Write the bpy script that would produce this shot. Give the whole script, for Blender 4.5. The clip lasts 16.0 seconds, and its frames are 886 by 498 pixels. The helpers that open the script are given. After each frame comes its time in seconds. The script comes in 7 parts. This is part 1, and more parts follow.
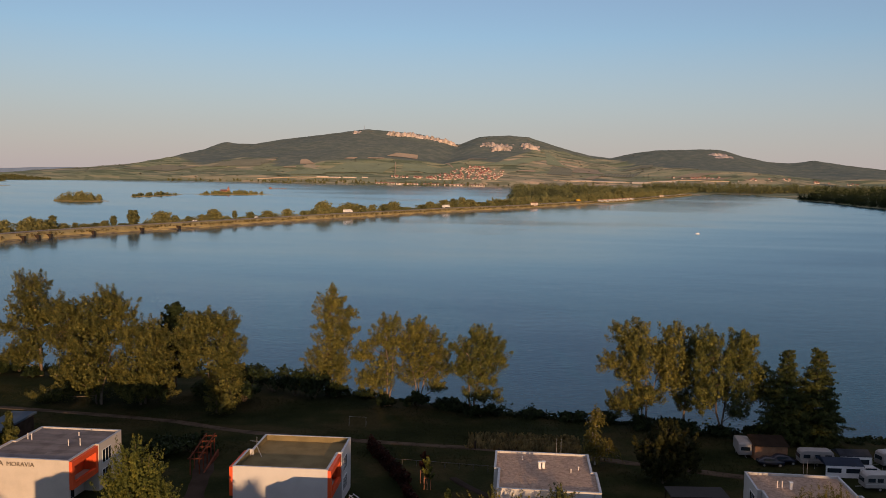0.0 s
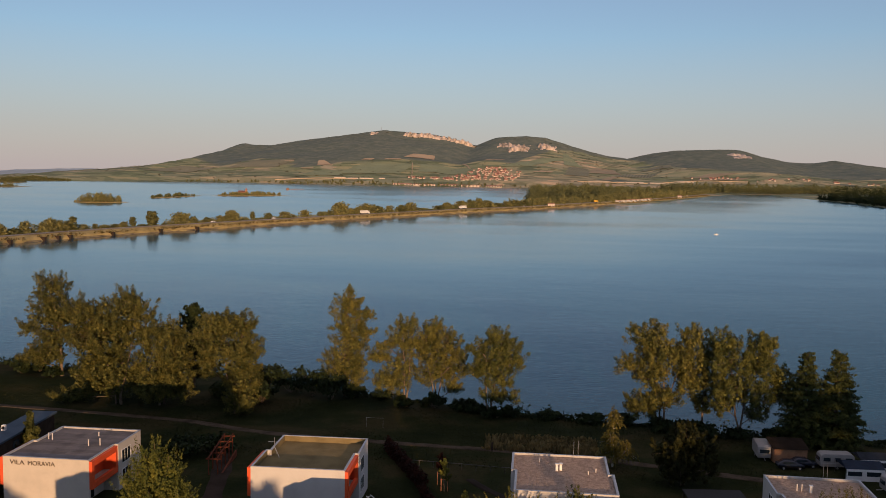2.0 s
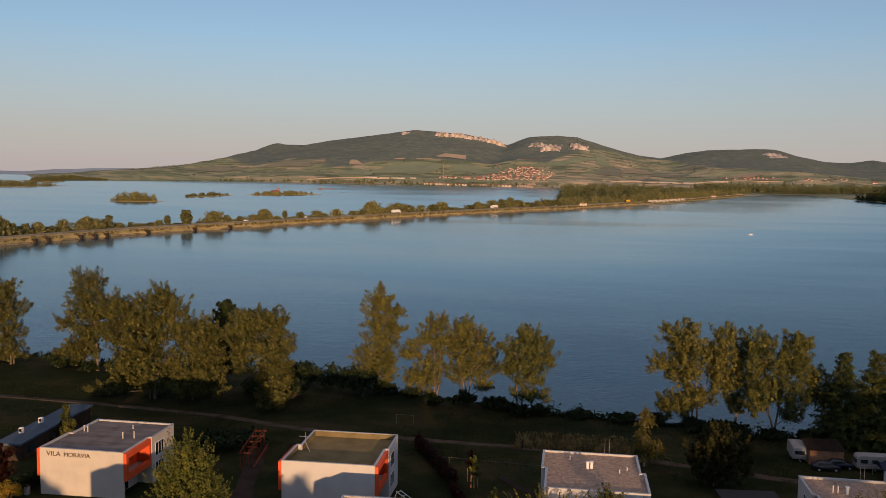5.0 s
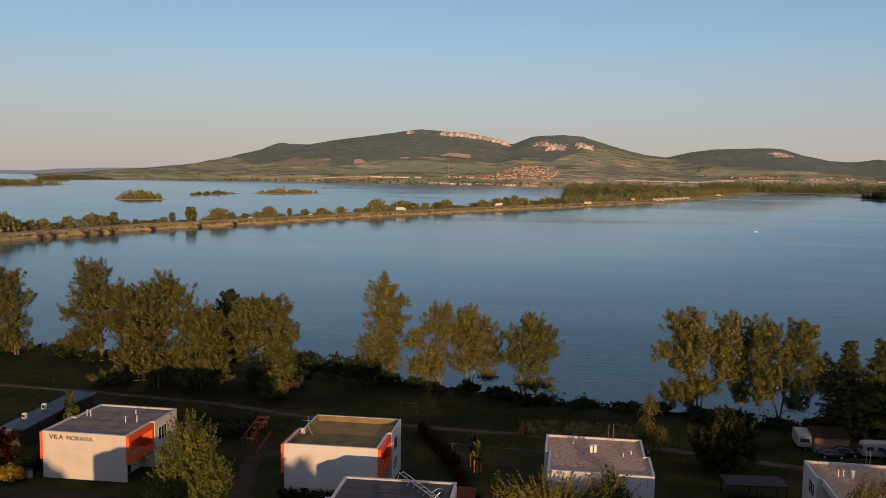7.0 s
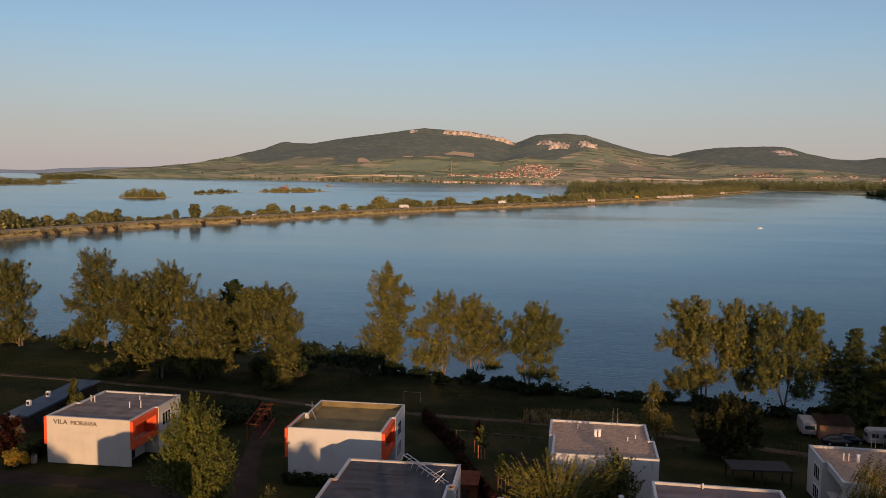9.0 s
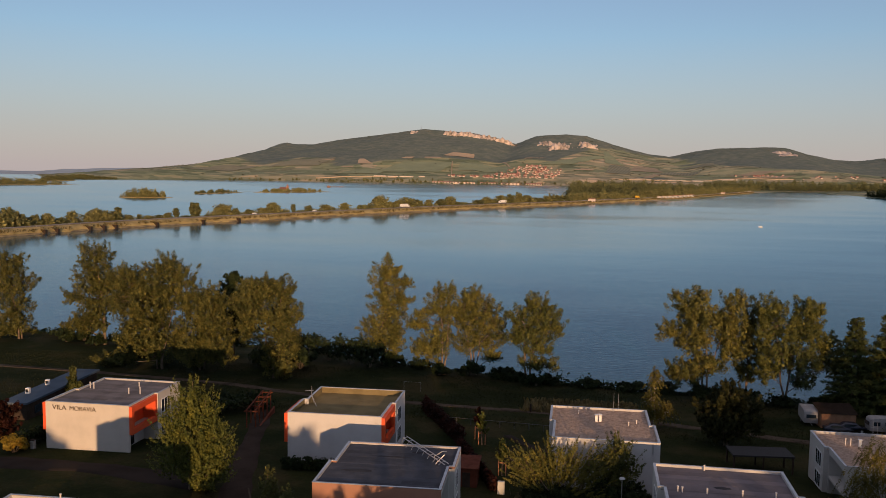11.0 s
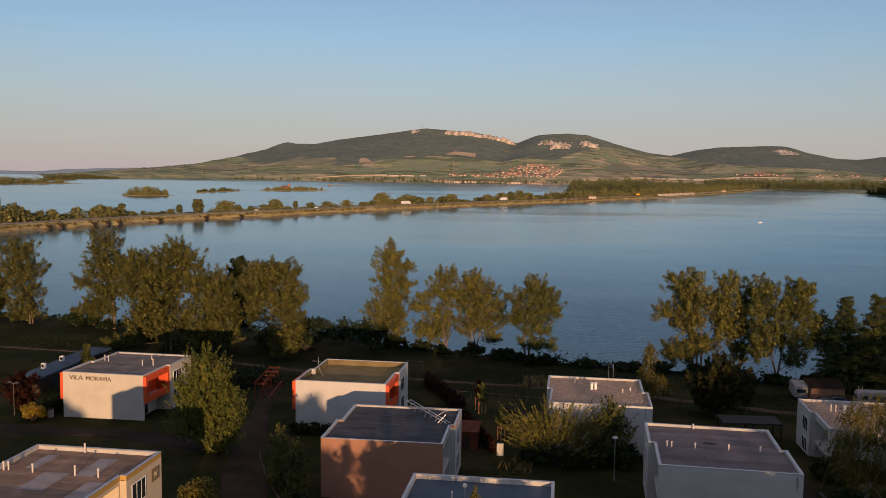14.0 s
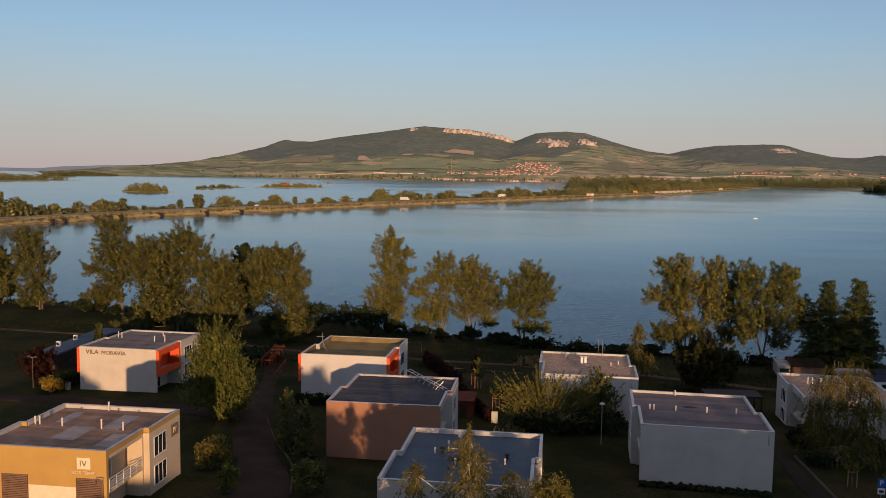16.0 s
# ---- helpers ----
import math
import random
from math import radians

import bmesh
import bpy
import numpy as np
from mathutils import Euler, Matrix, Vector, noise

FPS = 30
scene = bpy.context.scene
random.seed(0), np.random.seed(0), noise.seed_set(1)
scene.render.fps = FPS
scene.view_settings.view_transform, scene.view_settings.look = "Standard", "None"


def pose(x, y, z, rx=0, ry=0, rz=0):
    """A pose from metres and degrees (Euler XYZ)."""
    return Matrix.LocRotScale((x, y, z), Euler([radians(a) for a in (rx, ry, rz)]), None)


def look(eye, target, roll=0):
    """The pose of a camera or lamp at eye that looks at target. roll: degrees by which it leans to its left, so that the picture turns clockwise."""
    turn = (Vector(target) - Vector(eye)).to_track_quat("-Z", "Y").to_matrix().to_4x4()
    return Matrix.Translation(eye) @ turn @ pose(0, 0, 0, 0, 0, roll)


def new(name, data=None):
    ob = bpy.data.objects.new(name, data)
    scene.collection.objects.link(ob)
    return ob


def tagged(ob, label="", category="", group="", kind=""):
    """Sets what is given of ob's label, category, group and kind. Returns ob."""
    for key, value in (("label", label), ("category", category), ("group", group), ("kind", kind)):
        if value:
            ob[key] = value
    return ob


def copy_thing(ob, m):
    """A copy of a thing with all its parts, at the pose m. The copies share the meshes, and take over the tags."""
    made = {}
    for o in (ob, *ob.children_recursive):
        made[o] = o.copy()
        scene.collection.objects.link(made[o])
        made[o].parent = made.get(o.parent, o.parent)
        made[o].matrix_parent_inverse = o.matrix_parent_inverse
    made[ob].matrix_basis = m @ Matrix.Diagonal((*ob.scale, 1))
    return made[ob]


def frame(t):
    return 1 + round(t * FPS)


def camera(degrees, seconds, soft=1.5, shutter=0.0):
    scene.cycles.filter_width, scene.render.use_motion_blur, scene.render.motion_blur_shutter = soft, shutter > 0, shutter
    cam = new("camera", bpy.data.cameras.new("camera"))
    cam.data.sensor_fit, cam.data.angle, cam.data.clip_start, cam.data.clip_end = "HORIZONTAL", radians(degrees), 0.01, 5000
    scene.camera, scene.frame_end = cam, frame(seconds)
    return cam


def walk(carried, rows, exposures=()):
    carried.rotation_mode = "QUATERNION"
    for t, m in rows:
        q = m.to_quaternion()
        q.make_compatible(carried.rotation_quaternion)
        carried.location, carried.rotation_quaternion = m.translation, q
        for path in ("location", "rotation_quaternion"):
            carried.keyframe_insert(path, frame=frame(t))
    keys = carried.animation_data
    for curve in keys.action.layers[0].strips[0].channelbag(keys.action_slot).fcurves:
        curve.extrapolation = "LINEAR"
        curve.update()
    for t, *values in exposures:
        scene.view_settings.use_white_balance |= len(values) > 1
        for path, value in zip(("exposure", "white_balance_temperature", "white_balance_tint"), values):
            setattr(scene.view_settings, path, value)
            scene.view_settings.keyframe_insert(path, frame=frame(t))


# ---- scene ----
cam = camera(54.4, 16.0, soft=0.76)
PATH = [
    (0, (16.106, -21.347, 44.239), (15.886, -19.368, 44.057), 1.0),
    (0.5, (16.157, -21.407, 44.251), (15.927, -19.429, 44.07), 1.0),
    (1, (16.115, -21.443, 44.276), (15.875, -19.465, 44.095), 1.0),
    (1.5, (16.124, -21.422, 44.314), (15.873, -19.446, 44.133), 1.0),
    (2, (16.1, -21.391, 44.35), (15.841, -19.416, 44.169), 0.9),
    (2.5, (16.104, -21.356, 44.387), (15.836, -19.382, 44.206), 0.9),
    (3, (16.127, -21.315, 44.427), (15.852, -19.342, 44.246), 0.9),
    (3.5, (16.123, -21.294, 44.502), (15.842, -19.322, 44.321), 0.9),
    (4, (16.102, -21.298, 44.504), (15.814, -19.327, 44.322), 0.9),
    (4.5, (16.111, -21.31, 44.288), (15.79, -19.344, 44.106), 0.9),
    (7, (16.346, -21.054, 41.644), (16.005, -19.092, 41.461), 0.9),
    (7.5, (16.359, -21.067, 41.182), (16.015, -19.106, 40.999), 0.8),
    (8, (16.351, -21.04, 40.671), (16.005, -19.079, 40.488), 0.8),
    (8.5, (16.338, -21.033, 40.166), (15.991, -19.072, 39.982), 0.8),
    (9, (16.355, -21.07, 39.684), (16.006, -19.109, 39.499), 0.8),
    (11.5, (16.377, -20.868, 36.993), (16.027, -18.907, 36.812), 0.8),
    (12, (16.398, -20.884, 36.541), (16.046, -18.923, 36.361), 0.9),
    (12.5, (16.489, -21.416, 36.021), (16.136, -19.455, 35.844), 0.8),
    (13, (16.673, -22.601, 35.533), (16.319, -20.64, 35.352), 0.7),
    (13.5, (16.932, -24.088, 35.073), (16.578, -22.127, 34.892), 0.7),
    (14, (17.271, -25.698, 34.604), (16.918, -23.737, 34.422), 0.7),
    (14.5, (17.59, -27.341, 34.14), (17.238, -25.381, 33.958), 0.7),
    (15, (17.936, -28.959, 33.67), (17.585, -26.998, 33.488), 0.8),
    (15.5, (18.239, -30.597, 33.214), (17.889, -28.637, 33.032), 0.7),
    (16, (18.492, -32.045, 32.735), (18.143, -30.084, 32.549), 0.8),
]
walk(cam, [(t, look(eye, target, roll)) for t, eye, target, roll in PATH], [(0, 0.35, 5800, 14), (16, 0.35, 5800, 14)])

# ---- world, sun ----
SUN_AZ = radians(163.5)      # clockwise from +y
SUN_EL = radians(6.2)
world = bpy.data.worlds.new("sky")
scene.world = world
world.use_nodes = True
wn, wl = world.node_tree.nodes, world.node_tree.links
wn.clear()
sky = wn.new("ShaderNodeTexSky")
sky.sky_type, sky.sun_disc = "NISHITA", False
sky.sun_elevation, sky.sun_rotation = SUN_EL, SUN_AZ
sky.altitude, sky.air_density, sky.dust_density, sky.ozone_density = 600, 1.0, 0.1, 2.1
bg = wn.new("ShaderNodeBackground")
bg.inputs["Strength"].default_value = 0.12
wout = wn.new("ShaderNodeOutputWorld")
# evening haze thickening towards the horizon, the same all round
wtc = wn.new("ShaderNodeTexCoord")
wsep = wn.new("ShaderNodeSeparateXYZ")
wl.new(wtc.outputs["Generated"], wsep.inputs[0])
thick = wn.new("ShaderNodeValToRGB")
for e, (q, v) in zip([thick.color_ramp.elements[0], thick.color_ramp.elements[1], thick.color_ramp.elements.new(0.05), thick.color_ramp.elements.new(0.15)], ((0.0, 0.84), (0.4, 0.0), (0.05, 0.68), (0.15, 0.21))):
    e.position, e.color = q, (v, v, v, 1)
wl.new(wsep.outputs[2], thick.inputs[0])
veil = wn.new("ShaderNodeMix")
veil.data_type = "RGBA"
veil.inputs[7].default_value = (3.24, 2.69, 2.60, 1)
wl.new(thick.outputs[0], veil.inputs[0])
wl.new(sky.outputs[0], veil.inputs[6])
wl.new(veil.outputs[2], bg.inputs[0])
bg.inputs["Strength"].default_value = 0.108
wl.new(bg.outputs[0], wout.inputs[0])

sun_to = Vector((math.sin(SUN_AZ) * math.cos(SUN_EL), math.cos(SUN_AZ) * math.cos(SUN_EL), math.sin(SUN_EL)))
sun = new("sun", bpy.data.lights.new("sun", "SUN"))
sun.data.energy, sun.data.angle, sun.data.color = 4.0, radians(0.53), (1.0, 0.57, 0.25)
sun.matrix_world = look(sun_to * 300, (0, 0, 0))

# ---- materials ----
def nodes_of(m):
    m.use_nodes = True
    n, l = m.node_tree.nodes, m.node_tree.links
    n.clear()
    out = n.new("ShaderNodeOutputMaterial")
    p = n.new("ShaderNodeBsdfPrincipled")
    l.new(p.outputs[0], out.inputs[0])
    return n, l, p, out


def noise_node(n, l, scale, detail=4, coord=None, rough=0.55):
    t = n.new("ShaderNodeTexNoise")
    t.inputs["Scale"].default_value, t.inputs["Detail"].default_value = scale, detail
    t.inputs["Roughness"].default_value = rough
    if coord is not None:
        l.new(coord, t.inputs["Vector"])
    return t


def ramp_node(n, l, fac, stops):
    r = n.new("ShaderNodeValToRGB")
    while len(r.color_ramp.elements) < len(stops):
        r.color_ramp.elements.new(0.5)
    for e, (pos, col) in zip(r.color_ramp.elements, stops):
        e.position, e.color = pos, (*col, 1)
    l.new(fac, r.inputs[0])
    return r


def shade(c, k):
    return tuple(max(0.0, min(1.0, v * k)) for v in c)


def surface(name, col, col2=None, rough=0.8, coarse=0.4, fine=12.0, bump=0.15, metal=0.0, spread=0.25, piece=0.0, ior=1.45, relief=0.02):
    """Weathered surface: stains at one scale, grain at another, and a little relief."""
    m = bpy.data.materials.new(name)
    n, l, p, out = nodes_of(m)
    tc = n.new("ShaderNodeTexCoord")
    co = tc.outputs["Object"]
    a = noise_node(n, l, coarse, 5, co)
    b = noise_node(n, l, fine, 3, co)
    col2 = col2 or shade(col, 1 - spread)
    r = ramp_node(n, l, a.outputs["Fac"], [(0.32, col2), (0.55, col), (0.75, shade(col, 1 + spread * 0.45))])
    mix = n.new("ShaderNodeMix")
    mix.data_type, mix.blend_type = "RGBA", "MULTIPLY"
    mix.inputs[0].default_value = 0.5
    l.new(r.outputs[0], mix.inputs[6])
    g = ramp_node(n, l, b.outputs["Fac"], [(0.25, (0.62, 0.62, 0.62)), (0.7, (1, 1, 1))])
    l.new(g.outputs[0], mix.inputs[7])
    last = mix.outputs[2]
    if piece:
        oi = n.new("ShaderNodeObjectInfo")
        hs = n.new("ShaderNodeHueSaturation")
        mr = n.new("ShaderNodeMapRange")
        mr.inputs[3].default_value, mr.inputs[4].default_value = 1 - piece, 1 + piece
        l.new(oi.outputs["Random"], mr.inputs[0])
        l.new(mr.outputs[0], hs.inputs["Value"])
        l.new(last, hs.inputs["Color"])
        last = hs.outputs[0]
    l.new(last, p.inputs["Base Color"])
    p.inputs["Roughness"].default_value, p.inputs["Metallic"].default_value = rough, metal
    p.inputs["IOR"].default_value = ior
    if bump:
        bp = n.new("ShaderNodeBump")
        bp.inputs["Strength"].default_value, bp.inputs["Distance"].default_value = bump, relief
        l.new(b.outputs["Fac"], bp.inputs["Height"])
        l.new(bp.outputs[0], p.inputs["Normal"])
    return m


def leafy(name, dark, light, glow=0.35):
    """Foliage: every leaf tuft a shade of its own, thin enough to let some light through."""
    m = bpy.data.materials.new(name)
    n, l, p, out = nodes_of(m)
    ge = n.new("ShaderNodeNewGeometry")
    mean = tuple(0.84 * (0.42 * a + 0.58 * b) for a, b in zip(dark, light))
    leaf_r = ramp_node(n, l, ge.outputs["Random Per Island"], [(0.0, tuple(0.35 * a + 0.65 * b for a, b in zip(dark, mean))), (0.6, mean), (1.0, shade(light, 0.9))])
    # whole sprays paler or darker than their neighbours, painting in lit boughs and shaded gaps
    tuft = noise_node(n, l, 0.62, 3, ge.outputs["Position"], 0.6)
    tone = ramp_node(n, l, tuft.outputs["Fac"], [(0.34, (0.42, 0.50, 0.52)), (0.50, (0.92, 0.95, 0.95)), (0.68, (1.50, 1.38, 1.15))])
    r = n.new("ShaderNodeMix")
    r.data_type, r.blend_type = "RGBA", "MULTIPLY"
    r.inputs[0].default_value = 1.0
    l.new(leaf_r.outputs[0], r.inputs[6])
    l.new(tone.outputs[0], r.inputs[7])
    col = r.outputs[2]
    l.new(col, p.inputs["Base Color"])
    p.inputs["Roughness"].default_value = 0.6
    p.inputs["Specular IOR Level"].default_value = 0.1
    tr = n.new("ShaderNodeBsdfTranslucent")
    l.new(col, tr.inputs[0])
    mx = n.new("ShaderNodeMixShader")
    mx.inputs[0].default_value = glow
    l.new(p.outputs[0], mx.inputs[1])
    l.new(tr.outputs[0], mx.inputs[2])
    l.new(mx.outputs[0], out.inputs[0])
    return m


def glass(name, col=(0.02, 0.03, 0.04)):
    m = bpy.data.materials.new(name)
    n, l, p, out = nodes_of(m)
    p.inputs["Base Color"].default_value = (*col, 1)
    p.inputs["Roughness"].default_value, p.inputs["IOR"].default_value = 0.04, 1.5
    return m


M_RENDER_CREAM = surface("render_cream", (0.539, 0.496, 0.435), rough=0.9, coarse=0.5, fine=30, spread=0.10)
M_RENDER_WHITE = surface("render_white", (0.557, 0.544, 0.531), rough=0.9, coarse=0.45, fine=30, spread=0.10)
M_RENDER_GREY = surface("render_pale_grey", (0.496, 0.487, 0.452), rough=0.9, coarse=0.4, fine=30, spread=0.12)
M_RENDER_SALMON = surface("render_salmon", (0.339, 0.174, 0.109), rough=0.9, coarse=0.4, fine=30, spread=0.12)
M_RENDER_OCHRE = surface("render_ochre", (0.461, 0.291, 0.078), rough=0.9, coarse=0.4, fine=30, spread=0.10)
M_RENDER_SAND = surface("render_sand", (0.574, 0.479, 0.348), rough=0.9, coarse=0.4, fine=30, spread=0.10)
M_ORANGE = surface("orange_paint", (0.696, 0.091, 0.017), rough=0.6, coarse=0.6, fine=30, spread=0.10, bump=0.05)
M_ZINC = surface("zinc_capping", (0.50, 0.50, 0.51), rough=0.45, coarse=1.2, fine=8, spread=0.2, metal=0.6, bump=0.05)
M_FELT = surface("roof_felt_grey", (0.20, 0.18, 0.175), (0.13, 0.12, 0.118), rough=0.9, coarse=0.35, fine=25, spread=0.2, bump=0.8, relief=0.06, ior=1.12)
M_FELT_BROWN = surface("roof_felt_brown", (0.20, 0.130, 0.095), (0.33, 0.32, 0.33), rough=0.9, coarse=0.26, fine=25, spread=0.25, bump=0.8, relief=0.06, ior=1.12)
M_FELT_DARK = surface("roof_felt_dark", (0.064, 0.068, 0.080), (0.10, 0.098, 0.105), rough=0.85, coarse=0.3, fine=25, spread=0.25, bump=0.8, relief=0.06, ior=1.12)
M_FELT_OLIVE = surface("roof_felt_olive", (0.25, 0.20, 0.10), rough=0.95, coarse=0.4, fine=18, spread=0.25, bump=1.0, relief=0.12, ior=1.12)
M_MEMBRANE = surface("roof_membrane_grey", (0.080, 0.108, 0.145), (0.060, 0.084, 0.116), rough=0.6, coarse=0.3, fine=18, spread=0.15, ior=1.12)
M_GRAVEL = surface("roof_gravel", (0.60, 0.45, 0.35), (0.42, 0.31, 0.24), rough=0.95, coarse=2.2, fine=5, spread=0.35, bump=1.0, relief=0.7, ior=1.12)
M_MAUVE = surface("roof_membrane_mauve", (0.175, 0.155, 0.165), (0.135, 0.12, 0.13), rough=0.7, coarse=0.3, fine=20, spread=0.15, bump=0.8, relief=0.06, ior=1.12)
M_PIPE = surface("vent_plastic_pale", (0.62, 0.58, 0.54), rough=0.6, coarse=2, fine=20, spread=0.15)
M_STEEL = surface("galvanised_steel", (0.55, 0.55, 0.55), rough=0.4, coarse=3, fine=30, metal=0.8, spread=0.2, bump=0.03)
M_WHITE_PAINT = surface("white_paint", (0.78, 0.78, 0.77), rough=0.5, coarse=1.0, fine=20, spread=0.1, bump=0.03)
M_DARK_TRIM = surface("dark_brown_trim", (0.055, 0.04, 0.03), rough=0.7, coarse=1, fine=20, spread=0.3, ior=1.12)
M_BROWN_SLATS = surface("brown_slats", (0.17, 0.10, 0.065), rough=0.8, coarse=1, fine=15, spread=0.3)
M_GLASS = glass("window_glass")
M_BARK = surface("bark", (0.19, 0.145, 0.105), (0.10, 0.08, 0.06), rough=0.95, coarse=1.2, fine=8, bump=0.8, spread=0.3, ior=1.12)
M_BIRCH = surface("birch_bark", (0.55, 0.52, 0.47), (0.10, 0.09, 0.08), rough=0.9, coarse=2.0, fine=8, bump=0.4, spread=0.2)
M_TIMBER = surface("reddish_timber", (0.14, 0.046, 0.026), rough=0.8, coarse=1.0, fine=12, spread=0.3, piece=0.15, ior=1.12)
M_LEAF_POPLAR = leafy("leaves_poplar", (0.044, 0.047, 0.013), (0.192, 0.180, 0.044), 0.12)
M_LEAF_OLIVE = leafy("leaves_olive", (0.036, 0.044, 0.012), (0.150, 0.152, 0.038), 0.12)
M_LEAF_GREEN = leafy("leaves_green", (0.040, 0.052, 0.012), (0.168, 0.176, 0.036), 0.15)
# near-black leaves: shade low among shrubs and trees is put into this colour
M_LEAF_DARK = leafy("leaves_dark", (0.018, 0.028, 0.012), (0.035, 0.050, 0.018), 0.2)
M_LEAF_PINE = leafy("needles_pine", (0.055, 0.064, 0.020), (0.120, 0.122, 0.034), 0.15)
M_LEAF_SPRUCE = leafy("needles_spruce", (0.030, 0.044, 0.015), (0.085, 0.095, 0.026), 0.15)
M_LEAF_GOLD = leafy("leaves_gold", (0.22, 0.15, 0.02), (0.40, 0.28, 0.035))
M_LEAF_BIRCH = leafy("leaves_birch", (0.060, 0.058, 0.014), (0.210, 0.180, 0.042))
M_LEAF_RED = leafy("leaves_copper", (0.026, 0.010, 0.008), (0.050, 0.018, 0.012))
M_REED = leafy("reeds", (0.13, 0.105, 0.035), (0.26, 0.20, 0.075))
# lane and path tones lowered so the colour itself carries the shade
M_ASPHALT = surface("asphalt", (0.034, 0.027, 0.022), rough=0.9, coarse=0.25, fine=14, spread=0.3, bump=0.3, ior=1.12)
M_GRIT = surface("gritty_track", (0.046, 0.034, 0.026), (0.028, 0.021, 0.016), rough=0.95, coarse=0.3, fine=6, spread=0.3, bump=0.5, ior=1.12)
M_DIRT = surface("bare_dirt", (0.090, 0.070, 0.050), (0.048, 0.038, 0.027), rough=0.95, coarse=0.4, fine=5, spread=0.3, bump=0.5, ior=1.12)
M_CONCRETE = surface("concrete", (0.36, 0.34, 0.31), rough=0.9, coarse=0.6, fine=14, spread=0.25, bump=0.3)
M_TILE_RED = surface("roof_tiles_red", (0.27, 0.126, 0.102), rough=0.85, coarse=0.2, fine=3, spread=0.3, piece=0.35)
M_FAR_WALL = surface("village_render", (0.626, 0.539, 0.470), rough=0.9, coarse=0.2, fine=3, spread=0.2, piece=0.25)
M_ROCK = surface("limestone", (0.574, 0.479, 0.409), (0.209, 0.183, 0.139), rough=0.95, coarse=0.035, fine=0.22, spread=0.3, bump=1.0)
M_TARP = surface("dark_awning", (0.07, 0.08, 0.10), rough=0.8, coarse=0.8, fine=12, spread=0.3, ior=1.12)
M_BLUE_TARP = surface("blue_tarpaulin", (0.018, 0.040, 0.085), rough=0.6, coarse=0.8, fine=12, spread=0.3)
M_SHED = surface("shed_boards", (0.32, 0.17, 0.09), rough=0.85, coarse=0.8, fine=9, spread=0.3)
M_RUBBER = surface("rubber", (0.02, 0.02, 0.02), rough=0.8, coarse=2, fine=30)
M_CAR_DARK = surface("car_paint_dark", (0.015, 0.02, 0.035), rough=0.25, coarse=1, fine=30, spread=0.1, bump=0)
M_CAR_SILVER = surface("car_paint_silver", (0.45, 0.46, 0.47), rough=0.3, coarse=1, fine=30, metal=0.5, spread=0.1, bump=0)
M_CAR_WHITE = surface("car_paint_white", (0.8, 0.8, 0.8), rough=0.3, coarse=1, fine=30, spread=0.05, bump=0)
M_YELLOW = surface("yellow_paint", (0.75, 0.45, 0.03), rough=0.5, coarse=1, fine=20, spread=0.1)
M_SIGN_BLUE = surface("sign_blue", (0.02, 0.10, 0.45), rough=0.4, coarse=1, fine=20, spread=0.05, bump=0)


# ---- mesh helpers ----
def box(bm, x0, x1, y0, y1, z0, z1, bevel=0.0):
    v = [bm.verts.new((x, y, z)) for z in (z0, z1) for x, y in ((x0, y0), (x1, y0), (x1, y1), (x0, y1))]
    fs = [bm.faces.new([v[i] for i in q]) for q in ((3, 2, 1, 0), (4, 5, 6, 7), (0, 1, 5, 4), (1, 2, 6, 5), (2, 3, 7, 6), (3, 0, 4, 7))]
    if bevel:
        es = list({e for f in fs for e in f.edges})
        bmesh.ops.bevel(bm, geom=es, offset=bevel, segments=1, affect="EDGES", profile=0.5)


def boxes(*rows, bevel=0.0):
    bm = bmesh.new()
    for r in rows:
        box(bm, *r, bevel=bevel)
    return bm


def tube(bm, pts, radii, sides=7):
    """A tapered tube along pts."""
    rings = []
    for i, (q, r) in enumerate(zip(pts, radii)):
        q = Vector(q)
        d = (Vector(pts[min(i + 1, len(pts) - 1)]) - Vector(pts[max(i - 1, 0)])).normalized()
        u = d.orthogonal().normalized()
        w = d.cross(u)
        rings.append([bm.verts.new(q + (u * math.cos(a) + w * math.sin(a)) * r) for a in (2 * math.pi * k / sides for k in range(sides))])
    for a, b in zip(rings, rings[1:]):
        k0 = min(range(sides), key=lambda k: (b[k].co - a[0].co).length)
        for k in range(sides):
            bm.faces.new((a[k], a[(k + 1) % sides], b[(k + 1 + k0) % sides], b[(k + k0) % sides]))
    bm.faces.new(rings[0][::-1])
    bm.faces.new(rings[-1])


def mesh_of(name, bm, material, smooth=False):
    me = bpy.data.meshes.new(name)
    bmesh.ops.recalc_face_normals(bm, faces=bm.faces)
    bm.to_mesh(me)
    bm.free()
    me.materials.append(material)
    if smooth:
        me.polygons.foreach_set("use_smooth", [True] * len(me.polygons))
    return me


def part(name, bm, material, parent=None, label="", smooth=False):
    ob = new(name, bm if isinstance(bm, bpy.types.Mesh) else mesh_of(name, bm, material, smooth))
    ob.parent = parent
    return tagged(ob, label)


def thing(name, label, category, m=None, group="", kind=""):
    ob = new(name)
    ob.empty_display_size = 0.3
    if m is not None:
        ob.matrix_world = m
    return tagged(ob, label, category, group, kind)


def raw_mesh(name, verts, faces, material, smooth=False):
    me = bpy.data.meshes.new(name)
    me.from_pydata(np.asarray(verts).tolist(), [], np.asarray(faces).tolist() if not isinstance(faces, list) else faces)
    me.materials.append(material)
    if smooth:
        me.polygons.foreach_set("use_smooth", [True] * len(me.polygons))
    return me


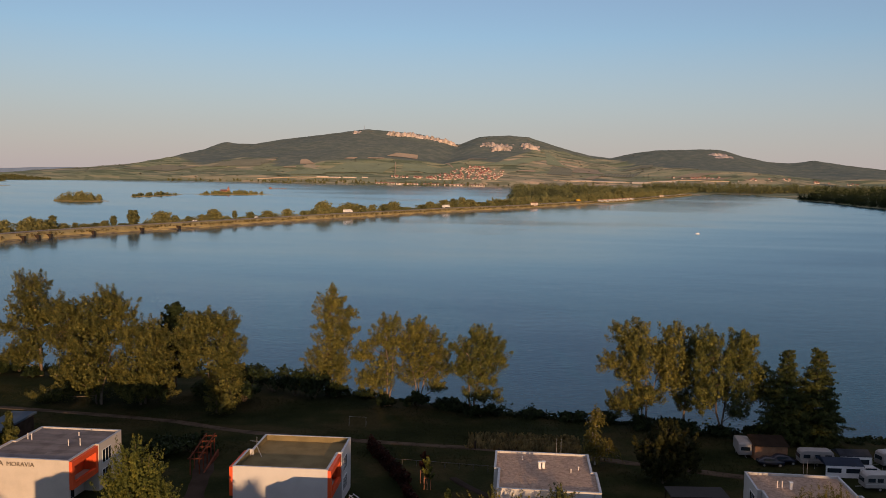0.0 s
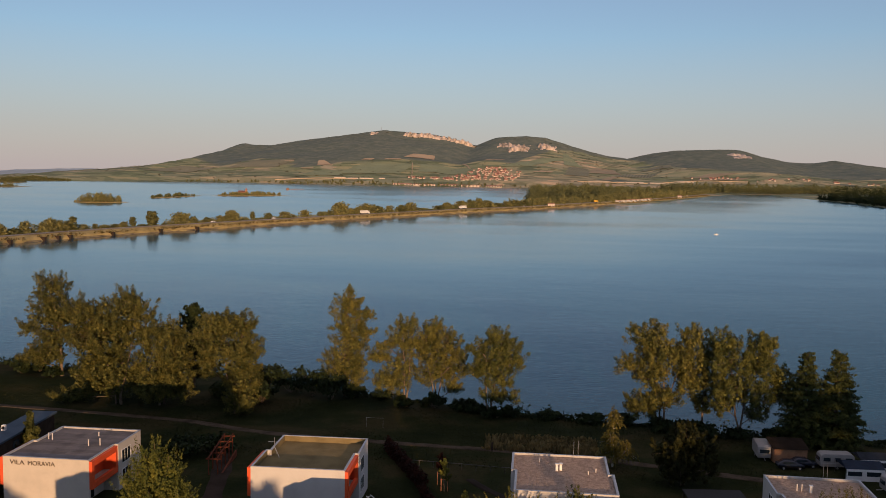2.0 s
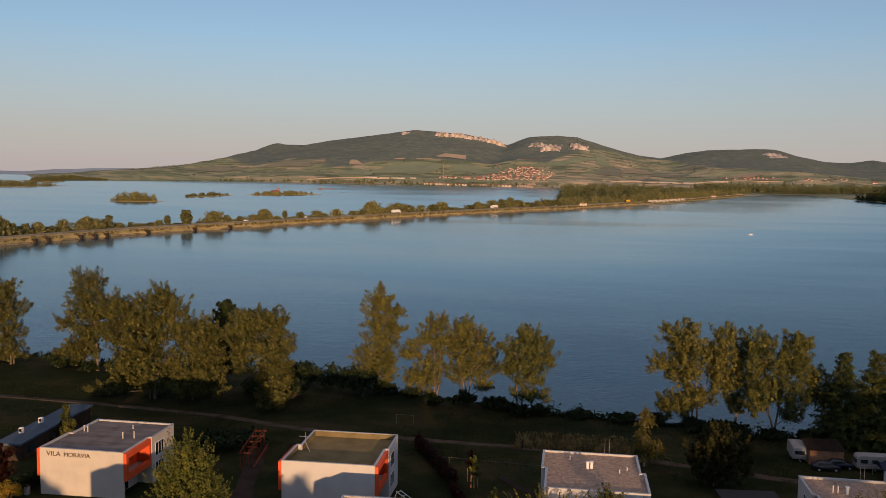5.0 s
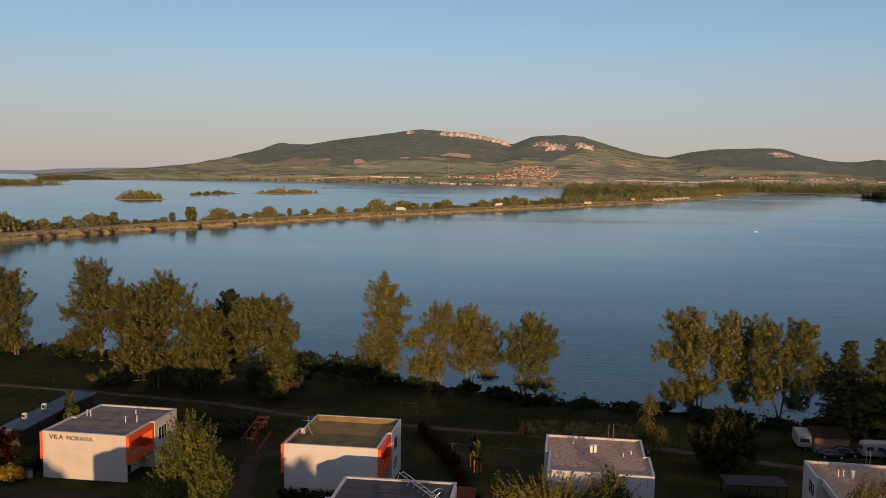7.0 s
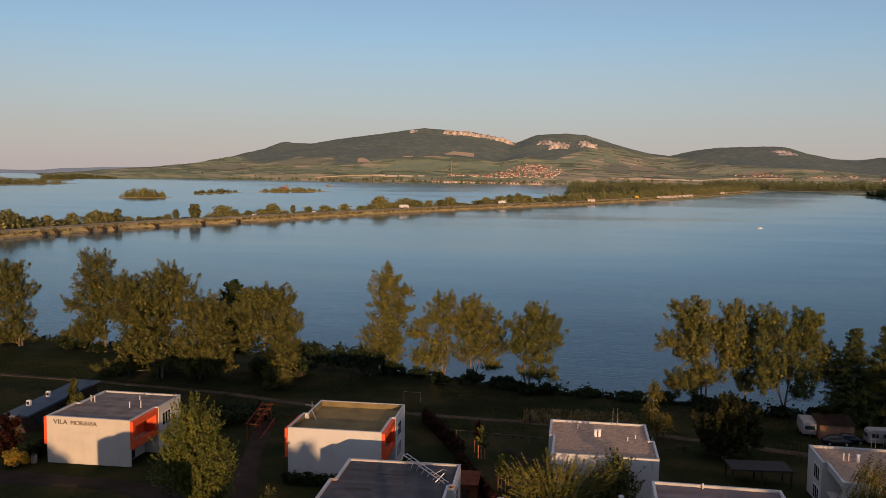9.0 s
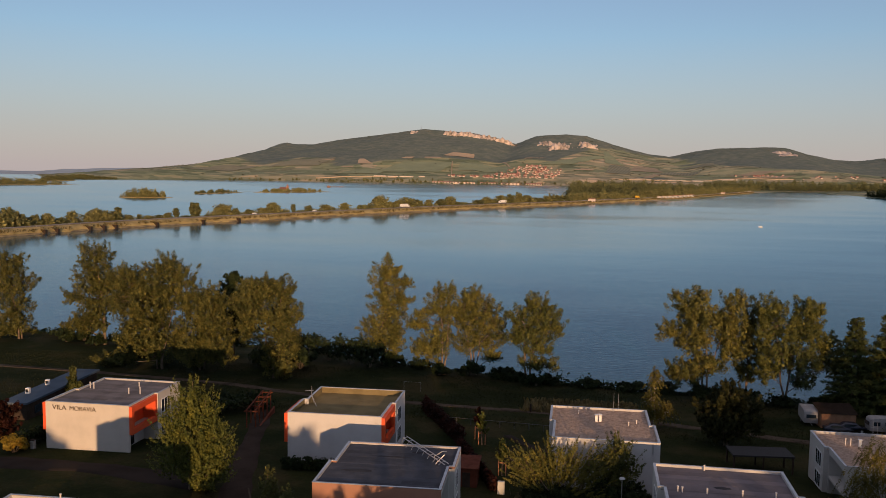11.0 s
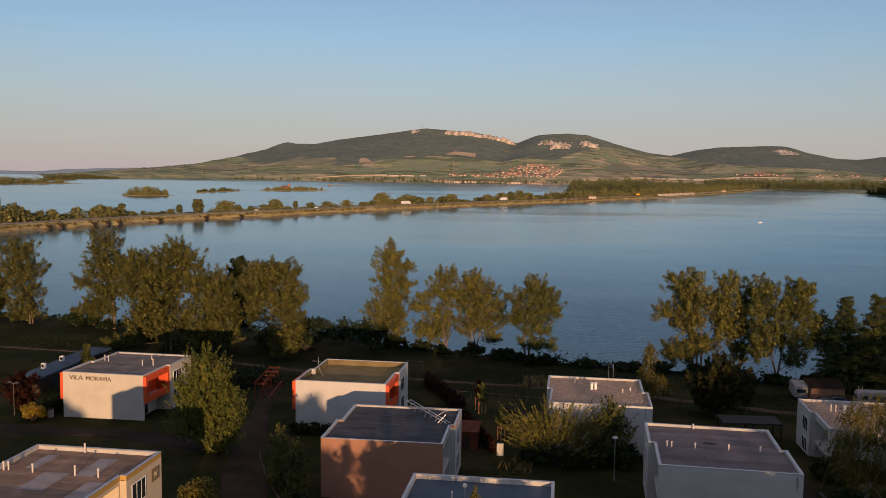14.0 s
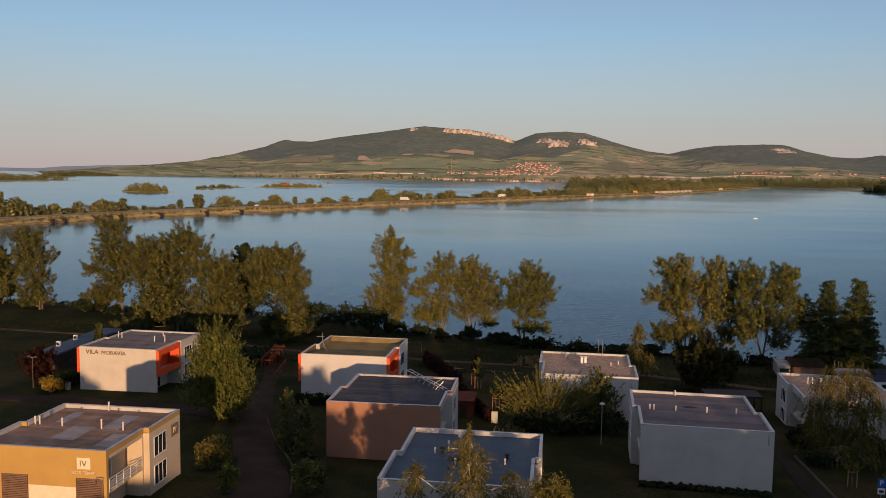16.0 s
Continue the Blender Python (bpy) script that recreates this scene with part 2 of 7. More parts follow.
# ---- lie of the land ----
WATER = -5.5
SHORE_X = [-900, -400, -136, -100, -55, -22, 0, 22, 48, 75, 130, 400, 900]
SHORE_Y = [230, 205, 178, 173, 175, 162, 155.5, 151.5, 147.5, 147.5, 150, 140, 120]
# the ridge of the hills: x, height
RIDGE = [(-2700, 0), (-2580, 0), (-2414, 0), (-2145, 4), (-2060, 14), (-1866, 48), (-1727, 75), (-1617, 96), (-1533, 113), (-1502, 128), (-1482, 150), (-1446, 158), (-1405, 151), (-1314, 150),
         (-1178, 173), (-1043, 190), (-911, 207), (-778, 225), (-673, 217), (-542, 206), (-412, 178), (-360, 158), (-309, 178), (-259, 197), (-131, 204), (-43, 198),
         (22, 178), (123, 147), (224, 121), (324, 109), (423, 133), (520, 147), (618, 151), (740, 155), (812, 151), (885, 127), (1006, 103), (1101, 99), (1195, 113), (1338, 93), (1497, 76), (1900, 60), (2600, 40)]
RIDGE_Y = 3900.0
FOOT_Y = 2650.0
# lower edge of the woods on the hills
FOREST_X = [-2400, -1700, -1500, -1428, -1256, -1215, -1190, -992, -940, -830, -731, -567, -440, -308, -149, -95, 17, 115, 336, 397, 483, 637, 818, 1031, 1500, 2300]
FOREST_Y = [3900, 3600, 3330, 3274, 3090, 3076, 3346, 3200, 3022, 3072, 3166, 3234, 3272, 3276, 3210, 3398, 3690, 3818, 3812, 3566, 3316, 3196, 3114, 3200, 3150, 3100]


def wobble(x, y, s, seed=0.0):
    """Smooth noise of the plan in -1..1, for arrays."""
    a, b = x / s + seed, y / s - seed * 1.7
    return (np.sin(a * 1.3 + 1.9 * np.sin(b * 0.9 + seed)) + np.sin(b * 1.7 + 1.3 * np.sin(a * 1.1 - seed)) + np.sin((a + b) * 2.3 + 0.7 * np.sin((a - b) * 2.9)) * 0.6) / 2.6


def land(x, y):
    """Height of the ground at x, y (arrays)."""
    x, y = np.asarray(x, float), np.asarray(y, float)
    base = np.interp(y, [-300, -80, -20, 20, 44, 57, 80, 94, 120, 135], [16, 8.0, 4.5, 3.1, 2.4, 0.75, 0.15, -0.35, -2.3, -3.7])
    cross = np.interp(x, [-120, -50, -15, 18, 50, 90], [-0.6, -0.15, 0.45, -0.1, -1.7, -2.2]) * np.interp(y, [50, 75, 100, 135], [0.15, 1, 1, 0.0])
    near = base + cross + 0.08 * wobble(x, y, 9.0)
    sy = np.interp(x, SHORE_X, SHORE_Y) + 0.8 * wobble(x, y, 7.0, 2.0)
    d = sy - y
    bank = np.interp(d, [-40, -2, 0, 1.5, 9, 20], [-11, -6.2, -5.5, -4.9, -4.4, -3.7]) + 0.1 * wobble(x, y, 6.0)
    k = np.clip((d - 9) / 20, 0, 1)
    z = near * k + bank * (1 - k)
    # far shores
    d1 = y - FOOT_Y - 60 * wobble(x, y, 400.0, 1.0) - np.interp(x, [-1600, -1200], [-300, 0])
    d1 = np.minimum(d1, (x + 1470 + (y - 2160) * 0.76) * 0.8)
    d2 = np.minimum(np.minimum(x + 42, y - 1340), 172 + (y - 1474) * 0.36 - x)
    d3 = np.minimum(y - 2310, x - 250)
    d4 = np.minimum(x - 560 - 15 * wobble(x, y, 90.0), y - 1250)
    far = np.maximum(np.maximum(d1, d2), np.maximum(d3, d4))
    zf = -5.5 + np.clip(far * 0.04, -5, 3.0) + 0.4 * wobble(x, y, 120.0) * np.clip(far / 60, 0, 1)
    early = np.interp(x, [-1600, -1200], [300, 0])
    t = np.clip((y - FOOT_Y + early) / (RIDGE_Y - FOOT_Y + early), 0, 1.3)
    rz = np.interp(x, [q[0] for q in RIDGE], [q[1] for q in RIDGE])
    rise = np.where(t <= 1, 0.74 * t + 0.26 * t ** 2.4, 1 - (t - 1) * 0.8)
    hill = rise * (rz + 3) * (1 + 0.10 * wobble(x, y, 330.0, 3.0) * np.clip(4 * t * (1 - t), 0, 1))
    hill = hill + np.clip(6 * t, 0, 1) * np.clip(8 * (1 - t), 0, 1) * (4.0 * wobble(x, y, 130.0, 5.0) + 1.5 * wobble(x, y, 45.0, 6.0)) * np.clip(t * 3, 0, 1)
    hill = hill + 1.3 * wobble(x, y, 17.0, 4.0) * np.clip((t - 0.6) * 4, 0, 1)
    zf = zf + np.where(far > 0, hill, 0) * np.clip(far / 100, 0, 1)
    return np.where(y < 700, z, zf)


def land1(x, y):
    return float(land(np.array([x]), np.array([y]))[0])


def forest_mask(x, y):
    """1 where woods cover the hills: above their lower edge, and in a few copses."""
    edge = np.interp(x, FOREST_X, FOREST_Y) + 34 * wobble(x, y, 120.0, 7.0) + 16 * wobble(x, y, 34.0, 8.0)
    f = np.clip((y - edge) / 26, 0, 1)
    return np.maximum(f, np.clip((wobble(x, y, 150.0, 9.0) - 0.78) * 12, 0, 1))


def grid_sheet(name, xs, ys, height, material):
    X, Y = np.meshgrid(xs, ys)
    Z = height(X, Y)
    nx, ny = len(xs), len(ys)
    idx = np.arange(nx * ny).reshape(ny, nx)
    faces = np.stack([idx[:-1, :-1], idx[:-1, 1:], idx[1:, 1:], idx[1:, :-1]], -1).reshape(-1, 4)
    me = raw_mesh(name, np.stack([X, Y, Z], -1).reshape(-1, 3), faces, material, True)
    return me, X.ravel(), Y.ravel()


def ground_material():
    m = bpy.data.materials.new("countryside")
    n, l, p, out = nodes_of(m)
    ge = n.new("ShaderNodeNewGeometry")
    pos = ge.outputs["Position"]
    # meadow close by, near-black because its deep shade is put into the colour
    a = noise_node(n, l, 0.09, 6, pos, 0.6)
    b = noise_node(n, l, 2.4, 5, pos, 0.7)
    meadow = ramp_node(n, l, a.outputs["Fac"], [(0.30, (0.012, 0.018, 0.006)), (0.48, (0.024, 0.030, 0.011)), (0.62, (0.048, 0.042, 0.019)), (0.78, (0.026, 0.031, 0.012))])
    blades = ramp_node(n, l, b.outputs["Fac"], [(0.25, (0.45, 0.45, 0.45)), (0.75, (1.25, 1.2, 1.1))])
    near = n.new("ShaderNodeMix")
    near.data_type, near.blend_type = "RGBA", "MULTIPLY"
    near.inputs[0].default_value = 0.8
    l.new(meadow.outputs[0], near.inputs[6])
    l.new(blades.outputs[0], near.inputs[7])
    # field mosaic far off, paled in colour to stand for haze and grazing sun
    mp = n.new("ShaderNodeMapping")
    mp.inputs["Scale"].default_value = (0.0046, 0.0085, 0.0)
    mp.inputs["Rotation"].default_value = (0, 0, 0.5)
    l.new(pos, mp.inputs[0])
    wv = noise_node(n, l, 1.2, 3, mp.outputs[0])
    ad = n.new("ShaderNodeMix")
    ad.data_type, ad.blend_type = "RGBA", "ADD"
    ad.inputs[0].default_value = 0.35
    l.new(mp.outputs[0], ad.inputs[6])
    l.new(wv.outputs["Color"], ad.inputs[7])
    vo = n.new("ShaderNodeTexVoronoi")
    vo.inputs["Scale"].default_value = 1.0
    l.new(ad.outputs[2], vo.inputs["Vector"])
    sep = n.new("ShaderNodeSeparateColor")
    l.new(vo.outputs["Color"], sep.inputs[0])
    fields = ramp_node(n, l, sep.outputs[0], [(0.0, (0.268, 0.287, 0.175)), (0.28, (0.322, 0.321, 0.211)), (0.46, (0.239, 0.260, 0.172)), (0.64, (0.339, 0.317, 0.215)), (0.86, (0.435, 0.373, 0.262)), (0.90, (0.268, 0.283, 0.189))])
    fields.color_ramp.interpolation = "CONSTANT"
    v2 = n.new("ShaderNodeTexVoronoi")
    v2.inputs["Scale"].default_value = 3.6
    l.new(ad.outputs[2], v2.inputs["Vector"])
    s3 = n.new("ShaderNodeSeparateColor")
    l.new(v2.outputs["Color"], s3.inputs[0])
    plots = ramp_node(n, l, s3.outputs[1], [(0.0, (0.60, 0.66, 0.62)), (0.25, (1.0, 1.0, 0.95)), (0.6, (0.80, 0.86, 0.80)), (0.86, (1.35, 1.2, 1.1))])
    plots.color_ramp.interpolation = "CONSTANT"
    fp = n.new("ShaderNodeMix")
    fp.data_type, fp.blend_type = "RGBA", "MULTIPLY"
    fp.inputs[0].default_value = 1.0
    l.new(fields.outputs[0], fp.inputs[6])
    l.new(plots.outputs[0], fp.inputs[7])
    rows = n.new("ShaderNodeTexWave")
    rows.inputs["Scale"].default_value, rows.inputs["Distortion"].default_value = 0.09, 3.0
    l.new(pos, rows.inputs["Vector"])
    rr = ramp_node(n, l, rows.outputs["Fac"], [(0.2, (0.8, 0.8, 0.8)), (0.8, (1.1, 1.1, 1.1))])
    fm = n.new("ShaderNodeMix")
    fm.data_type, fm.blend_type = "RGBA", "MULTIPLY"
    fm.inputs[0].default_value = 0.6
    l.new(fp.outputs[2], fm.inputs[6])
    l.new(rr.outputs[0], fm.inputs[7])
    # woods, greyed and lightened so the colour carries the distance haze
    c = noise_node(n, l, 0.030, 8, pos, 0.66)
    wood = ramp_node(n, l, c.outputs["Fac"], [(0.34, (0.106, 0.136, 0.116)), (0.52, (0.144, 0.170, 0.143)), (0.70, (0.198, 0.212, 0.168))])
    at = n.new("ShaderNodeAttribute")
    at.attribute_name = "woods"
    m1 = n.new("ShaderNodeMix")
    m1.data_type = "RGBA"
    l.new(at.outputs["Fac"], m1.inputs[0])
    l.new(fm.outputs[2], m1.inputs[6])
    l.new(wood.outputs[0], m1.inputs[7])
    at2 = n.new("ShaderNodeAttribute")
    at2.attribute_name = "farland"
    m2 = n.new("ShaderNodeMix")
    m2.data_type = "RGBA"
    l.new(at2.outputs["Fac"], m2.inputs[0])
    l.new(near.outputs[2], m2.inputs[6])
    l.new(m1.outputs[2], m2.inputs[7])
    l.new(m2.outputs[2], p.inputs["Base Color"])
    p.inputs["Roughness"].default_value = 0.95
    p.inputs["Specular IOR Level"].default_value = 0.03
    bp = n.new("ShaderNodeBump")
    bp.inputs["Strength"].default_value, bp.inputs["Distance"].default_value = 0.6, 0.15
    l.new(b.outputs["Fac"], bp.inputs["Height"])
    l.new(bp.outputs[0], p.inputs["Normal"])
    return m


def water_material():
    m = bpy.data.materials.new("lake_water")
    n, l, p, out = nodes_of(m)
    ge = n.new("ShaderNodeNewGeometry")
    pos = ge.outputs["Position"]
    p.inputs["Base Color"].default_value = (0.0, 0.056, 0.088, 1)
    p.inputs["IOR"].default_value = 1.333
    mp = n.new("ShaderNodeMapping")
    mp.inputs["Scale"].default_value = (0.0035, 0.011, 1)
    l.new(pos, mp.inputs[0])
    st = noise_node(n, l, 1.0, 4, mp.outputs[0])
    # the breeze ruffles the near shore more than the open lake
    sp = n.new("ShaderNodeSeparateXYZ")
    l.new(pos, sp.inputs[0])
    off = n.new("ShaderNodeMapRange")
    off.inputs[1].default_value, off.inputs[2].default_value = 140.0, 430.0
    l.new(sp.outputs[1], off.inputs[0])
    calm = n.new("ShaderNodeMath")
    calm.operation = "MULTIPLY_ADD"
    l.new(st.outputs["Fac"], calm.inputs[0])
    calm.inputs[1].default_value = 0.5
    l.new(off.outputs[0], calm.inputs[2])
    rr = n.new("ShaderNodeMapRange")
    rr.inputs[1].default_value, rr.inputs[2].default_value = 0.2, 1.3
    rr.inputs[3].default_value, rr.inputs[4].default_value = 0.22, 0.115
    l.new(calm.outputs[0], rr.inputs[0])
    l.new(rr.outputs[0], p.inputs["Roughness"])
    m2 = n.new("ShaderNodeMapping")
    m2.inputs["Rotation"].default_value = (0, 0, -0.35)
    m2.inputs["Scale"].default_value = (0.45, 1.0, 1)
    l.new(pos, m2.inputs[0])
    w1 = noise_node(n, l, 0.9, 3, m2.outputs[0])
    w2 = noise_node(n, l, 0.22, 2, m2.outputs[0])
    # wind sea: the wave fronts that face the near shore lean more where it blows harder
    gust = n.new("ShaderNodeMapRange")
    gust.inputs[1].default_value, gust.inputs[2].default_value = 0.32, 0.68
    gust.inputs[3].default_value, gust.inputs[4].default_value = -0.006, -0.032
    l.new(st.outputs["Fac"], gust.inputs[0])
    # rougher beyond the causeway than on its sheltered side
    side = n.new("ShaderNodeVectorMath")
    side.operation = "DOT_PRODUCT"
    side.inputs[1].default_value = (-2.05, 1.0, 0.0)
    l.new(pos, side.inputs[0])
    open_lake = n.new("ShaderNodeMapRange")
    open_lake.inputs[1].default_value, open_lake.inputs[2].default_value = 1150.0, 1500.0
    open_lake.inputs[3].default_value, open_lake.inputs[4].default_value = 0.0, -0.026
    l.new(side.outputs["Value"], open_lake.inputs[0])
    # and ruffled by the breeze along the near right shore
    breeze = n.new("ShaderNodeVectorMath")
    breeze.operation = "DOT_PRODUCT"
    breeze.inputs[1].default_value = (1.0, -0.35, 0.0)
    l.new(pos, breeze.inputs[0])
    ruffle = n.new("ShaderNodeMapRange")
    ruffle.inputs[1].default_value, ruffle.inputs[2].default_value = -190.0, 40.0
    ruffle.inputs[3].default_value, ruffle.inputs[4].default_value = 0.008, -0.034
    l.new(breeze.outputs["Value"], ruffle.inputs[0])
    wind = n.new("ShaderNodeMath")
    l.new(ruffle.outputs[0], wind.inputs[0])
    l.new(gust.outputs[0], wind.inputs[1])
    both = n.new("ShaderNodeMath")
    l.new(wind.outputs[0], both.inputs[0])
    l.new(open_lake.outputs[0], both.inputs[1])
    lean = n.new("ShaderNodeCombineXYZ")
    lean.inputs[2].default_value = 1.0
    l.new(both.outputs[0], lean.inputs[1])
    unit = n.new("ShaderNodeVectorMath")
    unit.operation = "NORMALIZE"
    l.new(lean.outputs[0], unit.inputs[0])
    b1 = n.new("ShaderNodeBump")
    b1.inputs["Distance"].default_value = 0.10
    s2 = n.new("ShaderNodeMapRange")
    s2.inputs[1].default_value, s2.inputs[2].default_value = 0.2, 1.3
    s2.inputs[3].default_value, s2.inputs[4].default_value = 0.95, 0.10
    l.new(calm.outputs[0], s2.inputs[0])
    l.new(s2.outputs[0], b1.inputs["Strength"])
    l.new(w1.outputs["Fac"], b1.inputs["Height"])
    l.new(unit.outputs[0], b1.inputs["Normal"])
    b2 = n.new("ShaderNodeBump")
    b2.inputs["Strength"].default_value, b2.inputs["Distance"].default_value = 0.20, 0.25
    l.new(w2.outputs["Fac"], b2.inputs["Height"])
    l.new(b1.outputs[0], b2.inputs["Normal"])
    l.new(b2.outputs[0], p.inputs["Normal"])
    return m


xs = np.concatenate([np.arange(-2950, -160, 22.0), np.arange(-160, 120, 2.5), np.arange(120, 2300, 22.0)])
ys = np.concatenate([np.arange(-300, -20, 10.0), np.arange(-20, 196, 2.0), np.geomspace(198, 1380, 24), np.arange(1400, 4250, 20.0)])
M_GROUND = ground_material()
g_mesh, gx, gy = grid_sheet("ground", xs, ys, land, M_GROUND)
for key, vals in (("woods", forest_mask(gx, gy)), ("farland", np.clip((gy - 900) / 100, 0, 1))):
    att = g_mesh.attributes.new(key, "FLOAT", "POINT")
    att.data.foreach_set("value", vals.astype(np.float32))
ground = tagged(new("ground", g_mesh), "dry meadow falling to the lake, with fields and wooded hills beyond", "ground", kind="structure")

wm = raw_mesh("water", [(-3600, 120, WATER), (2600, 120, WATER), (2600, 4200, WATER), (-3600, 4200, WATER)], [(0, 1, 2, 3)], water_material())
tagged(new("water", wm), "calm blue lake with fine ripples", "lake", kind="structure")


def ribbon(name, pts, width, material, label, category, lift=0.05, step=2.0):
    """A path that lies on the ground along pts, of one width or of widths at even steps."""
    p = [Vector((*q, 0)) for q in pts]
    line = []
    for a, b in zip(p, p[1:]):
        k = max(1, int((b - a).length / step))
        line += [a.lerp(b, i / k) for i in range(k)]
    line.append(p[-1])
    for _ in range(6):
        line = [line[0]] + [(line[i - 1] + line[i] * 2 + line[i + 1]) / 4 for i in range(1, len(line) - 1)] + [line[-1]]
    across = 7
    verts, faces = [], []
    for i, q in enumerate(line):
        d = (line[min(i + 1, len(line) - 1)] - line[max(i - 1, 0)]).normalized()
        nrm = Vector((-d.y, d.x, 0))
        w = (width if isinstance(width, (int, float)) else float(np.interp(i / len(line), np.linspace(0, 1, len(width)), width))) * (1 + 0.12 * math.sin(i * 0.7) + 0.08 * math.sin(i * 1.9))
        for k in range(across):
            u = (-0.5, -0.44, -0.22, 0.0, 0.22, 0.44, 0.5)[k] * w
            x, y = q.x + nrm.x * u, q.y + nrm.y * u
            top = max(land1(x + dx, y + dy) for dx in (-0.8, 0, 0.8) for dy in (-0.8, 0, 0.8)) + lift
            verts.append((x, y, top if 0 < k < across - 1 else land1(x, y) - 0.12))
    for i in range(len(line) - 1):
        for k in range(across - 1):
            a = i * across + k
            faces.append((a, a + 1, a + across + 1, a + across))
    return tagged(new(name, raw_mesh(name, verts, faces, material, True)), label, category, kind="structure")


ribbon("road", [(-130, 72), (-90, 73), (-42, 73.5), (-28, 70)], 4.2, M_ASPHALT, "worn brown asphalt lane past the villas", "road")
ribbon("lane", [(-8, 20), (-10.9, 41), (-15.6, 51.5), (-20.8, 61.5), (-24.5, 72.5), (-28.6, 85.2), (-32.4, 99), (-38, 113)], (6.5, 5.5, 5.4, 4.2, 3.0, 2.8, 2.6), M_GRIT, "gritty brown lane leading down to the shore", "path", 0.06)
ribbon("kerb", [(-8.4, 41), (-11.6, 50.6), (-14.6, 56.4), (-18.3, 62.2), (-22.2, 70)], 0.2, M_DIRT, "pale kerb along the lane's edge", "kerb", 0.12, 1.0)
ribbon("track", [(-160, 138), (-98, 134), (-66, 131.5), (-51, 129.4), (-36, 123), (-15, 119.8), (2.5, 120), (21, 119), (35, 116.4), (58, 113)], 2.2, M_DIRT, "bare dirt track across the shore meadow", "path", 0.05)


# ---- villas ----
W, D, D1, SH = 12.3, 13.6, 6.9, 0.55
ROOF_H = 6.4
RIM = 0.24
M_LINING = surface("parapet_lining", (0.50, 0.48, 0.46), rough=0.7, coarse=0.8, fine=15, spread=0.15)


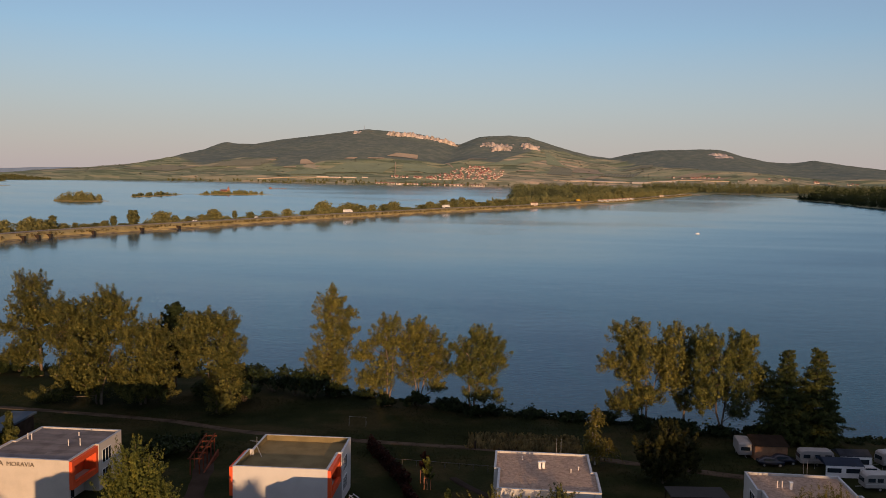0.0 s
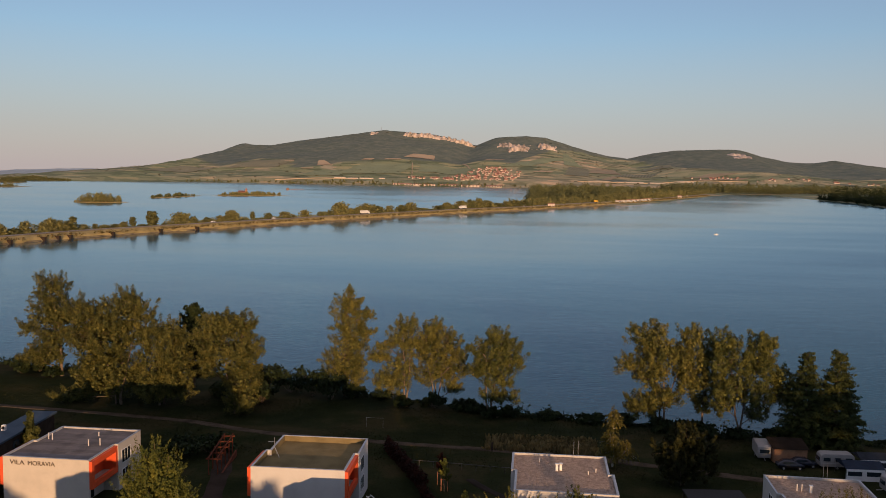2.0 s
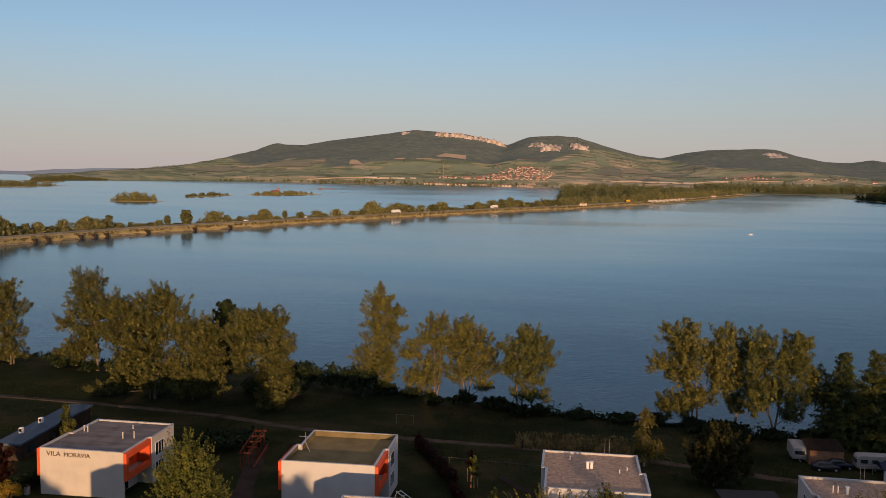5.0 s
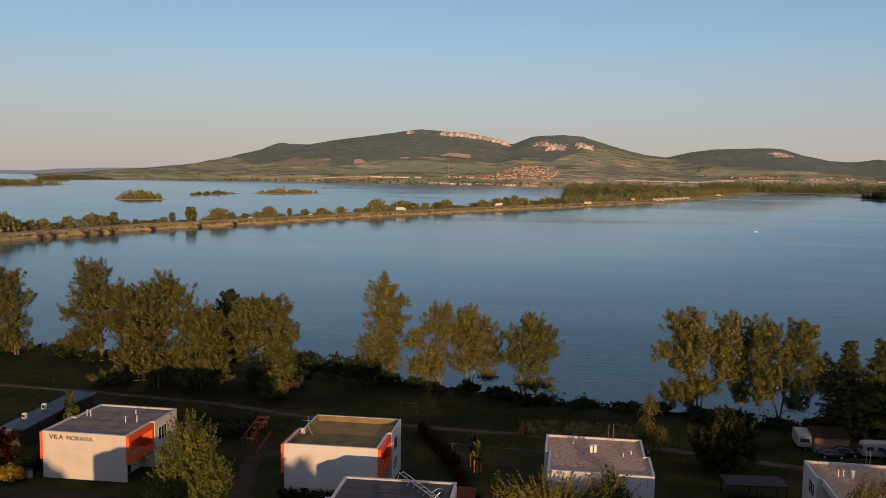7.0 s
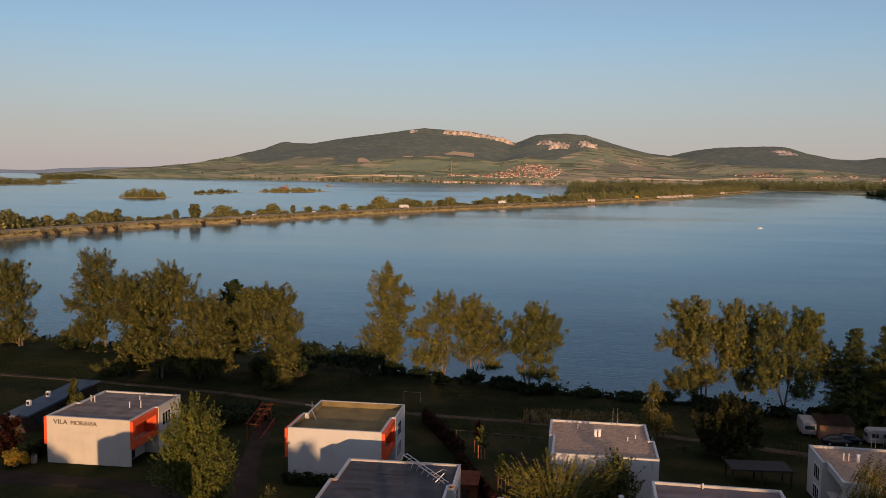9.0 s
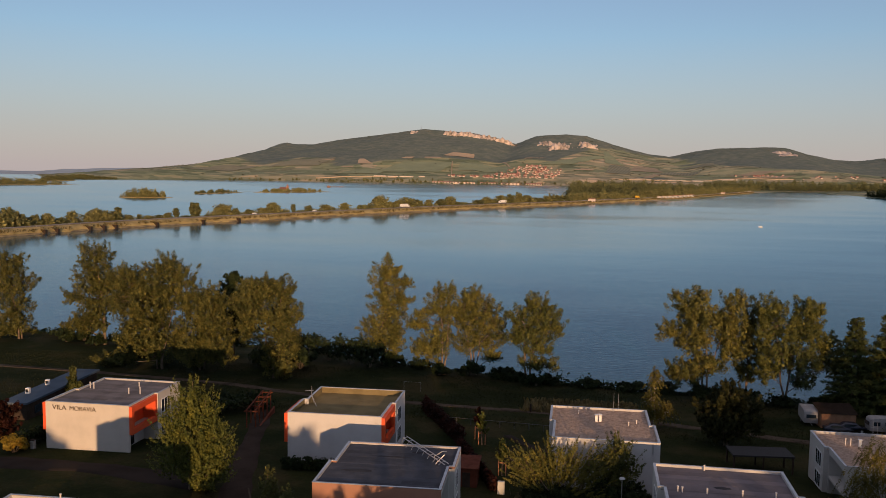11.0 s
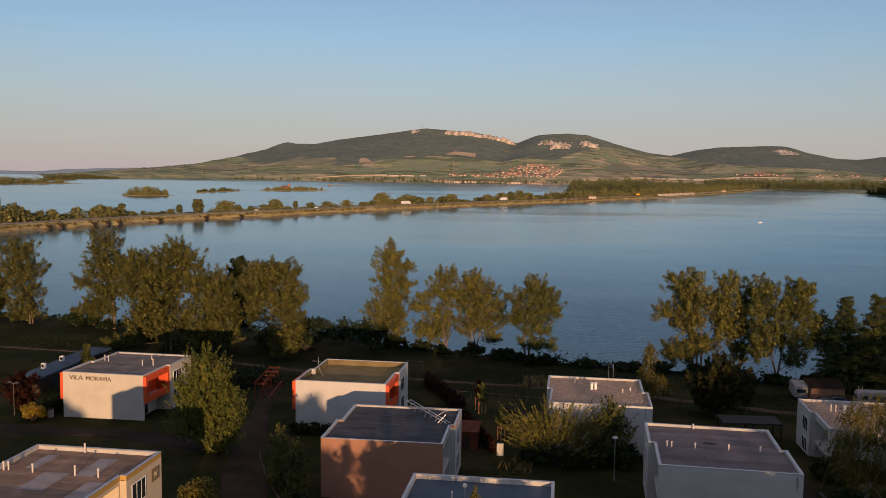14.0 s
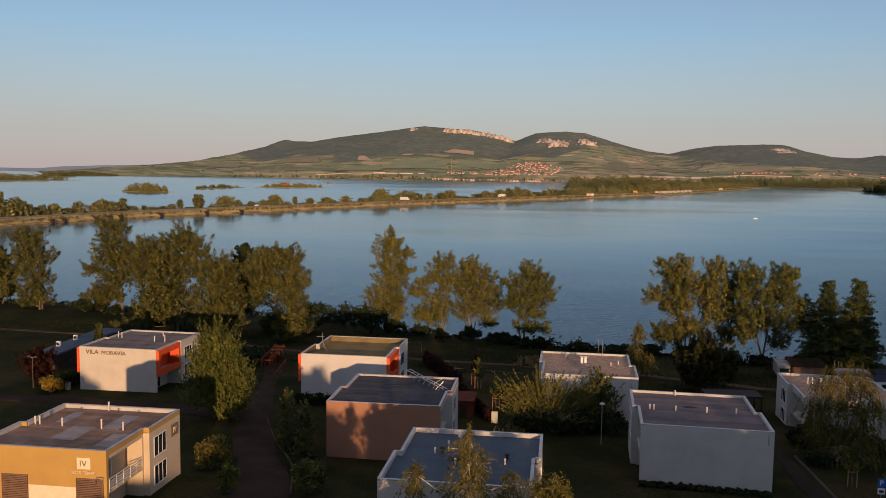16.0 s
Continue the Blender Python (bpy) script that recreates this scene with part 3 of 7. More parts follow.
def villa(m, label, wall_mat, roof_mat, mirror=False, frame_mat=None, deck=6.05, cap_mat=None, side_mat=None, vents=(), rail=False, lining=None):
    """Flat-roofed two-storey villa in two staggered halves; local x along the front, y to the rear."""
    root = thing("villa", label, "house", m, "flat-roofed villas")
    cap_mat, side_mat = cap_mat or M_ZINC, side_mat or wall_mat
    fx = (lambda a, b: (W - b, W - a)) if mirror else (lambda a, b: (a, b))
    L = 1.7
    top = ROOF_H - 0.04

    def bx(rows):
        return boxes(*[(*fx(r[0], r[1]), *r[2:]) for r in rows])

    part("front_wall", bx([(0, W, 0, 0.35, -1.5, deck - 0.1)]), wall_mat, root)
    core = bx([(L, W - L, 0.35, D1, -1.5, deck - 0.12)])
    part("core_wall", core, side_mat, root)
    part("rear_wall", bx([(SH, W + SH, D1, D, -1.5, deck - 0.1)]), side_mat, root)
    for a, b in ((0.05, L), (W - L, W - 0.05)):
        part("loggia_slab", bx([(a, b, 0.35, D1, 2.55, 2.85)]), side_mat, root)
        part("roof_slab", bx([(a, b, 0.35, D1, min(5.55, deck - 0.3), deck - 0.1)]), side_mat, root)
    part("roof_deck", bx([(RIM, W - RIM, RIM, D1, deck - 0.1, deck)]), roof_mat, root)
    part("roof_deck", bx([(SH + RIM, W + SH - RIM, D1, D - RIM, deck - 0.1, deck)]), roof_mat, root)
    q = RIM
    for a in ((q, W - q, q, q + 0.02), (SH + q, W + SH - q, D - q - 0.02, D - q), (q, q + 0.02, q + 0.02, D1 - q), (SH + q, SH + q + 0.02, D1, D - q - 0.02), (W - q - 0.02, W - q, q + 0.02, D1), (W + SH - q - 0.02, W + SH - q, D1 + q, D - q - 0.02)):
        part("flashing", bx([(*a, deck, top - 0.02)]), lining or M_LINING, root)
    rims = [(0, W, 0, RIM), (0, RIM, RIM, D1 - RIM), (W - RIM, W, RIM, D1), (0, SH + RIM, D1 - RIM, D1), (SH, SH + RIM, D1, D - RIM),
            (W, W + SH, D1, D1 + RIM), (W + SH - RIM, W + SH, D1 + RIM, D - RIM), (SH, W + SH, D - RIM, D)]
    for a in rims:
        rim = part("parapet", bx([(*a, deck - 0.1, top)]), wall_mat, root)
        o = 0.03
        part("capping", bx([(a[0] - o if a[0] in (0, SH) else a[0], a[1] + o if a[1] in (W, W + SH) else a[1], a[2] - (o if a[2] == 0 else 0), a[3] + (o if a[3] == D else 0), top, ROOF_H)]), cap_mat, rim)
    # loggia openings at both sides
    for left in (True, False):
        sx = (lambda a, b: (-b, -a)) if left else (lambda a, b: (W + a, W + b))
        inx = (lambda a, b: (a, b)) if left else (lambda a, b: (W - b, W - a))
        if frame_mat:
            q = 0.45
            fr = part("loggia_frame", bx([(*sx(0.0, q), 0.02, 0.6, 2.5, 6.2), (*sx(0, q), D1 - 0.55, D1 - 0.03, 2.5, 6.2), (*sx(0, q), 0.6, D1 - 0.55, 5.45, 6.2), (*sx(0, q), 0.6, D1 - 0.55, 2.5, 3.3)]), frame_mat, root, "bright orange projecting frame")
            part("lining", bx([(*inx(0.06, L - 0.01), D1 - 0.13, D1 - 0.01, 2.86, 5.54), (*inx(L - 0.1, L - 0.004), 0.36, D1 - 0.14, 2.86, 5.54)]), frame_mat, fr)
        else:
            part("loggia_wing", bx([(*inx(0.03, L), D1 - 0.25, D1 - 0.01, 2.86, 5.54)]), side_mat, root)
            part("ground_wing", bx([(*inx(0.03, L), D1 - 0.25, D1 - 0.01, -1.5, 2.54)]), side_mat, root)
        # glazed door at the back of the loggia, up and down
        for z0 in (0.1, 2.9):
            wx = inx(L - 0.02, L + 0.06) if not frame_mat else inx(L - 0.14, L - 0.02)
            dr = part("glazed_door", bx([(*wx, 1.6, 1.7, z0, z0 + 2.2), (*wx, 3.9, 4.0, z0, z0 + 2.2), (*wx, 2.75, 2.85, z0, z0 + 2.2), (*wx, 1.7, 3.9, z0 + 2.1, z0 + 2.2)]), M_WHITE_PAINT if not frame_mat else M_DARK_TRIM, root)
            wp = (wx[0] + 0.02, wx[1] - 0.02)
            part("pane", bx([(*wp, 1.7, 2.75, z0, z0 + 2.1), (*wp, 2.85, 3.9, z0, z0 + 2.1)]), M_GLASS, dr)
        if rail:
            rx = (-0.06, -0.01) if left else (W + 0.01, W + 0.06)
            bm = boxes(*[(*fx(*rx), y, y + 0.05, 2.7, 3.85) for y in np.arange(0.4, D1 - 0.3, 1.25)], *[(*fx(*rx), 0.4, D1 - 0.3, z, z + 0.05) for z in (2.95, 3.15, 3.35, 3.55, 3.82)])
            part("railing", bm, M_WHITE_PAINT, root, "white metal railing")
        # window of the rear half
        ex = (SH - 0.05, SH + 0.1) if left else (W + SH - 0.1, W + SH + 0.05)
        for z0, hh in ((0.75, 1.75), (3.45, 1.75)):
            y0, y1 = D1 + 0.9, D1 + 3.5
            win = part("window", bx([(*ex, y0, y1, z0 - 0.08, z0)]), M_WHITE_PAINT, root)
            part("head", bx([(*ex, y0, y1, z0 + hh, z0 + hh + 0.08)]), M_WHITE_PAINT, win)
            for yy, tt in ((y0, 0.09), (y1 - 0.09, 0.09), (y0 + 0.85, 0.08), (y0 + 1.7, 0.08)):
                part("frame_bar", bx([(*ex, yy, yy + tt, z0, z0 + hh)]), M_WHITE_PAINT, win)
            px = (ex[0] + 0.02, ex[1] - 0.02)
            for k in range(3):
                part("pane", bx([(*px, (y0 + 0.09, y0 + 0.93, y0 + 1.78)[k], (y0 + 0.85, y0 + 1.7, y1 - 0.09)[k], z0, z0 + hh)]), M_GLASS, win)
    for vx, vy, vh in vents:
        bm = bmesh.new()
        cx = sum(fx(vx, vx)) / 2
        tube(bm, [(cx, vy, deck - 0.01), (cx, vy, deck + vh - 0.12), (cx, vy, deck + vh - 0.11), (cx, vy, deck + vh)], [0.075, 0.075, 0.10, 0.09], 10)
        part("vent_pipe", bm, M_PIPE, root, "pale roof vent pipe")
    return root


def place(x, y, z, rot, sx=1.0, sy=1.0):
    return pose(x, y, z, 0, 0, rot) @ Matrix.Diagonal((sx, sy, 1, 1))


VENTS = ((1.2, 7.4, 0.8), (1.6, 7.5, 0.8), (4.0, 7.3, 0.8), (8.0, 7.2, 0.9), (10.2, 7.1, 0.8), (5.6, 13.1, 0.9))
villa_a = villa(place(-54.75, 79.85, 0.0, 1.1, 0.965, 0.985), "cream two-storey villa with bright orange loggia frames and lettering", M_RENDER_CREAM, M_FELT, frame_mat=M_ORANGE, deck=6.18, vents=((1.6, 8.2, 0.9), (2.3, 8.0, 0.9), (8.8, 6.2, 0.9), (10.3, 6.6, 1.0), (8.0, 10.5, 0.6)))
villa_b = villa(place(-21.05, 79.7, 0.72, 2.2, 0.975, 0.96), "white two-storey villa with orange loggia frames and sunken dark roof", M_RENDER_WHITE, M_FELT_OLIVE, frame_mat=M_ORANGE, deck=5.6, lining=M_FELT_OLIVE)
villa_c = villa(place(-10.1, 56.95, 0.79, 3.0, 1.025, 0.955), "salmon two-storey villa with dark felt roof and fallen mast", M_RENDER_SALMON, M_FELT_DARK, deck=6.2, side_mat=M_RENDER_GREY)
villa_d = villa(place(11.9, 80.0, -0.28, 1.2, 1.02, 1.035), "white two-storey villa with a pale gravel roof behind willow", M_RENDER_WHITE, M_GRAVEL, mirror=True, deck=6.15, vents=((2.2, 8.0, 0.5), (3.2, 7.0, 0.5), (9.3, 11.0, 0.5)))
villa_e = villa(place(23.6, 56.45, 0.6, 0.2, 1.06, 1.03), "pale grey windowless-fronted villa with mauve roof and vents", M_RENDER_GREY, M_MAUVE, mirror=True, deck=6.14, vents=((2.5, 6.6, 0.6), (5.4, 6.5, 0.6), (8.5, 6.4, 0.6), (10.7, 6.4, 0.6), (11.1, 6.5, 0.6), (8.0, 13.0, 0.6)))
villa_f = villa(place(45.4, 82.6, -2.25, 0.3, 1.0, 1.03), "pale villa with gravel roof behind a weeping birch", M_RENDER_GREY, M_GRAVEL, mirror=True, deck=6.1, vents=((9.2, 9.0, 0.9), (9.8, 9.0, 0.9), (4.0, 8.0, 0.5)))
villa_g = villa(place(2.45, 30.6, 2.49, 2.4, 0.965, 1.0), "pale villa with a bluish grey membrane roof beneath birch", M_RENDER_GREY, M_MEMBRANE, deck=6.0, vents=((3.5, 7.8, 0.5), (4.6, 8.6, 0.9), (5.6, 5.4, 0.5), (9.8, 6.0, 0.5)))
villa_h = villa(place(-33.15, 31.3, 2.55, 2.4, 0.98, 0.945), "ochre hotel villa with sand-coloured rear half and white balcony rail", M_RENDER_OCHRE, M_FELT_BROWN, deck=6.0, side_mat=M_RENDER_SAND, vents=VENTS, rail=True)


# ---- trees ----
SHAPES = {  # half width against height within the crown
    "oval": ([0, 0.15, 0.4, 0.65, 0.85, 1.0], [0.35, 0.80, 1.0, 0.86, 0.56, 0.16]),
    "column": ([0, 0.1, 0.3, 0.6, 0.85, 1.0], [0.75, 1.0, 0.80, 0.66, 0.56, 0.20]),
    "round": ([0, 0.2, 0.5, 0.75, 0.9, 1.0], [0.45, 0.88, 1.0, 0.88, 0.60, 0.22]),
    "vase": ([0, 0.2, 0.5, 0.75, 0.9, 1.0], [0.30, 0.55, 0.88, 1.0, 0.72, 0.25]),
    "cone": ([0, 0.12, 0.4, 0.7, 0.9, 1.0], [0.80, 1.0, 0.74, 0.42, 0.18, 0.05]),
}


def leaf_quads(rng, centre, n, size, up=0.3, droop=0.0):
    """n pointed tufts scattered round rows of centre (x, y, z, rx, rz)."""
    c = np.asarray(centre, float)
    wt = c[:, 3] ** 2
    pick = rng.choice(len(c), n, p=wt / wt.sum())
    d = rng.normal(size=(n, 3))
    d /= np.linalg.norm(d, axis=1)[:, None]
    rad = rng.random(n) ** 0.6
    pos = c[pick, :3] + d * rad[:, None] * np.stack([c[pick, 3], c[pick, 3], c[pick, 4]], 1)
    nrm = d * 0.7 + rng.normal(size=(n, 3)) * 0.7 + np.array([0, 0, up])
    nrm /= np.linalg.norm(nrm, axis=1)[:, None]
    t = np.cross(nrm, rng.normal(size=(n, 3)))
    if droop:
        t = t * (1 - droop) + np.array([0, 0, -1.0]) * droop
        t -= nrm * (t * nrm).sum(1)[:, None]
    t /= np.linalg.norm(t, axis=1)[:, None] + 1e-9
    b = np.cross(nrm, t)
    s = size * (0.6 + 0.8 * rng.random(n))[:, None]
    k = 0.55 if not droop else 0.3
    v = np.stack([pos - t * s * 0.6, pos - b * s * k + nrm * s * 0.12, pos + t * s * 0.75, pos + b * s * k + nrm * s * 0.12], 1).reshape(-1, 3)
    f = np.arange(4 * n).reshape(n, 4)
    return v, f


def tree(m, h, xl, xr, label, shape="oval", leaf=None, bark=None, seed=1, clear=0.18, n=5200, size=0.42, lobes=46, stems=1, category="tree", name="tree", lean=0.0, droop=0.0, group="", open_=0.9, depth=None, lobe=0.24):
    """A tree: forked tapered stems and limbs that end in loose clumps of leaves."""
    rng = np.random.default_rng(seed)
    leaf, bark = leaf or M_LEAF_POPLAR, bark or M_BARK
    root = thing(name, label, category, m, group)
    half, cx = (xr - xl) / 2, (xl + xr) / 2
    dep = depth or half
    z0 = h * clear
    us, ws = SHAPES[shape]
    bm = bmesh.new()
    tr = 0.011 * h + 0.05
    tips = []
    sx = [0.0] if stems == 1 else [(-0.5 + k / (stems - 1)) * half * 0.35 for k in range(stems)]
    spines = []
    for k, s0 in enumerate(sx):
        top = Vector((cx * 0.9 + s0 * 2.2 + lean * h, rng.normal() * 0.08 * half, h * (0.93 - 0.08 * (k % 2))))
        pts = [Vector((s0 * 0.5, (k % 2) * 0.3, -0.8))]
        for i in range(1, 8):
            f = i / 7
            q = Vector((s0 * 0.5, 0, 0)).lerp(top, f ** 1.05)
            q.z = top.z * f
            wob = 0.035 * half * math.sin(f * 3.1) * 2
            pts.append(q + Vector((rng.normal() * wob, rng.normal() * wob, 0)))
        r0 = tr / (1 + 0.35 * (stems - 1))
        tube(bm, pts, [r0 * 1.5] + [r0 * (1 - 0.9 * i / 7) for i in range(1, 8)], 7)
        spines.append(pts)
    rows = []
    rise = {"cone": -0.12, "oval": 0.75, "column": 1.1, "round": 0.6, "vase": 0.9}[shape] * (0.35 if droop else 1.0)
    for i in range(lobes):
        u = ((i + rng.random()) / lobes) ** 0.85
        a = i * 2.399963 + rng.normal() * 0.4
        env = float(np.interp(u, us, ws)) * half * (1 + 0.16 * math.sin(2 * a + seed + 5 * u) + 0.13 * rng.normal())
        rr = max(0.1, env) * math.sqrt(0.25 + 0.75 * rng.random())
        lr = half * lobe * 0.72 * (0.7 + 0.6 * rng.random())
        ez = z0 + u * (h - z0) - lr * 0.3
        e = Vector((cx + math.cos(a) * rr + lean * ez, math.sin(a) * rr * dep / half, ez))
        sp = spines[i % len(spines)]
        zb = min(sp[-1].z * 0.97, max(z0 * 0.7, ez - rr * rise - 0.3))
        f = max(0.05, zb / sp[-1].z) * 7
        j = min(6, int(f))
        b0 = sp[j].lerp(sp[j + 1], min(1.0, f - j))
        mid = b0.lerp(e, 0.55) + Vector((0, 0, (-0.07 if not droop else 0.25) * rr))
        rl = max(0.025, tr * 0.32 * (1 - 0.65 * u))
        tube(bm, [b0, mid, e], [rl, rl * 0.6, rl * 0.15], 5)
        for k, g in ((0.55, 1.0), (0.78, 0.95), (0.96, 0.75), (1.12, 0.45)):
            q = b0.lerp(mid, k / 0.55) if k <= 0.55 else mid.lerp(e, (k - 0.55) / 0.45)
            rows.append((q.x, q.y, q.z + (0.25 * lr if not droop else -0.5 * lr), lr * g, lr * g * (1.15 if not droop else 1.9)))
    for sp in spines:                      # foliage close to the stems
        for k in range(int(12 * open_)):
            f = 1.2 + 5.7 * rng.random()
            j = min(6, int(f))
            q = sp[j].lerp(sp[j + 1], f - j)
            u = min(1.0, max(0.0, (q.z - z0) / (h - z0)))
            if q.z > z0:
                w = float(np.interp(u, us, ws)) * half * 0.34
                rows.append((q.x + rng.normal() * w * 0.5, q.y + rng.normal() * w * 0.5, q.z, w, w * 1.2))
    part("trunk", bm, bark, root, "", True)
    v, f = leaf_quads(rng, rows, int(n * 1.6), size, droop=droop)
    part("crown", raw_mesh("crown", v, f, leaf), None, root)
    return root


def sprays(rng, base, axis, length, width, each, size, out):
    """Leafy sprays that run from rows of base along axis; leaves face outwards."""
    k = len(base)
    f = rng.random((k, each)) ** 0.8
    pos = base[:, None] + axis[:, None] * (f * length[:, None])[..., None]
    off = rng.normal(size=(k, each, 3))
    pos = pos + off * (width * (1.15 - 0.75 * f))[..., None]
    nrm = out[:, None] * 0.5 + off * 0.75 + rng.normal(size=(k, each, 3)) * 0.22 + np.array([0, 0, 0.2])
    pos, nrm = pos.reshape(-1, 3), nrm.reshape(-1, 3)
    ax = np.repeat(axis, each, 0) + rng.normal(size=pos.shape) * 0.5
    nrm /= np.linalg.norm(nrm, axis=1)[:, None]
    t = ax - nrm * (ax * nrm).sum(1)[:, None]
    t /= np.linalg.norm(t, axis=1)[:, None] + 1e-9
    b = np.cross(nrm, t)
    s = size * (0.55 + 0.9 * rng.random(len(pos)))[:, None]
    v = np.stack([pos - t * s * 0.6, pos - b * s * 0.36 + nrm * s * 0.1, pos + t * s * 0.75, pos + b * s * 0.36 + nrm * s * 0.1], 1).reshape(-1, 3)
    return v, np.arange(len(v)).reshape(-1, 4)


def grown_tree(m, masses, label, leaf, bark=None, seed=1, stems=((0, 0.8),), up=0.8, length=1.8, width=0.23, density=0.55, each=46, size=0.27, core=0.86, core_n=2.4, group="", name="tree", category="tree", twigs=0.5, girth=1.0, fat=1.0, fan=0.0):
    """A tree grown from its boughs. masses: (x, z, half width, half height) of each bough's foliage,
    or with y as a fifth number; stems: (x at the top, share of the height)."""
    rng = np.random.default_rng(seed)
    root = thing(name, label, category, m, group)
    fine = group == G1
    inside, size, each = size, size * 0.82, int(each * (2.7 if fine else 1.25))
    density, width, fat = density * (0.52 if fine else 1.0), width * (1.75 if fine else 1.0), fat * (1.10 if fine else 1.03)
    masses = [(q[0], q[1], q[2] * fat, q[3] * fat, *q[4:]) for q in masses]
    h = max(q[1] + q[3] for q in masses)
    bm = bmesh.new()
    r0 = (0.012 * h + 0.06) * girth / math.sqrt(len(stems))
    spines = []
    for k, (tx, share) in enumerate(stems):
        fx = 0.0 if len(stems) == 1 else 0.35 * (k - (len(stems) - 1) / 2)
        fy = 0.3 * ((k % 2) * 2 - 1) if len(stems) > 1 else 0.0
        pts = [Vector((fx * 1.4, fy, -0.9))]
        for i in range(1, 9):
            f = i / 8
            w = 0.05 * h * 0.25 * math.sin(3.14 * f)
            pts.append(Vector((fx + (tx - fx) * f ** 1.2 + rng.normal() * w, fy + rng.normal() * w * 1.3, h * share * f)))
        tube(bm, pts, [r0 * 1.5] + [r0 * (1 - 0.88 * i / 8) for i in range(1, 9)], 7)
        spines.append(pts)
    base, axis, outs = [], [], []
    for q in masses:
        x, z, rx, rz = q[:4]
        ry = 0.5 * (rx + min(rx, rz)) + 0.4
        y = q[4] if len(q) > 4 else rng.normal() * 0.25 * rx
        c = np.array([x, y, z])
        sp = min(spines, key=lambda p: abs(p[5].x - x))
        zb = min(sp[-1].z * 0.95, max(h * 0.08, z - rz * 0.5 - abs(x) * 0.45))
        f = zb / sp[-1].z * 8
        j = min(7, int(f))
        b0 = sp[j].lerp(sp[j + 1], min(1.0, f - j))
        e = Vector(c)
        mid = b0.lerp(e, 0.5) + Vector((rng.normal() * 0.35, rng.normal() * 0.35, -0.05 * (e - b0).length))
        rl = r0 * 0.42
        tip = e + Vector((0, 0, rz * 0.75))
        tube(bm, [b0, mid, e, tip], [rl, rl * 0.75, rl * 0.5, rl * 0.12], 5)
        n = int(density * 12.57 * ((rx * ry) ** 1.6 / 3 + (rx * rz) ** 1.6 / 3 + (ry * rz) ** 1.6 / 3) ** (1 / 1.6) * 0.8) + 6
        d = rng.normal(size=(n, 3))
        d /= np.linalg.norm(d, axis=1)[:, None]
        lump = 1 + 0.17 * np.sin(d[:, 0] * 5 + seed + x) + 0.17 * np.sin(d[:, 2] * 6 + z) + 0.14 * np.sin(d[:, 1] * 7)
        rad = (0.5 + 0.42 * rng.random(n) ** 0.6) * lump
        pb = c + d * rad[:, None] * np.array([rx, ry, rz])
        ax = d * 0.75 + np.array([x * 0.03, 0, up]) + rng.normal(size=(n, 3)) * 0.22
        if fan:
            ax = pb - np.array([0, 0, 0.4])
            ax = ax / np.linalg.norm(ax, axis=1)[:, None] + np.array([0, 0, 0.1]) + rng.normal(size=(n, 3)) * 0.1
        ax /= np.linalg.norm(ax, axis=1)[:, None]
        base.append(pb - ax * 0.45 * length), axis.append(ax), outs.append(d)
        for p, a in zip(pb[: int(n * twigs)], ax):
            s0 = e.lerp(mid, 0.5 * rng.random()).lerp(tip, 0.6 * rng.random())
            p = Vector(p)
            rr = max(0.02, rl * 0.14)
            tube(bm, [s0, s0.lerp(p, 0.55) - Vector((0, 0, 0.15)), p + Vector(a) * length * 0.4], [rr, rr * 0.7, 0.012], 3)
    part("trunk", bm, bark or M_BARK, root, "", True)
    base, axis, outs = np.concatenate(base), np.concatenate(axis), np.concatenate(outs)
    ln = length * (0.6 + 0.8 * rng.random(len(base)))
    v, f = sprays(rng, base, axis, ln, width, each, size, outs)
    # the dense inside of each bough
    inner = [(q[0], q[4] if len(q) > 4 else 0.0, q[1], q[2] * core, q[3] * core) for q in masses]
    v2, f2 = leaf_quads(rng, inner, int(core_n * sum(q[2] * q[2] * q[3] for q in masses) ** 0.8 / (inside * inside)), inside * 1.4)
    v, f = np.concatenate([v, v2]), np.concatenate([f, f2 + len(v)])
    part("crown", raw_mesh("crown", v, f, leaf), None, root)
    return root


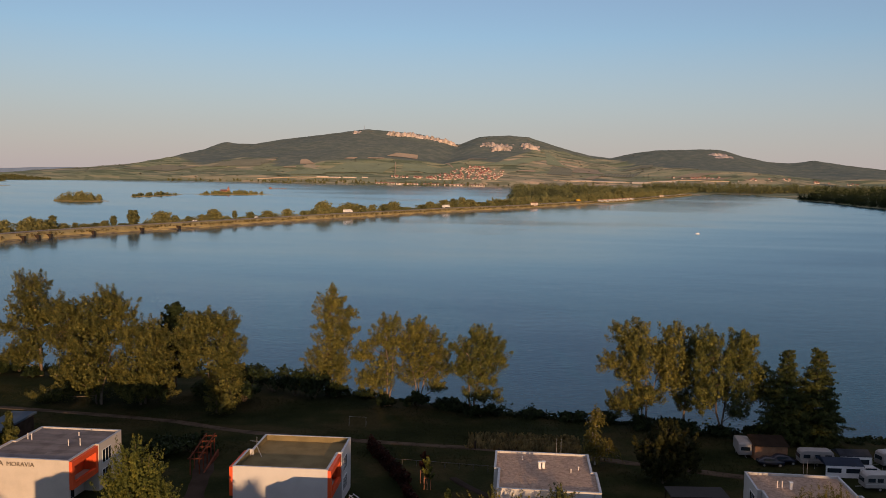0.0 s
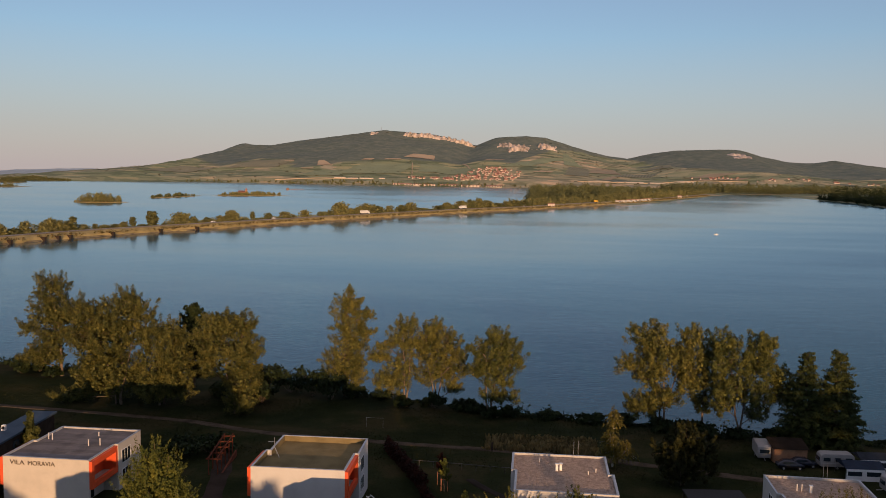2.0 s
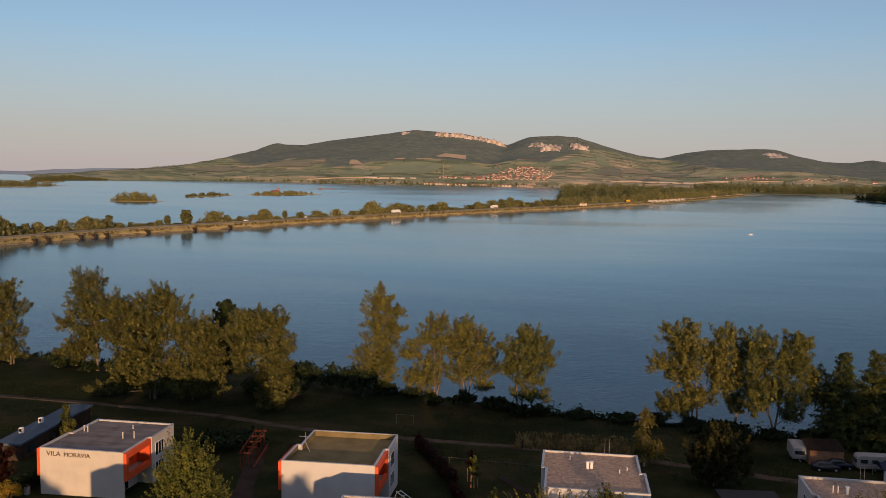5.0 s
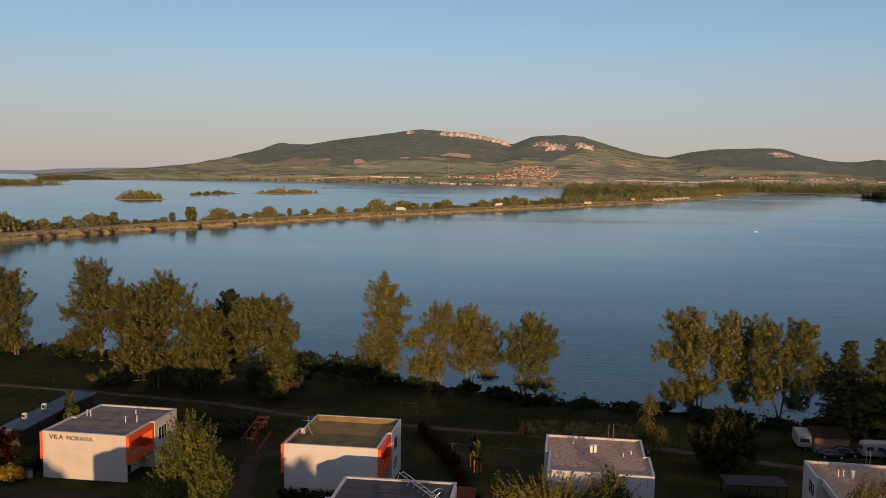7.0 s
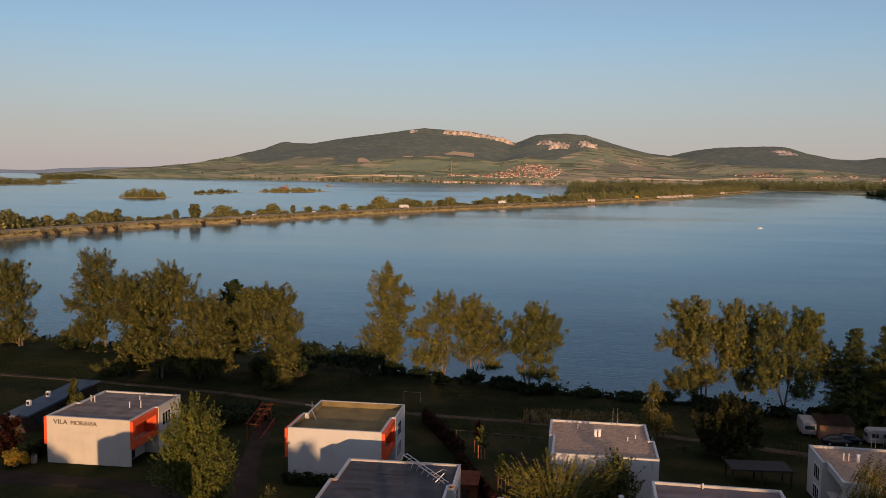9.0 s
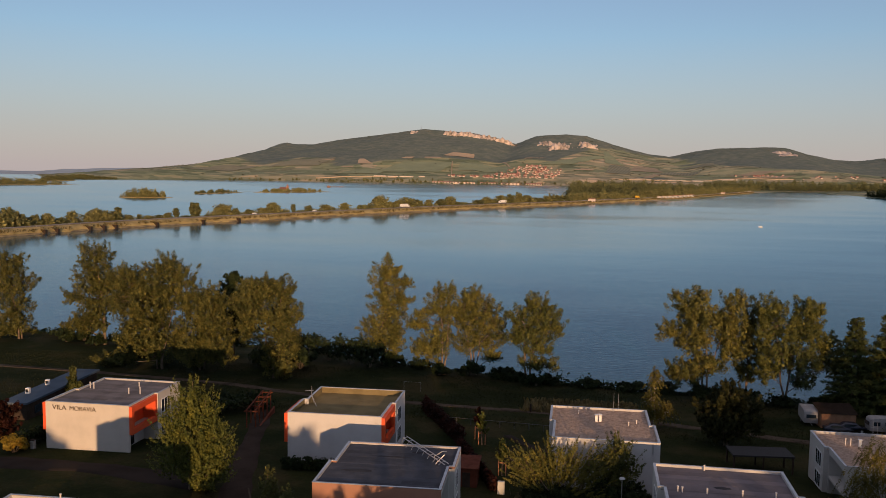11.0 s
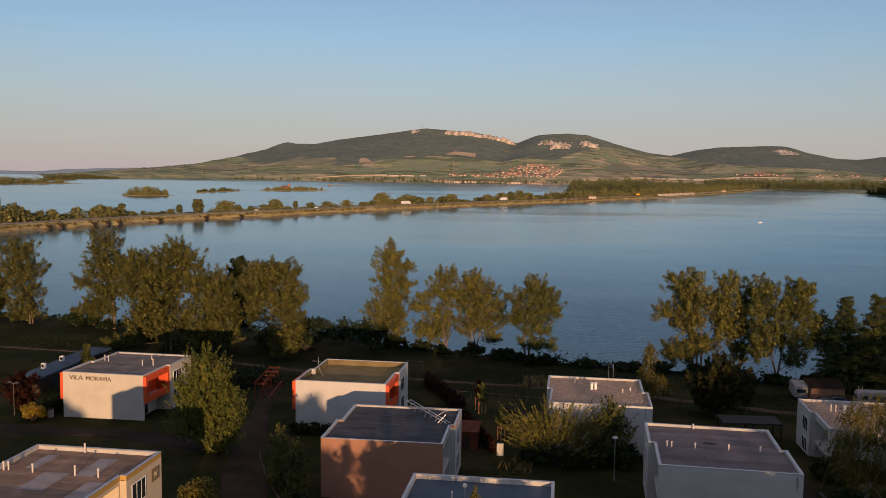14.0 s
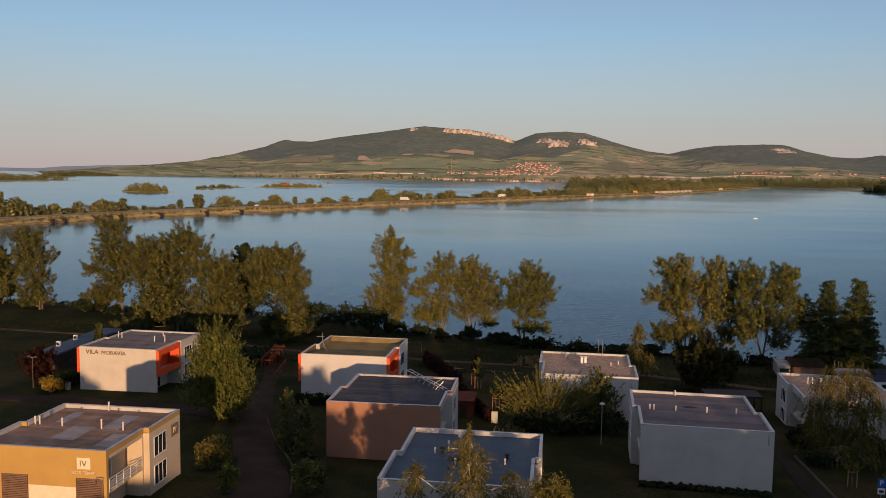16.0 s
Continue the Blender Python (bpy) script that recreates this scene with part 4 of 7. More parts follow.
def spruce(m, h, w, label, seed, bough=None):
    """Spruce: whorls of boughs that sag and lift again at the tips."""
    rng = np.random.default_rng(seed)
    root = thing("tree", label, "tree", m, "spruces by the caravans")
    bm = bmesh.new()
    tube(bm, [(0, 0, -0.8), (0, 0, h * 0.5), (0, 0, h)], [0.26, 0.15, 0.02], 7)
    base, axis, outs, ln = [], [], [], []
    z = 0.8
    while z < h - 0.3:
        u = z / h
        r = w * (1 - u) ** 1.0 * (0.85 + 0.3 * rng.random()) + 0.25
        for k in range(11 if u < 0.7 else 7):
            a = 6.283 * (k + rng.random()) / (11 if u < 0.7 else 7)
            rr = r * (0.7 + 0.45 * rng.random())
            d = np.array([math.cos(a), math.sin(a), 0.0])
            zz = z + rng.normal() * 0.4
            q = [np.array([0, 0, zz]) + d * rr * f + np.array([0, 0, rr * (-0.30 * f + 0.10 * f * f + (0.5 * u) * f)]) for f in (0.0, 0.35, 0.7, 1.0)]
            tube(bm, q, [0.05, 0.04, 0.025, 0.01], 3)
            for i in range(max(2, int(rr * 2.6))):
                f = 0.25 + 0.75 * (i + rng.random()) / max(2, int(rr * 2.0))
                p = np.array([0, 0, zz]) + d * rr * f + np.array([0, 0, rr * (-0.30 * f + 0.10 * f * f + 0.5 * u * f)])
                ax = d * 0.75 + np.array([-d[1], d[0], 0]) * rng.normal() * 0.7 + np.array([0, 0, -0.45 + 0.7 * u])
                base.append(p), axis.append(ax / np.linalg.norm(ax)), outs.append(d + np.array([0, 0, 0.5])), ln.append(0.75 + 0.5 * rng.random())
        z += 0.46
    part("trunk", bm, M_BARK, root, "", True)
    v, f = sprays(rng, np.array(base), np.array(axis), np.array(ln), 0.20, 26, 0.24, np.array(outs))
    part("crown", raw_mesh("crown", v, f, M_LEAF_SPRUCE), None, root)
    return root


def shrub(m, h, w, label, leaf=None, seed=1, n=1200, size=0.28, category="shrub", name="shrub", group="", lobes=12):
    rng = np.random.default_rng(seed)
    root = thing(name, label, category, m, group)
    bm = bmesh.new()
    rows = []
    for i in range(lobes):
        a = i * 2.4
        r = w * 0.5 * math.sqrt(rng.random()) * 0.75
        z = h * (0.28 + 0.5 * rng.random() * (1 - (r / (w * 0.5)) ** 2 * 0.6))
        e = Vector((math.cos(a) * r, math.sin(a) * r, z))
        rows.append((*e, w * 0.2, h * 0.22))
        tube(bm, [(0.1 * math.cos(a), 0.1 * math.sin(a), -0.3), e * 0.5, e], [0.05, 0.035, 0.012], 4)
    part("stem", bm, M_BARK, root)
    v, f = leaf_quads(rng, rows, n, size)
    part("crown", raw_mesh("crown", v, f, leaf or M_LEAF_DARK), None, root)
    return root


def at(x, y, rz=0.0, dz=0.0):
    return pose(x, y, land1(x, y) + dz, 0, 0, rz)


M_PALE_BARK = surface("pale_bark", (0.24, 0.175, 0.125), (0.12, 0.092, 0.066), rough=0.95, coarse=1.2, fine=8, bump=0.6, spread=0.3)
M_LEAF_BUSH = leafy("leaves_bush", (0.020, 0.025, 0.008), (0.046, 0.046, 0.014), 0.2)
M_LEAF_WILLOW = leafy("leaves_willow", (0.075, 0.080, 0.018), (0.185, 0.170, 0.040), 0.2)
M_LEAF_BROAD = leafy("leaves_broad_poplar", (0.029, 0.035, 0.011), (0.152, 0.146, 0.038), 0.12)
G1 = "poplars along the shore"
tree(at(-134.8, 168.7), 15.0, -7.5, 5.8, "broad olive shore poplar with low boughs", "round", M_LEAF_BROAD, seed=11, group=G1)
grown_tree(at(-118.4, 161.4), [(-2.6, 18, 4.3, 2.6), (-2.6, 13.4, 4.9, 3.9), (-1.3, 8.2, 4, 3.3), (-0.6, 3.4, 3, 3), (-4.5, 3, 2, 2.6)], "tall loose poplar on the shore", M_LEAF_BROAD, seed=12, stems=((-2, 0.9), (-3.5, 0.75)), group=G1)
grown_tree(at(-95.8, 160.8), [(-2.3, 20.3, 4.0, 3.3), (-2.3, 15, 6.0, 4.0), (-1.6, 9.8, 5.5, 3.6), (-6.2, 4.8, 3.9, 1.6), (-2.3, 5.0, 3.5, 2.2), (3.0, 14.5, 2.6, 2.4), (-8.2, 11.0, 2.2, 1.2)], "tall feathery poplar with a thick dark trunk", M_LEAF_BROAD, seed=13, stems=((-2.2, 0.9),), up=0.35, length=2.2, group=G1, girth=1.2)
grown_tree(at(-70.6, 139.7), [(1.4, 19.5, 5, 3.6), (-5.7, 18.0, 3.6, 3.3), (-1, 14.2, 6.5, 4.7), (-6.6, 13, 3.6, 4.6), (-6.2, 6.5, 4.0, 4.3), (-1, 6.5, 5.3, 5.0), (5.5, 15.4, 2.6, 3.6), (-9.9, 1.6, 3.2, 1.5)], "great spreading poplar with crooked pale limbs", M_LEAF_BROAD, seed=14, stems=((-5, 0.7), (0.5, 0.85), (4, 0.7)), group=G1, size=0.27, density=0.66)
grown_tree(at(-62.0, 140.6), [(1.2, 14.8, 3, 2.6), (3, 10.7, 3.2, 3.6), (-0.6, 9.8, 4.7, 4.7), (-1.2, 4.3, 5.3, 3.5), (3.4, 4.7, 3.4, 3.5)], "rounded poplar leaning against its larger neighbour", M_LEAF_BROAD, seed=15, stems=((-1.5, 0.8), (2.4, 0.8)), group=G1, size=0.27, density=0.66)
tree(at(-61.5, 155.0), 18.2, -5.2, 5.4, "dark green poplar, shade put into its leaf colour", "oval", M_LEAF_DARK, seed=16, n=4500, group=G1)
grown_tree(at(-45.0, 137.4), [(-2.9, 17.6, 4.2, 2.3), (-5.3, 15.4, 3.5, 3.2), (1.2, 16.8, 2.6, 2.6), (-1.8, 12.3, 5.8, 4.5), (2.9, 11.7, 2.6, 3.5), (1.8, 5.8, 3.4, 4.4), (-5.6, 9.9, 2.0, 2.7), (1.0, 2.6, 2.4, 2.3)], "dense rounded olive poplar above the track", M_LEAF_BROAD, seed=17, stems=((-3.5, 0.8), (1.5, 0.85)), group=G1, size=0.27, density=0.66)
grown_tree(at(-28.3, 157.4), [(0.8, 20.9, 2.6, 2.6), (0.3, 17.1, 3.0, 3.2), (4.7, 18.2, 2.1, 1.0), (4.2, 14.6, 1.9, 1.5), (1.1, 12.6, 4.0, 3.2), (0.3, 8.4, 4.4, 3.0), (-0.8, 4.6, 4.6, 2.6), (3.4, 6, 1.8, 3.6)], "tall narrow poplar with a leaning top tuft", M_LEAF_POPLAR, seed=18, stems=((0.8, 0.95),), up=0.75, length=1.7, group=G1, size=0.25)
grown_tree(at(-13.9, 151.3), [(0.2, 16.6, 2.4, 2), (-1.7, 14.2, 2.2, 2.2), (-4.3, 12.7, 1.8, 1), (1, 12.9, 1.9, 2.7), (-5.8, 10.3, 2.5, 1.1), (-1.7, 8.4, 3, 2.0), (-4.3, 5.3, 3, 2.0), (-1.2, 4.8, 2.4, 2.5)], "light poplar with a long low side bough", M_LEAF_POPLAR, M_PALE_BARK, seed=19, stems=((-0.6, 0.85), (1.4, 0.8)), group=G1, size=0.25, length=1.6, density=0.55, girth=1.3)
grown_tree(at(-8.1, 154.1), [(-0.8, 16.4, 2.7, 2.2), (-1.9, 13.5, 2.7, 2.7), (2.7, 14, 2.7, 2.7), (0.3, 11.1, 4.3, 2.9), (4.6, 10.1, 2.2, 2.7), (-1.9, 6.8, 2.4, 2.2), (2.4, 6.8, 3.3, 2.2), (4.1, 4.1, 1.6, 1.2)], "poplar with several pale upright stems", M_LEAF_POPLAR, M_PALE_BARK, seed=20, stems=((-2.2, 0.85), (0.4, 0.9), (3.0, 0.8)), group=G1, size=0.25, length=1.6, density=0.55, girth=1.3)
grown_tree(at(3.6, 147.2), [(1.5, 16.2, 2.1, 1.9), (-2, 14.1, 1.9, 1.9), (2.3, 13.7, 3.8, 2.5), (4.4, 11.3, 2.6, 2.2), (0.2, 10.6, 4.1, 2.5), (-2.5, 9.2, 2.1, 1.3), (1.8, 7.9, 3.1, 1.9), (1.8, 4.4, 3.5, 1.2)], "rounded poplar with bare forked stems", M_LEAF_OLIVE, M_PALE_BARK, seed=21, stems=((-0.8, 0.8), (2.6, 0.85)), group=G1, size=0.25, length=1.6, density=0.55, girth=1.3)
grown_tree(at(36.8, 145.2), [(-2.4, 18.0, 3.8, 2.5), (5.6, 17.5, 2.7, 2.5), (-0.6, 14.7, 4.7, 2.8), (4.7, 13.7, 4.1, 2.8), (-6.6, 12.7, 1.8, 1.5), (-1.8, 10.6, 3.7, 2.3), (5.6, 9.8, 3.4, 2.3), (0.6, 6.8, 3.6, 1.7), (-4.9, 4.8, 1.5, 2.4), (-2.4, 4.8, 3, 1.9)], "tall twin-topped poplar by the water", M_LEAF_POPLAR, M_PALE_BARK, seed=22, stems=((-2.6, 0.85), (1.2, 0.75), (5, 0.85)), group=G1, length=1.7, density=0.55, girth=1.2, fat=1.06)
grown_tree(at(45.6, 150.5), [(0.6, 15.6, 1.9, 3.0), (0.4, 10.5, 2.4, 2.4), (0, 6.4, 2.2, 2.2)], "slender poplar behind a larger one", M_LEAF_OLIVE, M_PALE_BARK, seed=23, group=G1, length=1.4, density=0.6)
grown_tree(at(51.2, 143.2), [(-3, 17.7, 3, 2.3), (3.6, 17.7, 2.7, 2.1), (-2.1, 14.1, 4.2, 2.8), (3.3, 14.1, 3.3, 2.9), (7.2, 11.8, 2.4, 1.7), (7.0, 8.6, 2.7, 1.9), (-0.3, 9.6, 5.0, 2.5), (-3.3, 6.5, 2.4, 2.0), (3.3, 5.0, 1.9, 2.0)], "forked poplar with a dark lower crown", M_LEAF_OLIVE, seed=24, stems=((-2.8, 0.85), (3.4, 0.85)), group=G1, length=1.6, density=0.6, fat=1.06)
spruce(at(61.8, 139.2), 17.2, 4.0, "dark spruce at the water's edge", 25)
spruce(at(67.2, 139.0), 17.6, 4.4, "dark spruce with long drooping boughs", 26)
grown_tree(at(26.0, 114.6), [(0.1, 8.4, 0.9, 0.9), (0, 6.8, 1.2, 1.3), (-0.5, 4.4, 1.6, 1.7), (2.1, 2.6, 1.4, 1.5), (-0.2, 2.2, 2.0, 1.6)], "young golden weeping birch in the meadow", M_LEAF_BIRCH, M_BIRCH, seed=27, up=-1.2, length=1.7, width=0.12, density=1.2, each=22, size=0.22)
grown_tree(at(35.9, 108.0), [(0.2, 7.4, 2.8, 2.2), (-2.2, 4.8, 2.8, 2.6), (2.4, 4.8, 2.8, 2.6), (0, 3, 4.2, 2.6)], "dark dense bushy tree in the meadow", M_LEAF_BUSH, seed=28, stems=((-1, 0.8), (1.2, 0.8)), density=0.8, size=0.32, length=1.2)
grown_tree(at(-28.4, 68.8), [(0.2, 11.4, 1.2, 1.4), (-0.8, 9.8, 1.8, 1.7), (1.4, 9.2, 1.9, 1.9), (-2.0, 7.6, 1.9, 2.0), (0.6, 7.2, 2.8, 2.4), (3.0, 6.4, 1.8, 2.0), (-2.0, 5.0, 2.4, 2.2), (1.9, 4.4, 3.0, 2.4), (-0.9, 3.0, 2.8, 1.8), (2.6, 2.6, 2.4, 1.7), (1.0, 1.5, 2.3, 1.2)], "leafy green poplar beside the lane", M_LEAF_GREEN, seed=31, stems=((-1, 0.85), (1.6, 0.85)), up=1.1, density=1.35, each=26, size=0.20, length=1.4, width=0.13, twigs=0.1, fat=1.08)
grown_tree(at(-15.0, 57.9), [(0.0, 6.4, 0.35, 0.9), (-0.3, 5.1, 0.7, 1.0), (0.4, 4.5, 0.7, 1.1), (0, 3.0, 1.1, 1.3), (0, 1.3, 1.3, 1.0)], "young pine with upright candles by the lane", M_LEAF_PINE, seed=32, up=1.3, density=2.0, each=18, size=0.2, length=0.8, width=0.12, twigs=0.1)
grown_tree(at(-11.3, 52.8), [(0.3, 5.9, 0.35, 0.9), (-0.2, 4.8, 0.7, 1.1), (0.6, 4.2, 0.7, 1.1), (0.1, 2.8, 1.15, 1.3), (0, 1.2, 1.35, 1.0)], "bushy young pine beside the salmon villa", M_LEAF_PINE, seed=33, up=1.3, density=2.0, each=18, size=0.2, length=0.8, width=0.12, twigs=0.1)
grown_tree(at(12.9, 74.6), [(-4.0, 4.4, 1.9, 1.4), (-1.6, 5.1, 2.0, 1.6), (1.2, 5.0, 2.0, 1.6), (3.4, 4.2, 1.8, 1.5), (-3.0, 2.9, 2.2, 1.4), (0.5, 3.0, 2.8, 1.6), (3.0, 2.6, 2.2, 1.4)], "spreading olive willow in front of the white villa", M_LEAF_WILLOW, seed=34, stems=((-3.2, 0.6), (0, 0.7), (3, 0.6)), fan=1.0, density=0.75, each=38, size=0.22, length=2.8, width=0.09, core=0.5, core_n=0.8)
grown_tree(at(19.2, 77.0), [(0.3, 6.2, 1.5, 1.6), (-0.9, 4.3, 1.9, 1.8), (1.0, 4.2, 1.9, 1.8), (0, 2.0, 2.6, 2.0)], "dense dark yew-like tree beside the willow", M_LEAF_PINE, seed=35, up=0.9, density=1.5, each=20, size=0.22, length=1.0, width=0.15, twigs=0.2)
grown_tree(at(47.6, 74.4), [(0.5, 10.0, 1.6, 1.3), (-1.6, 8.8, 2.0, 1.5), (2.2, 8.9, 2.1, 1.5), (-3.0, 6.4, 1.7, 1.8), (0.3, 6.6, 2.8, 2.2), (3.6, 6.4, 1.8, 1.9), (-2.0, 3.8, 2.9, 2.2), (2.2, 3.6, 3.0, 2.2), (0, 1.8, 3.8, 1.6)], "weeping birch with long hanging twigs", M_LEAF_BIRCH, M_BIRCH, seed=36, stems=((0.3, 0.9), (1.5, 0.8)), up=-2.2, density=1.0, each=56, size=0.145, length=3.0, width=0.09, core=0.7, core_n=1.8, fat=0.98)
grown_tree(at(10.2, 26.0), [(0, 11.4, 0.45, 0.6), (-0.4, 10.3, 0.9, 0.8), (0.5, 9.8, 0.9, 0.8), (0, 8.6, 1.7, 1.0), (0, 7.2, 2.0, 1.3), (-3.9, 8.4, 0.7, 0.8), (-3.8, 7.2, 1.0, 1.1), (3.0, 8.2, 0.9, 0.7), (3.0, 6.8, 1.3, 1.1), (0, 5.0, 3.0, 1.7)], "golden weeping birch close before the bluish roof", M_LEAF_BIRCH, M_BIRCH, seed=37, up=-1.2, density=2.0, each=30, core_n=0.6, size=0.13, length=1.5, width=0.08)
tree(at(16.3, 27.0), 8.6, -3.6, 2.8, "low birch sapling beside the villa", "round", M_LEAF_BIRCH, M_BIRCH, seed=38, clear=0.10, n=4000, size=0.2, droop=0.4)
tree(at(-66.2, 103.2), 6.2, -1.9, 2.0, "small conical conifer behind the cream villa", "cone", M_LEAF_PINE, seed=39, clear=0.04, n=2500, size=0.26, lobes=40, lobe=0.3)
tree(at(-62.5, 81.5), 5.6, -2.6, 2.6, "small copper-leaved tree by the lamp", "round", M_LEAF_RED, seed=40, clear=0.15, n=2600, size=0.26)
shrub(at(-57.8, 77.4), 2.7, 3.4, "round golden-yellow shrub by the lane", M_LEAF_GOLD, seed=41, n=2600, size=0.2)
shrub(at(-7.2, 42.3), 3.6, 3.8, "olive shrub beside the lane", M_LEAF_OLIVE, seed=42, n=2600, size=0.2)
shrub(at(-19.2, 47.6), 3.8, 4.2, "loose russet shrub beside the lane", M_LEAF_BIRCH, seed=43, n=2200, size=0.2)
shrub(at(-14.3, 40.7), 3.0, 2.2, "small green shrub at the lane's edge", M_LEAF_GREEN, seed=44, n=1500, size=0.18)
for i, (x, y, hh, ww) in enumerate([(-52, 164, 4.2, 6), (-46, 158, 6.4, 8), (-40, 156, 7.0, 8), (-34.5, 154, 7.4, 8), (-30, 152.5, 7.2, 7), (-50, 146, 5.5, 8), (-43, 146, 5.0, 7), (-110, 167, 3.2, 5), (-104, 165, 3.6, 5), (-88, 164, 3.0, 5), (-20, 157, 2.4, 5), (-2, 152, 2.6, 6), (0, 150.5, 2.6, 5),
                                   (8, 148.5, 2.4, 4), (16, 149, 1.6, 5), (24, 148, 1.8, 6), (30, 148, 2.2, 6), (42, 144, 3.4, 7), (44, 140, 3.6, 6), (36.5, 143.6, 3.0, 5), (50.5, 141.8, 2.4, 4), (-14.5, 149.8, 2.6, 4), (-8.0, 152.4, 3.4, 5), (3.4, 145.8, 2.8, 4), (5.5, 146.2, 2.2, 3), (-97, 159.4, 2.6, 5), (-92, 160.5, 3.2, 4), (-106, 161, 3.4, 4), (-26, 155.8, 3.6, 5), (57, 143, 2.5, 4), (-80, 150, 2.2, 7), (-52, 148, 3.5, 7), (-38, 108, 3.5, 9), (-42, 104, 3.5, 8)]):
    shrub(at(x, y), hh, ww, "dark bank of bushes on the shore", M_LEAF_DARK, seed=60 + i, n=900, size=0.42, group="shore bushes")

# dark shrubs added to deepen the shade at the birch's and willow's feet
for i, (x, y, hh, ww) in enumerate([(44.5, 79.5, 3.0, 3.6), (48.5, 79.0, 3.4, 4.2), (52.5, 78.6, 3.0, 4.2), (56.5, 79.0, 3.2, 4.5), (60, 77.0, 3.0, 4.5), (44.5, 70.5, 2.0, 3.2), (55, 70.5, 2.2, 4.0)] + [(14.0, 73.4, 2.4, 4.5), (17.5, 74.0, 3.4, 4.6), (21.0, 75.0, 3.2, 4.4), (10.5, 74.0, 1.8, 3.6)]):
    shrub(at(x, y), hh, ww, "garden shrub, deep shade beneath the trees put into its leaves", M_LEAF_DARK, seed=90 + i, n=1300, size=0.26, group="garden shrubs")


# tall unseen trees, added behind the viewpoint to keep sun off walls and lower ground
SHADE = [(-60, 15.5), (-52, 16), (-44, 15.5), (-36, 16), (-28, 15), (-20, 15.5), (-10.8, 18.5), (-4, 13.5), (4, 13.8), (11, 15.5), (18, 17), (21.5, 20.6), (24.8, 20.9), (29.5, 16.0), (35.5, 20.4), (42, 20.8), (48, 15.5), (54, 18.6), (57, 18.9), (60.5, 21.5), (63, 21.5), (66, 21.5), (72, 21.5), (79, 22.8), (86, 22.5), (93, 23), (100, 23.5), (108, 25), (116, 29), (124, 31), (132, 31), (140, 31), (75.5, 21.4), (69, 21.4), (64.5, 21.0), (70.5, 21.0)]
for i, (x, top) in enumerate(SHADE):
    y = -70 - 4.0 * (i % 2)
    gz = land1(x, y)
    tree(pose(x, y, gz), top - gz + 0.1133 * (y + 70) * -1, -5.0, 5.0, "dense unseen tree added on the rise to shade the villas", "round", M_LEAF_DARK, seed=300 + i, clear=0.02, n=1700, size=1.25, lobes=40, group="trees on the rise", lobe=0.34)

# unseen birches, added below the view to dapple the salmon villa's wall
for i, (x, y, hh) in enumerate(((6.0, 11.0, 8.6), (9.5, 9.0, 9.4), (13.5, 10.5, 8.2), (17.5, 9.5, 9.0), (21.0, 11.0, 8.4))):
    tree(at(x, y), hh, -2.4, 2.4, "young unseen birch added on the slope for dappled shade", "oval", M_LEAF_BIRCH, M_BIRCH, seed=400 + i, clear=0.12, n=1300, size=0.3, droop=0.5, lobes=30, group="birches above the villas")

# scrub along the water's edge
rng = np.random.default_rng(77)
rows = []
for x in np.arange(-150, 95, 0.8):
    d = 1.0 + 6.0 * rng.random()
    y = float(np.interp(x, SHORE_X, SHORE_Y)) - d
    hh = (0.5 + 1.9 * rng.random() ** 2) * (1.0 + 0.9 * float(wobble(np.array([x]), np.array([0.0]), 8.0)[0]))
    if hh > 0.3:
        rows.append((x, y, land1(x, y) + hh * 0.4, 0.9 + 0.5 * rng.random(), hh * 0.6))
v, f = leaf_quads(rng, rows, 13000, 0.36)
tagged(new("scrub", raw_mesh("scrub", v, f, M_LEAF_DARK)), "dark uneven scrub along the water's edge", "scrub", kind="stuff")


# ---- causeway across the lake ----
DAM = [(-345, 250), (-336, 400), (-318.5, 481), (-308, 527), (-290, 571), (-244, 674), (-181, 814), (-88, 1004), (-13, 1120), (54, 1271), (155, 1474), (262, 1760), (372, 2056)]


def dam_line(step=8.0):
    p = [Vector((*q, 0)) for q in DAM]
    line = []
    for a, b in zip(p, p[1:]):
        k = max(1, int((b - a).length / step))
        line += [a.lerp(b, i / k) for i in range(k)]
    line.append(p[-1])
    for _ in range(12):
        line = [line[0]] + [(line[i - 1] + line[i] * 2 + line[i + 1]) / 4 for i in range(1, len(line) - 1)] + [line[-1]]
    return line


LINE = dam_line()
CUM = [0.0]
for a_, b_ in zip(LINE, LINE[1:]):
    CUM.append(CUM[-1] + (b_ - a_).length)


def on_dam(s, off):
    """Plan point and heading, s metres along the causeway and off metres behind its near edge."""
    i = min(len(LINE) - 2, max(0, int(np.searchsorted(CUM, s)) - 1))
    f = (s - CUM[i]) / (CUM[i + 1] - CUM[i])
    q = LINE[i].lerp(LINE[i + 1], f)
    d = (LINE[i + 1] - LINE[i]).normalized()
    nrm = Vector((-d.y, d.x, 0))
    return q + nrm * off, math.degrees(math.atan2(d.y, d.x))


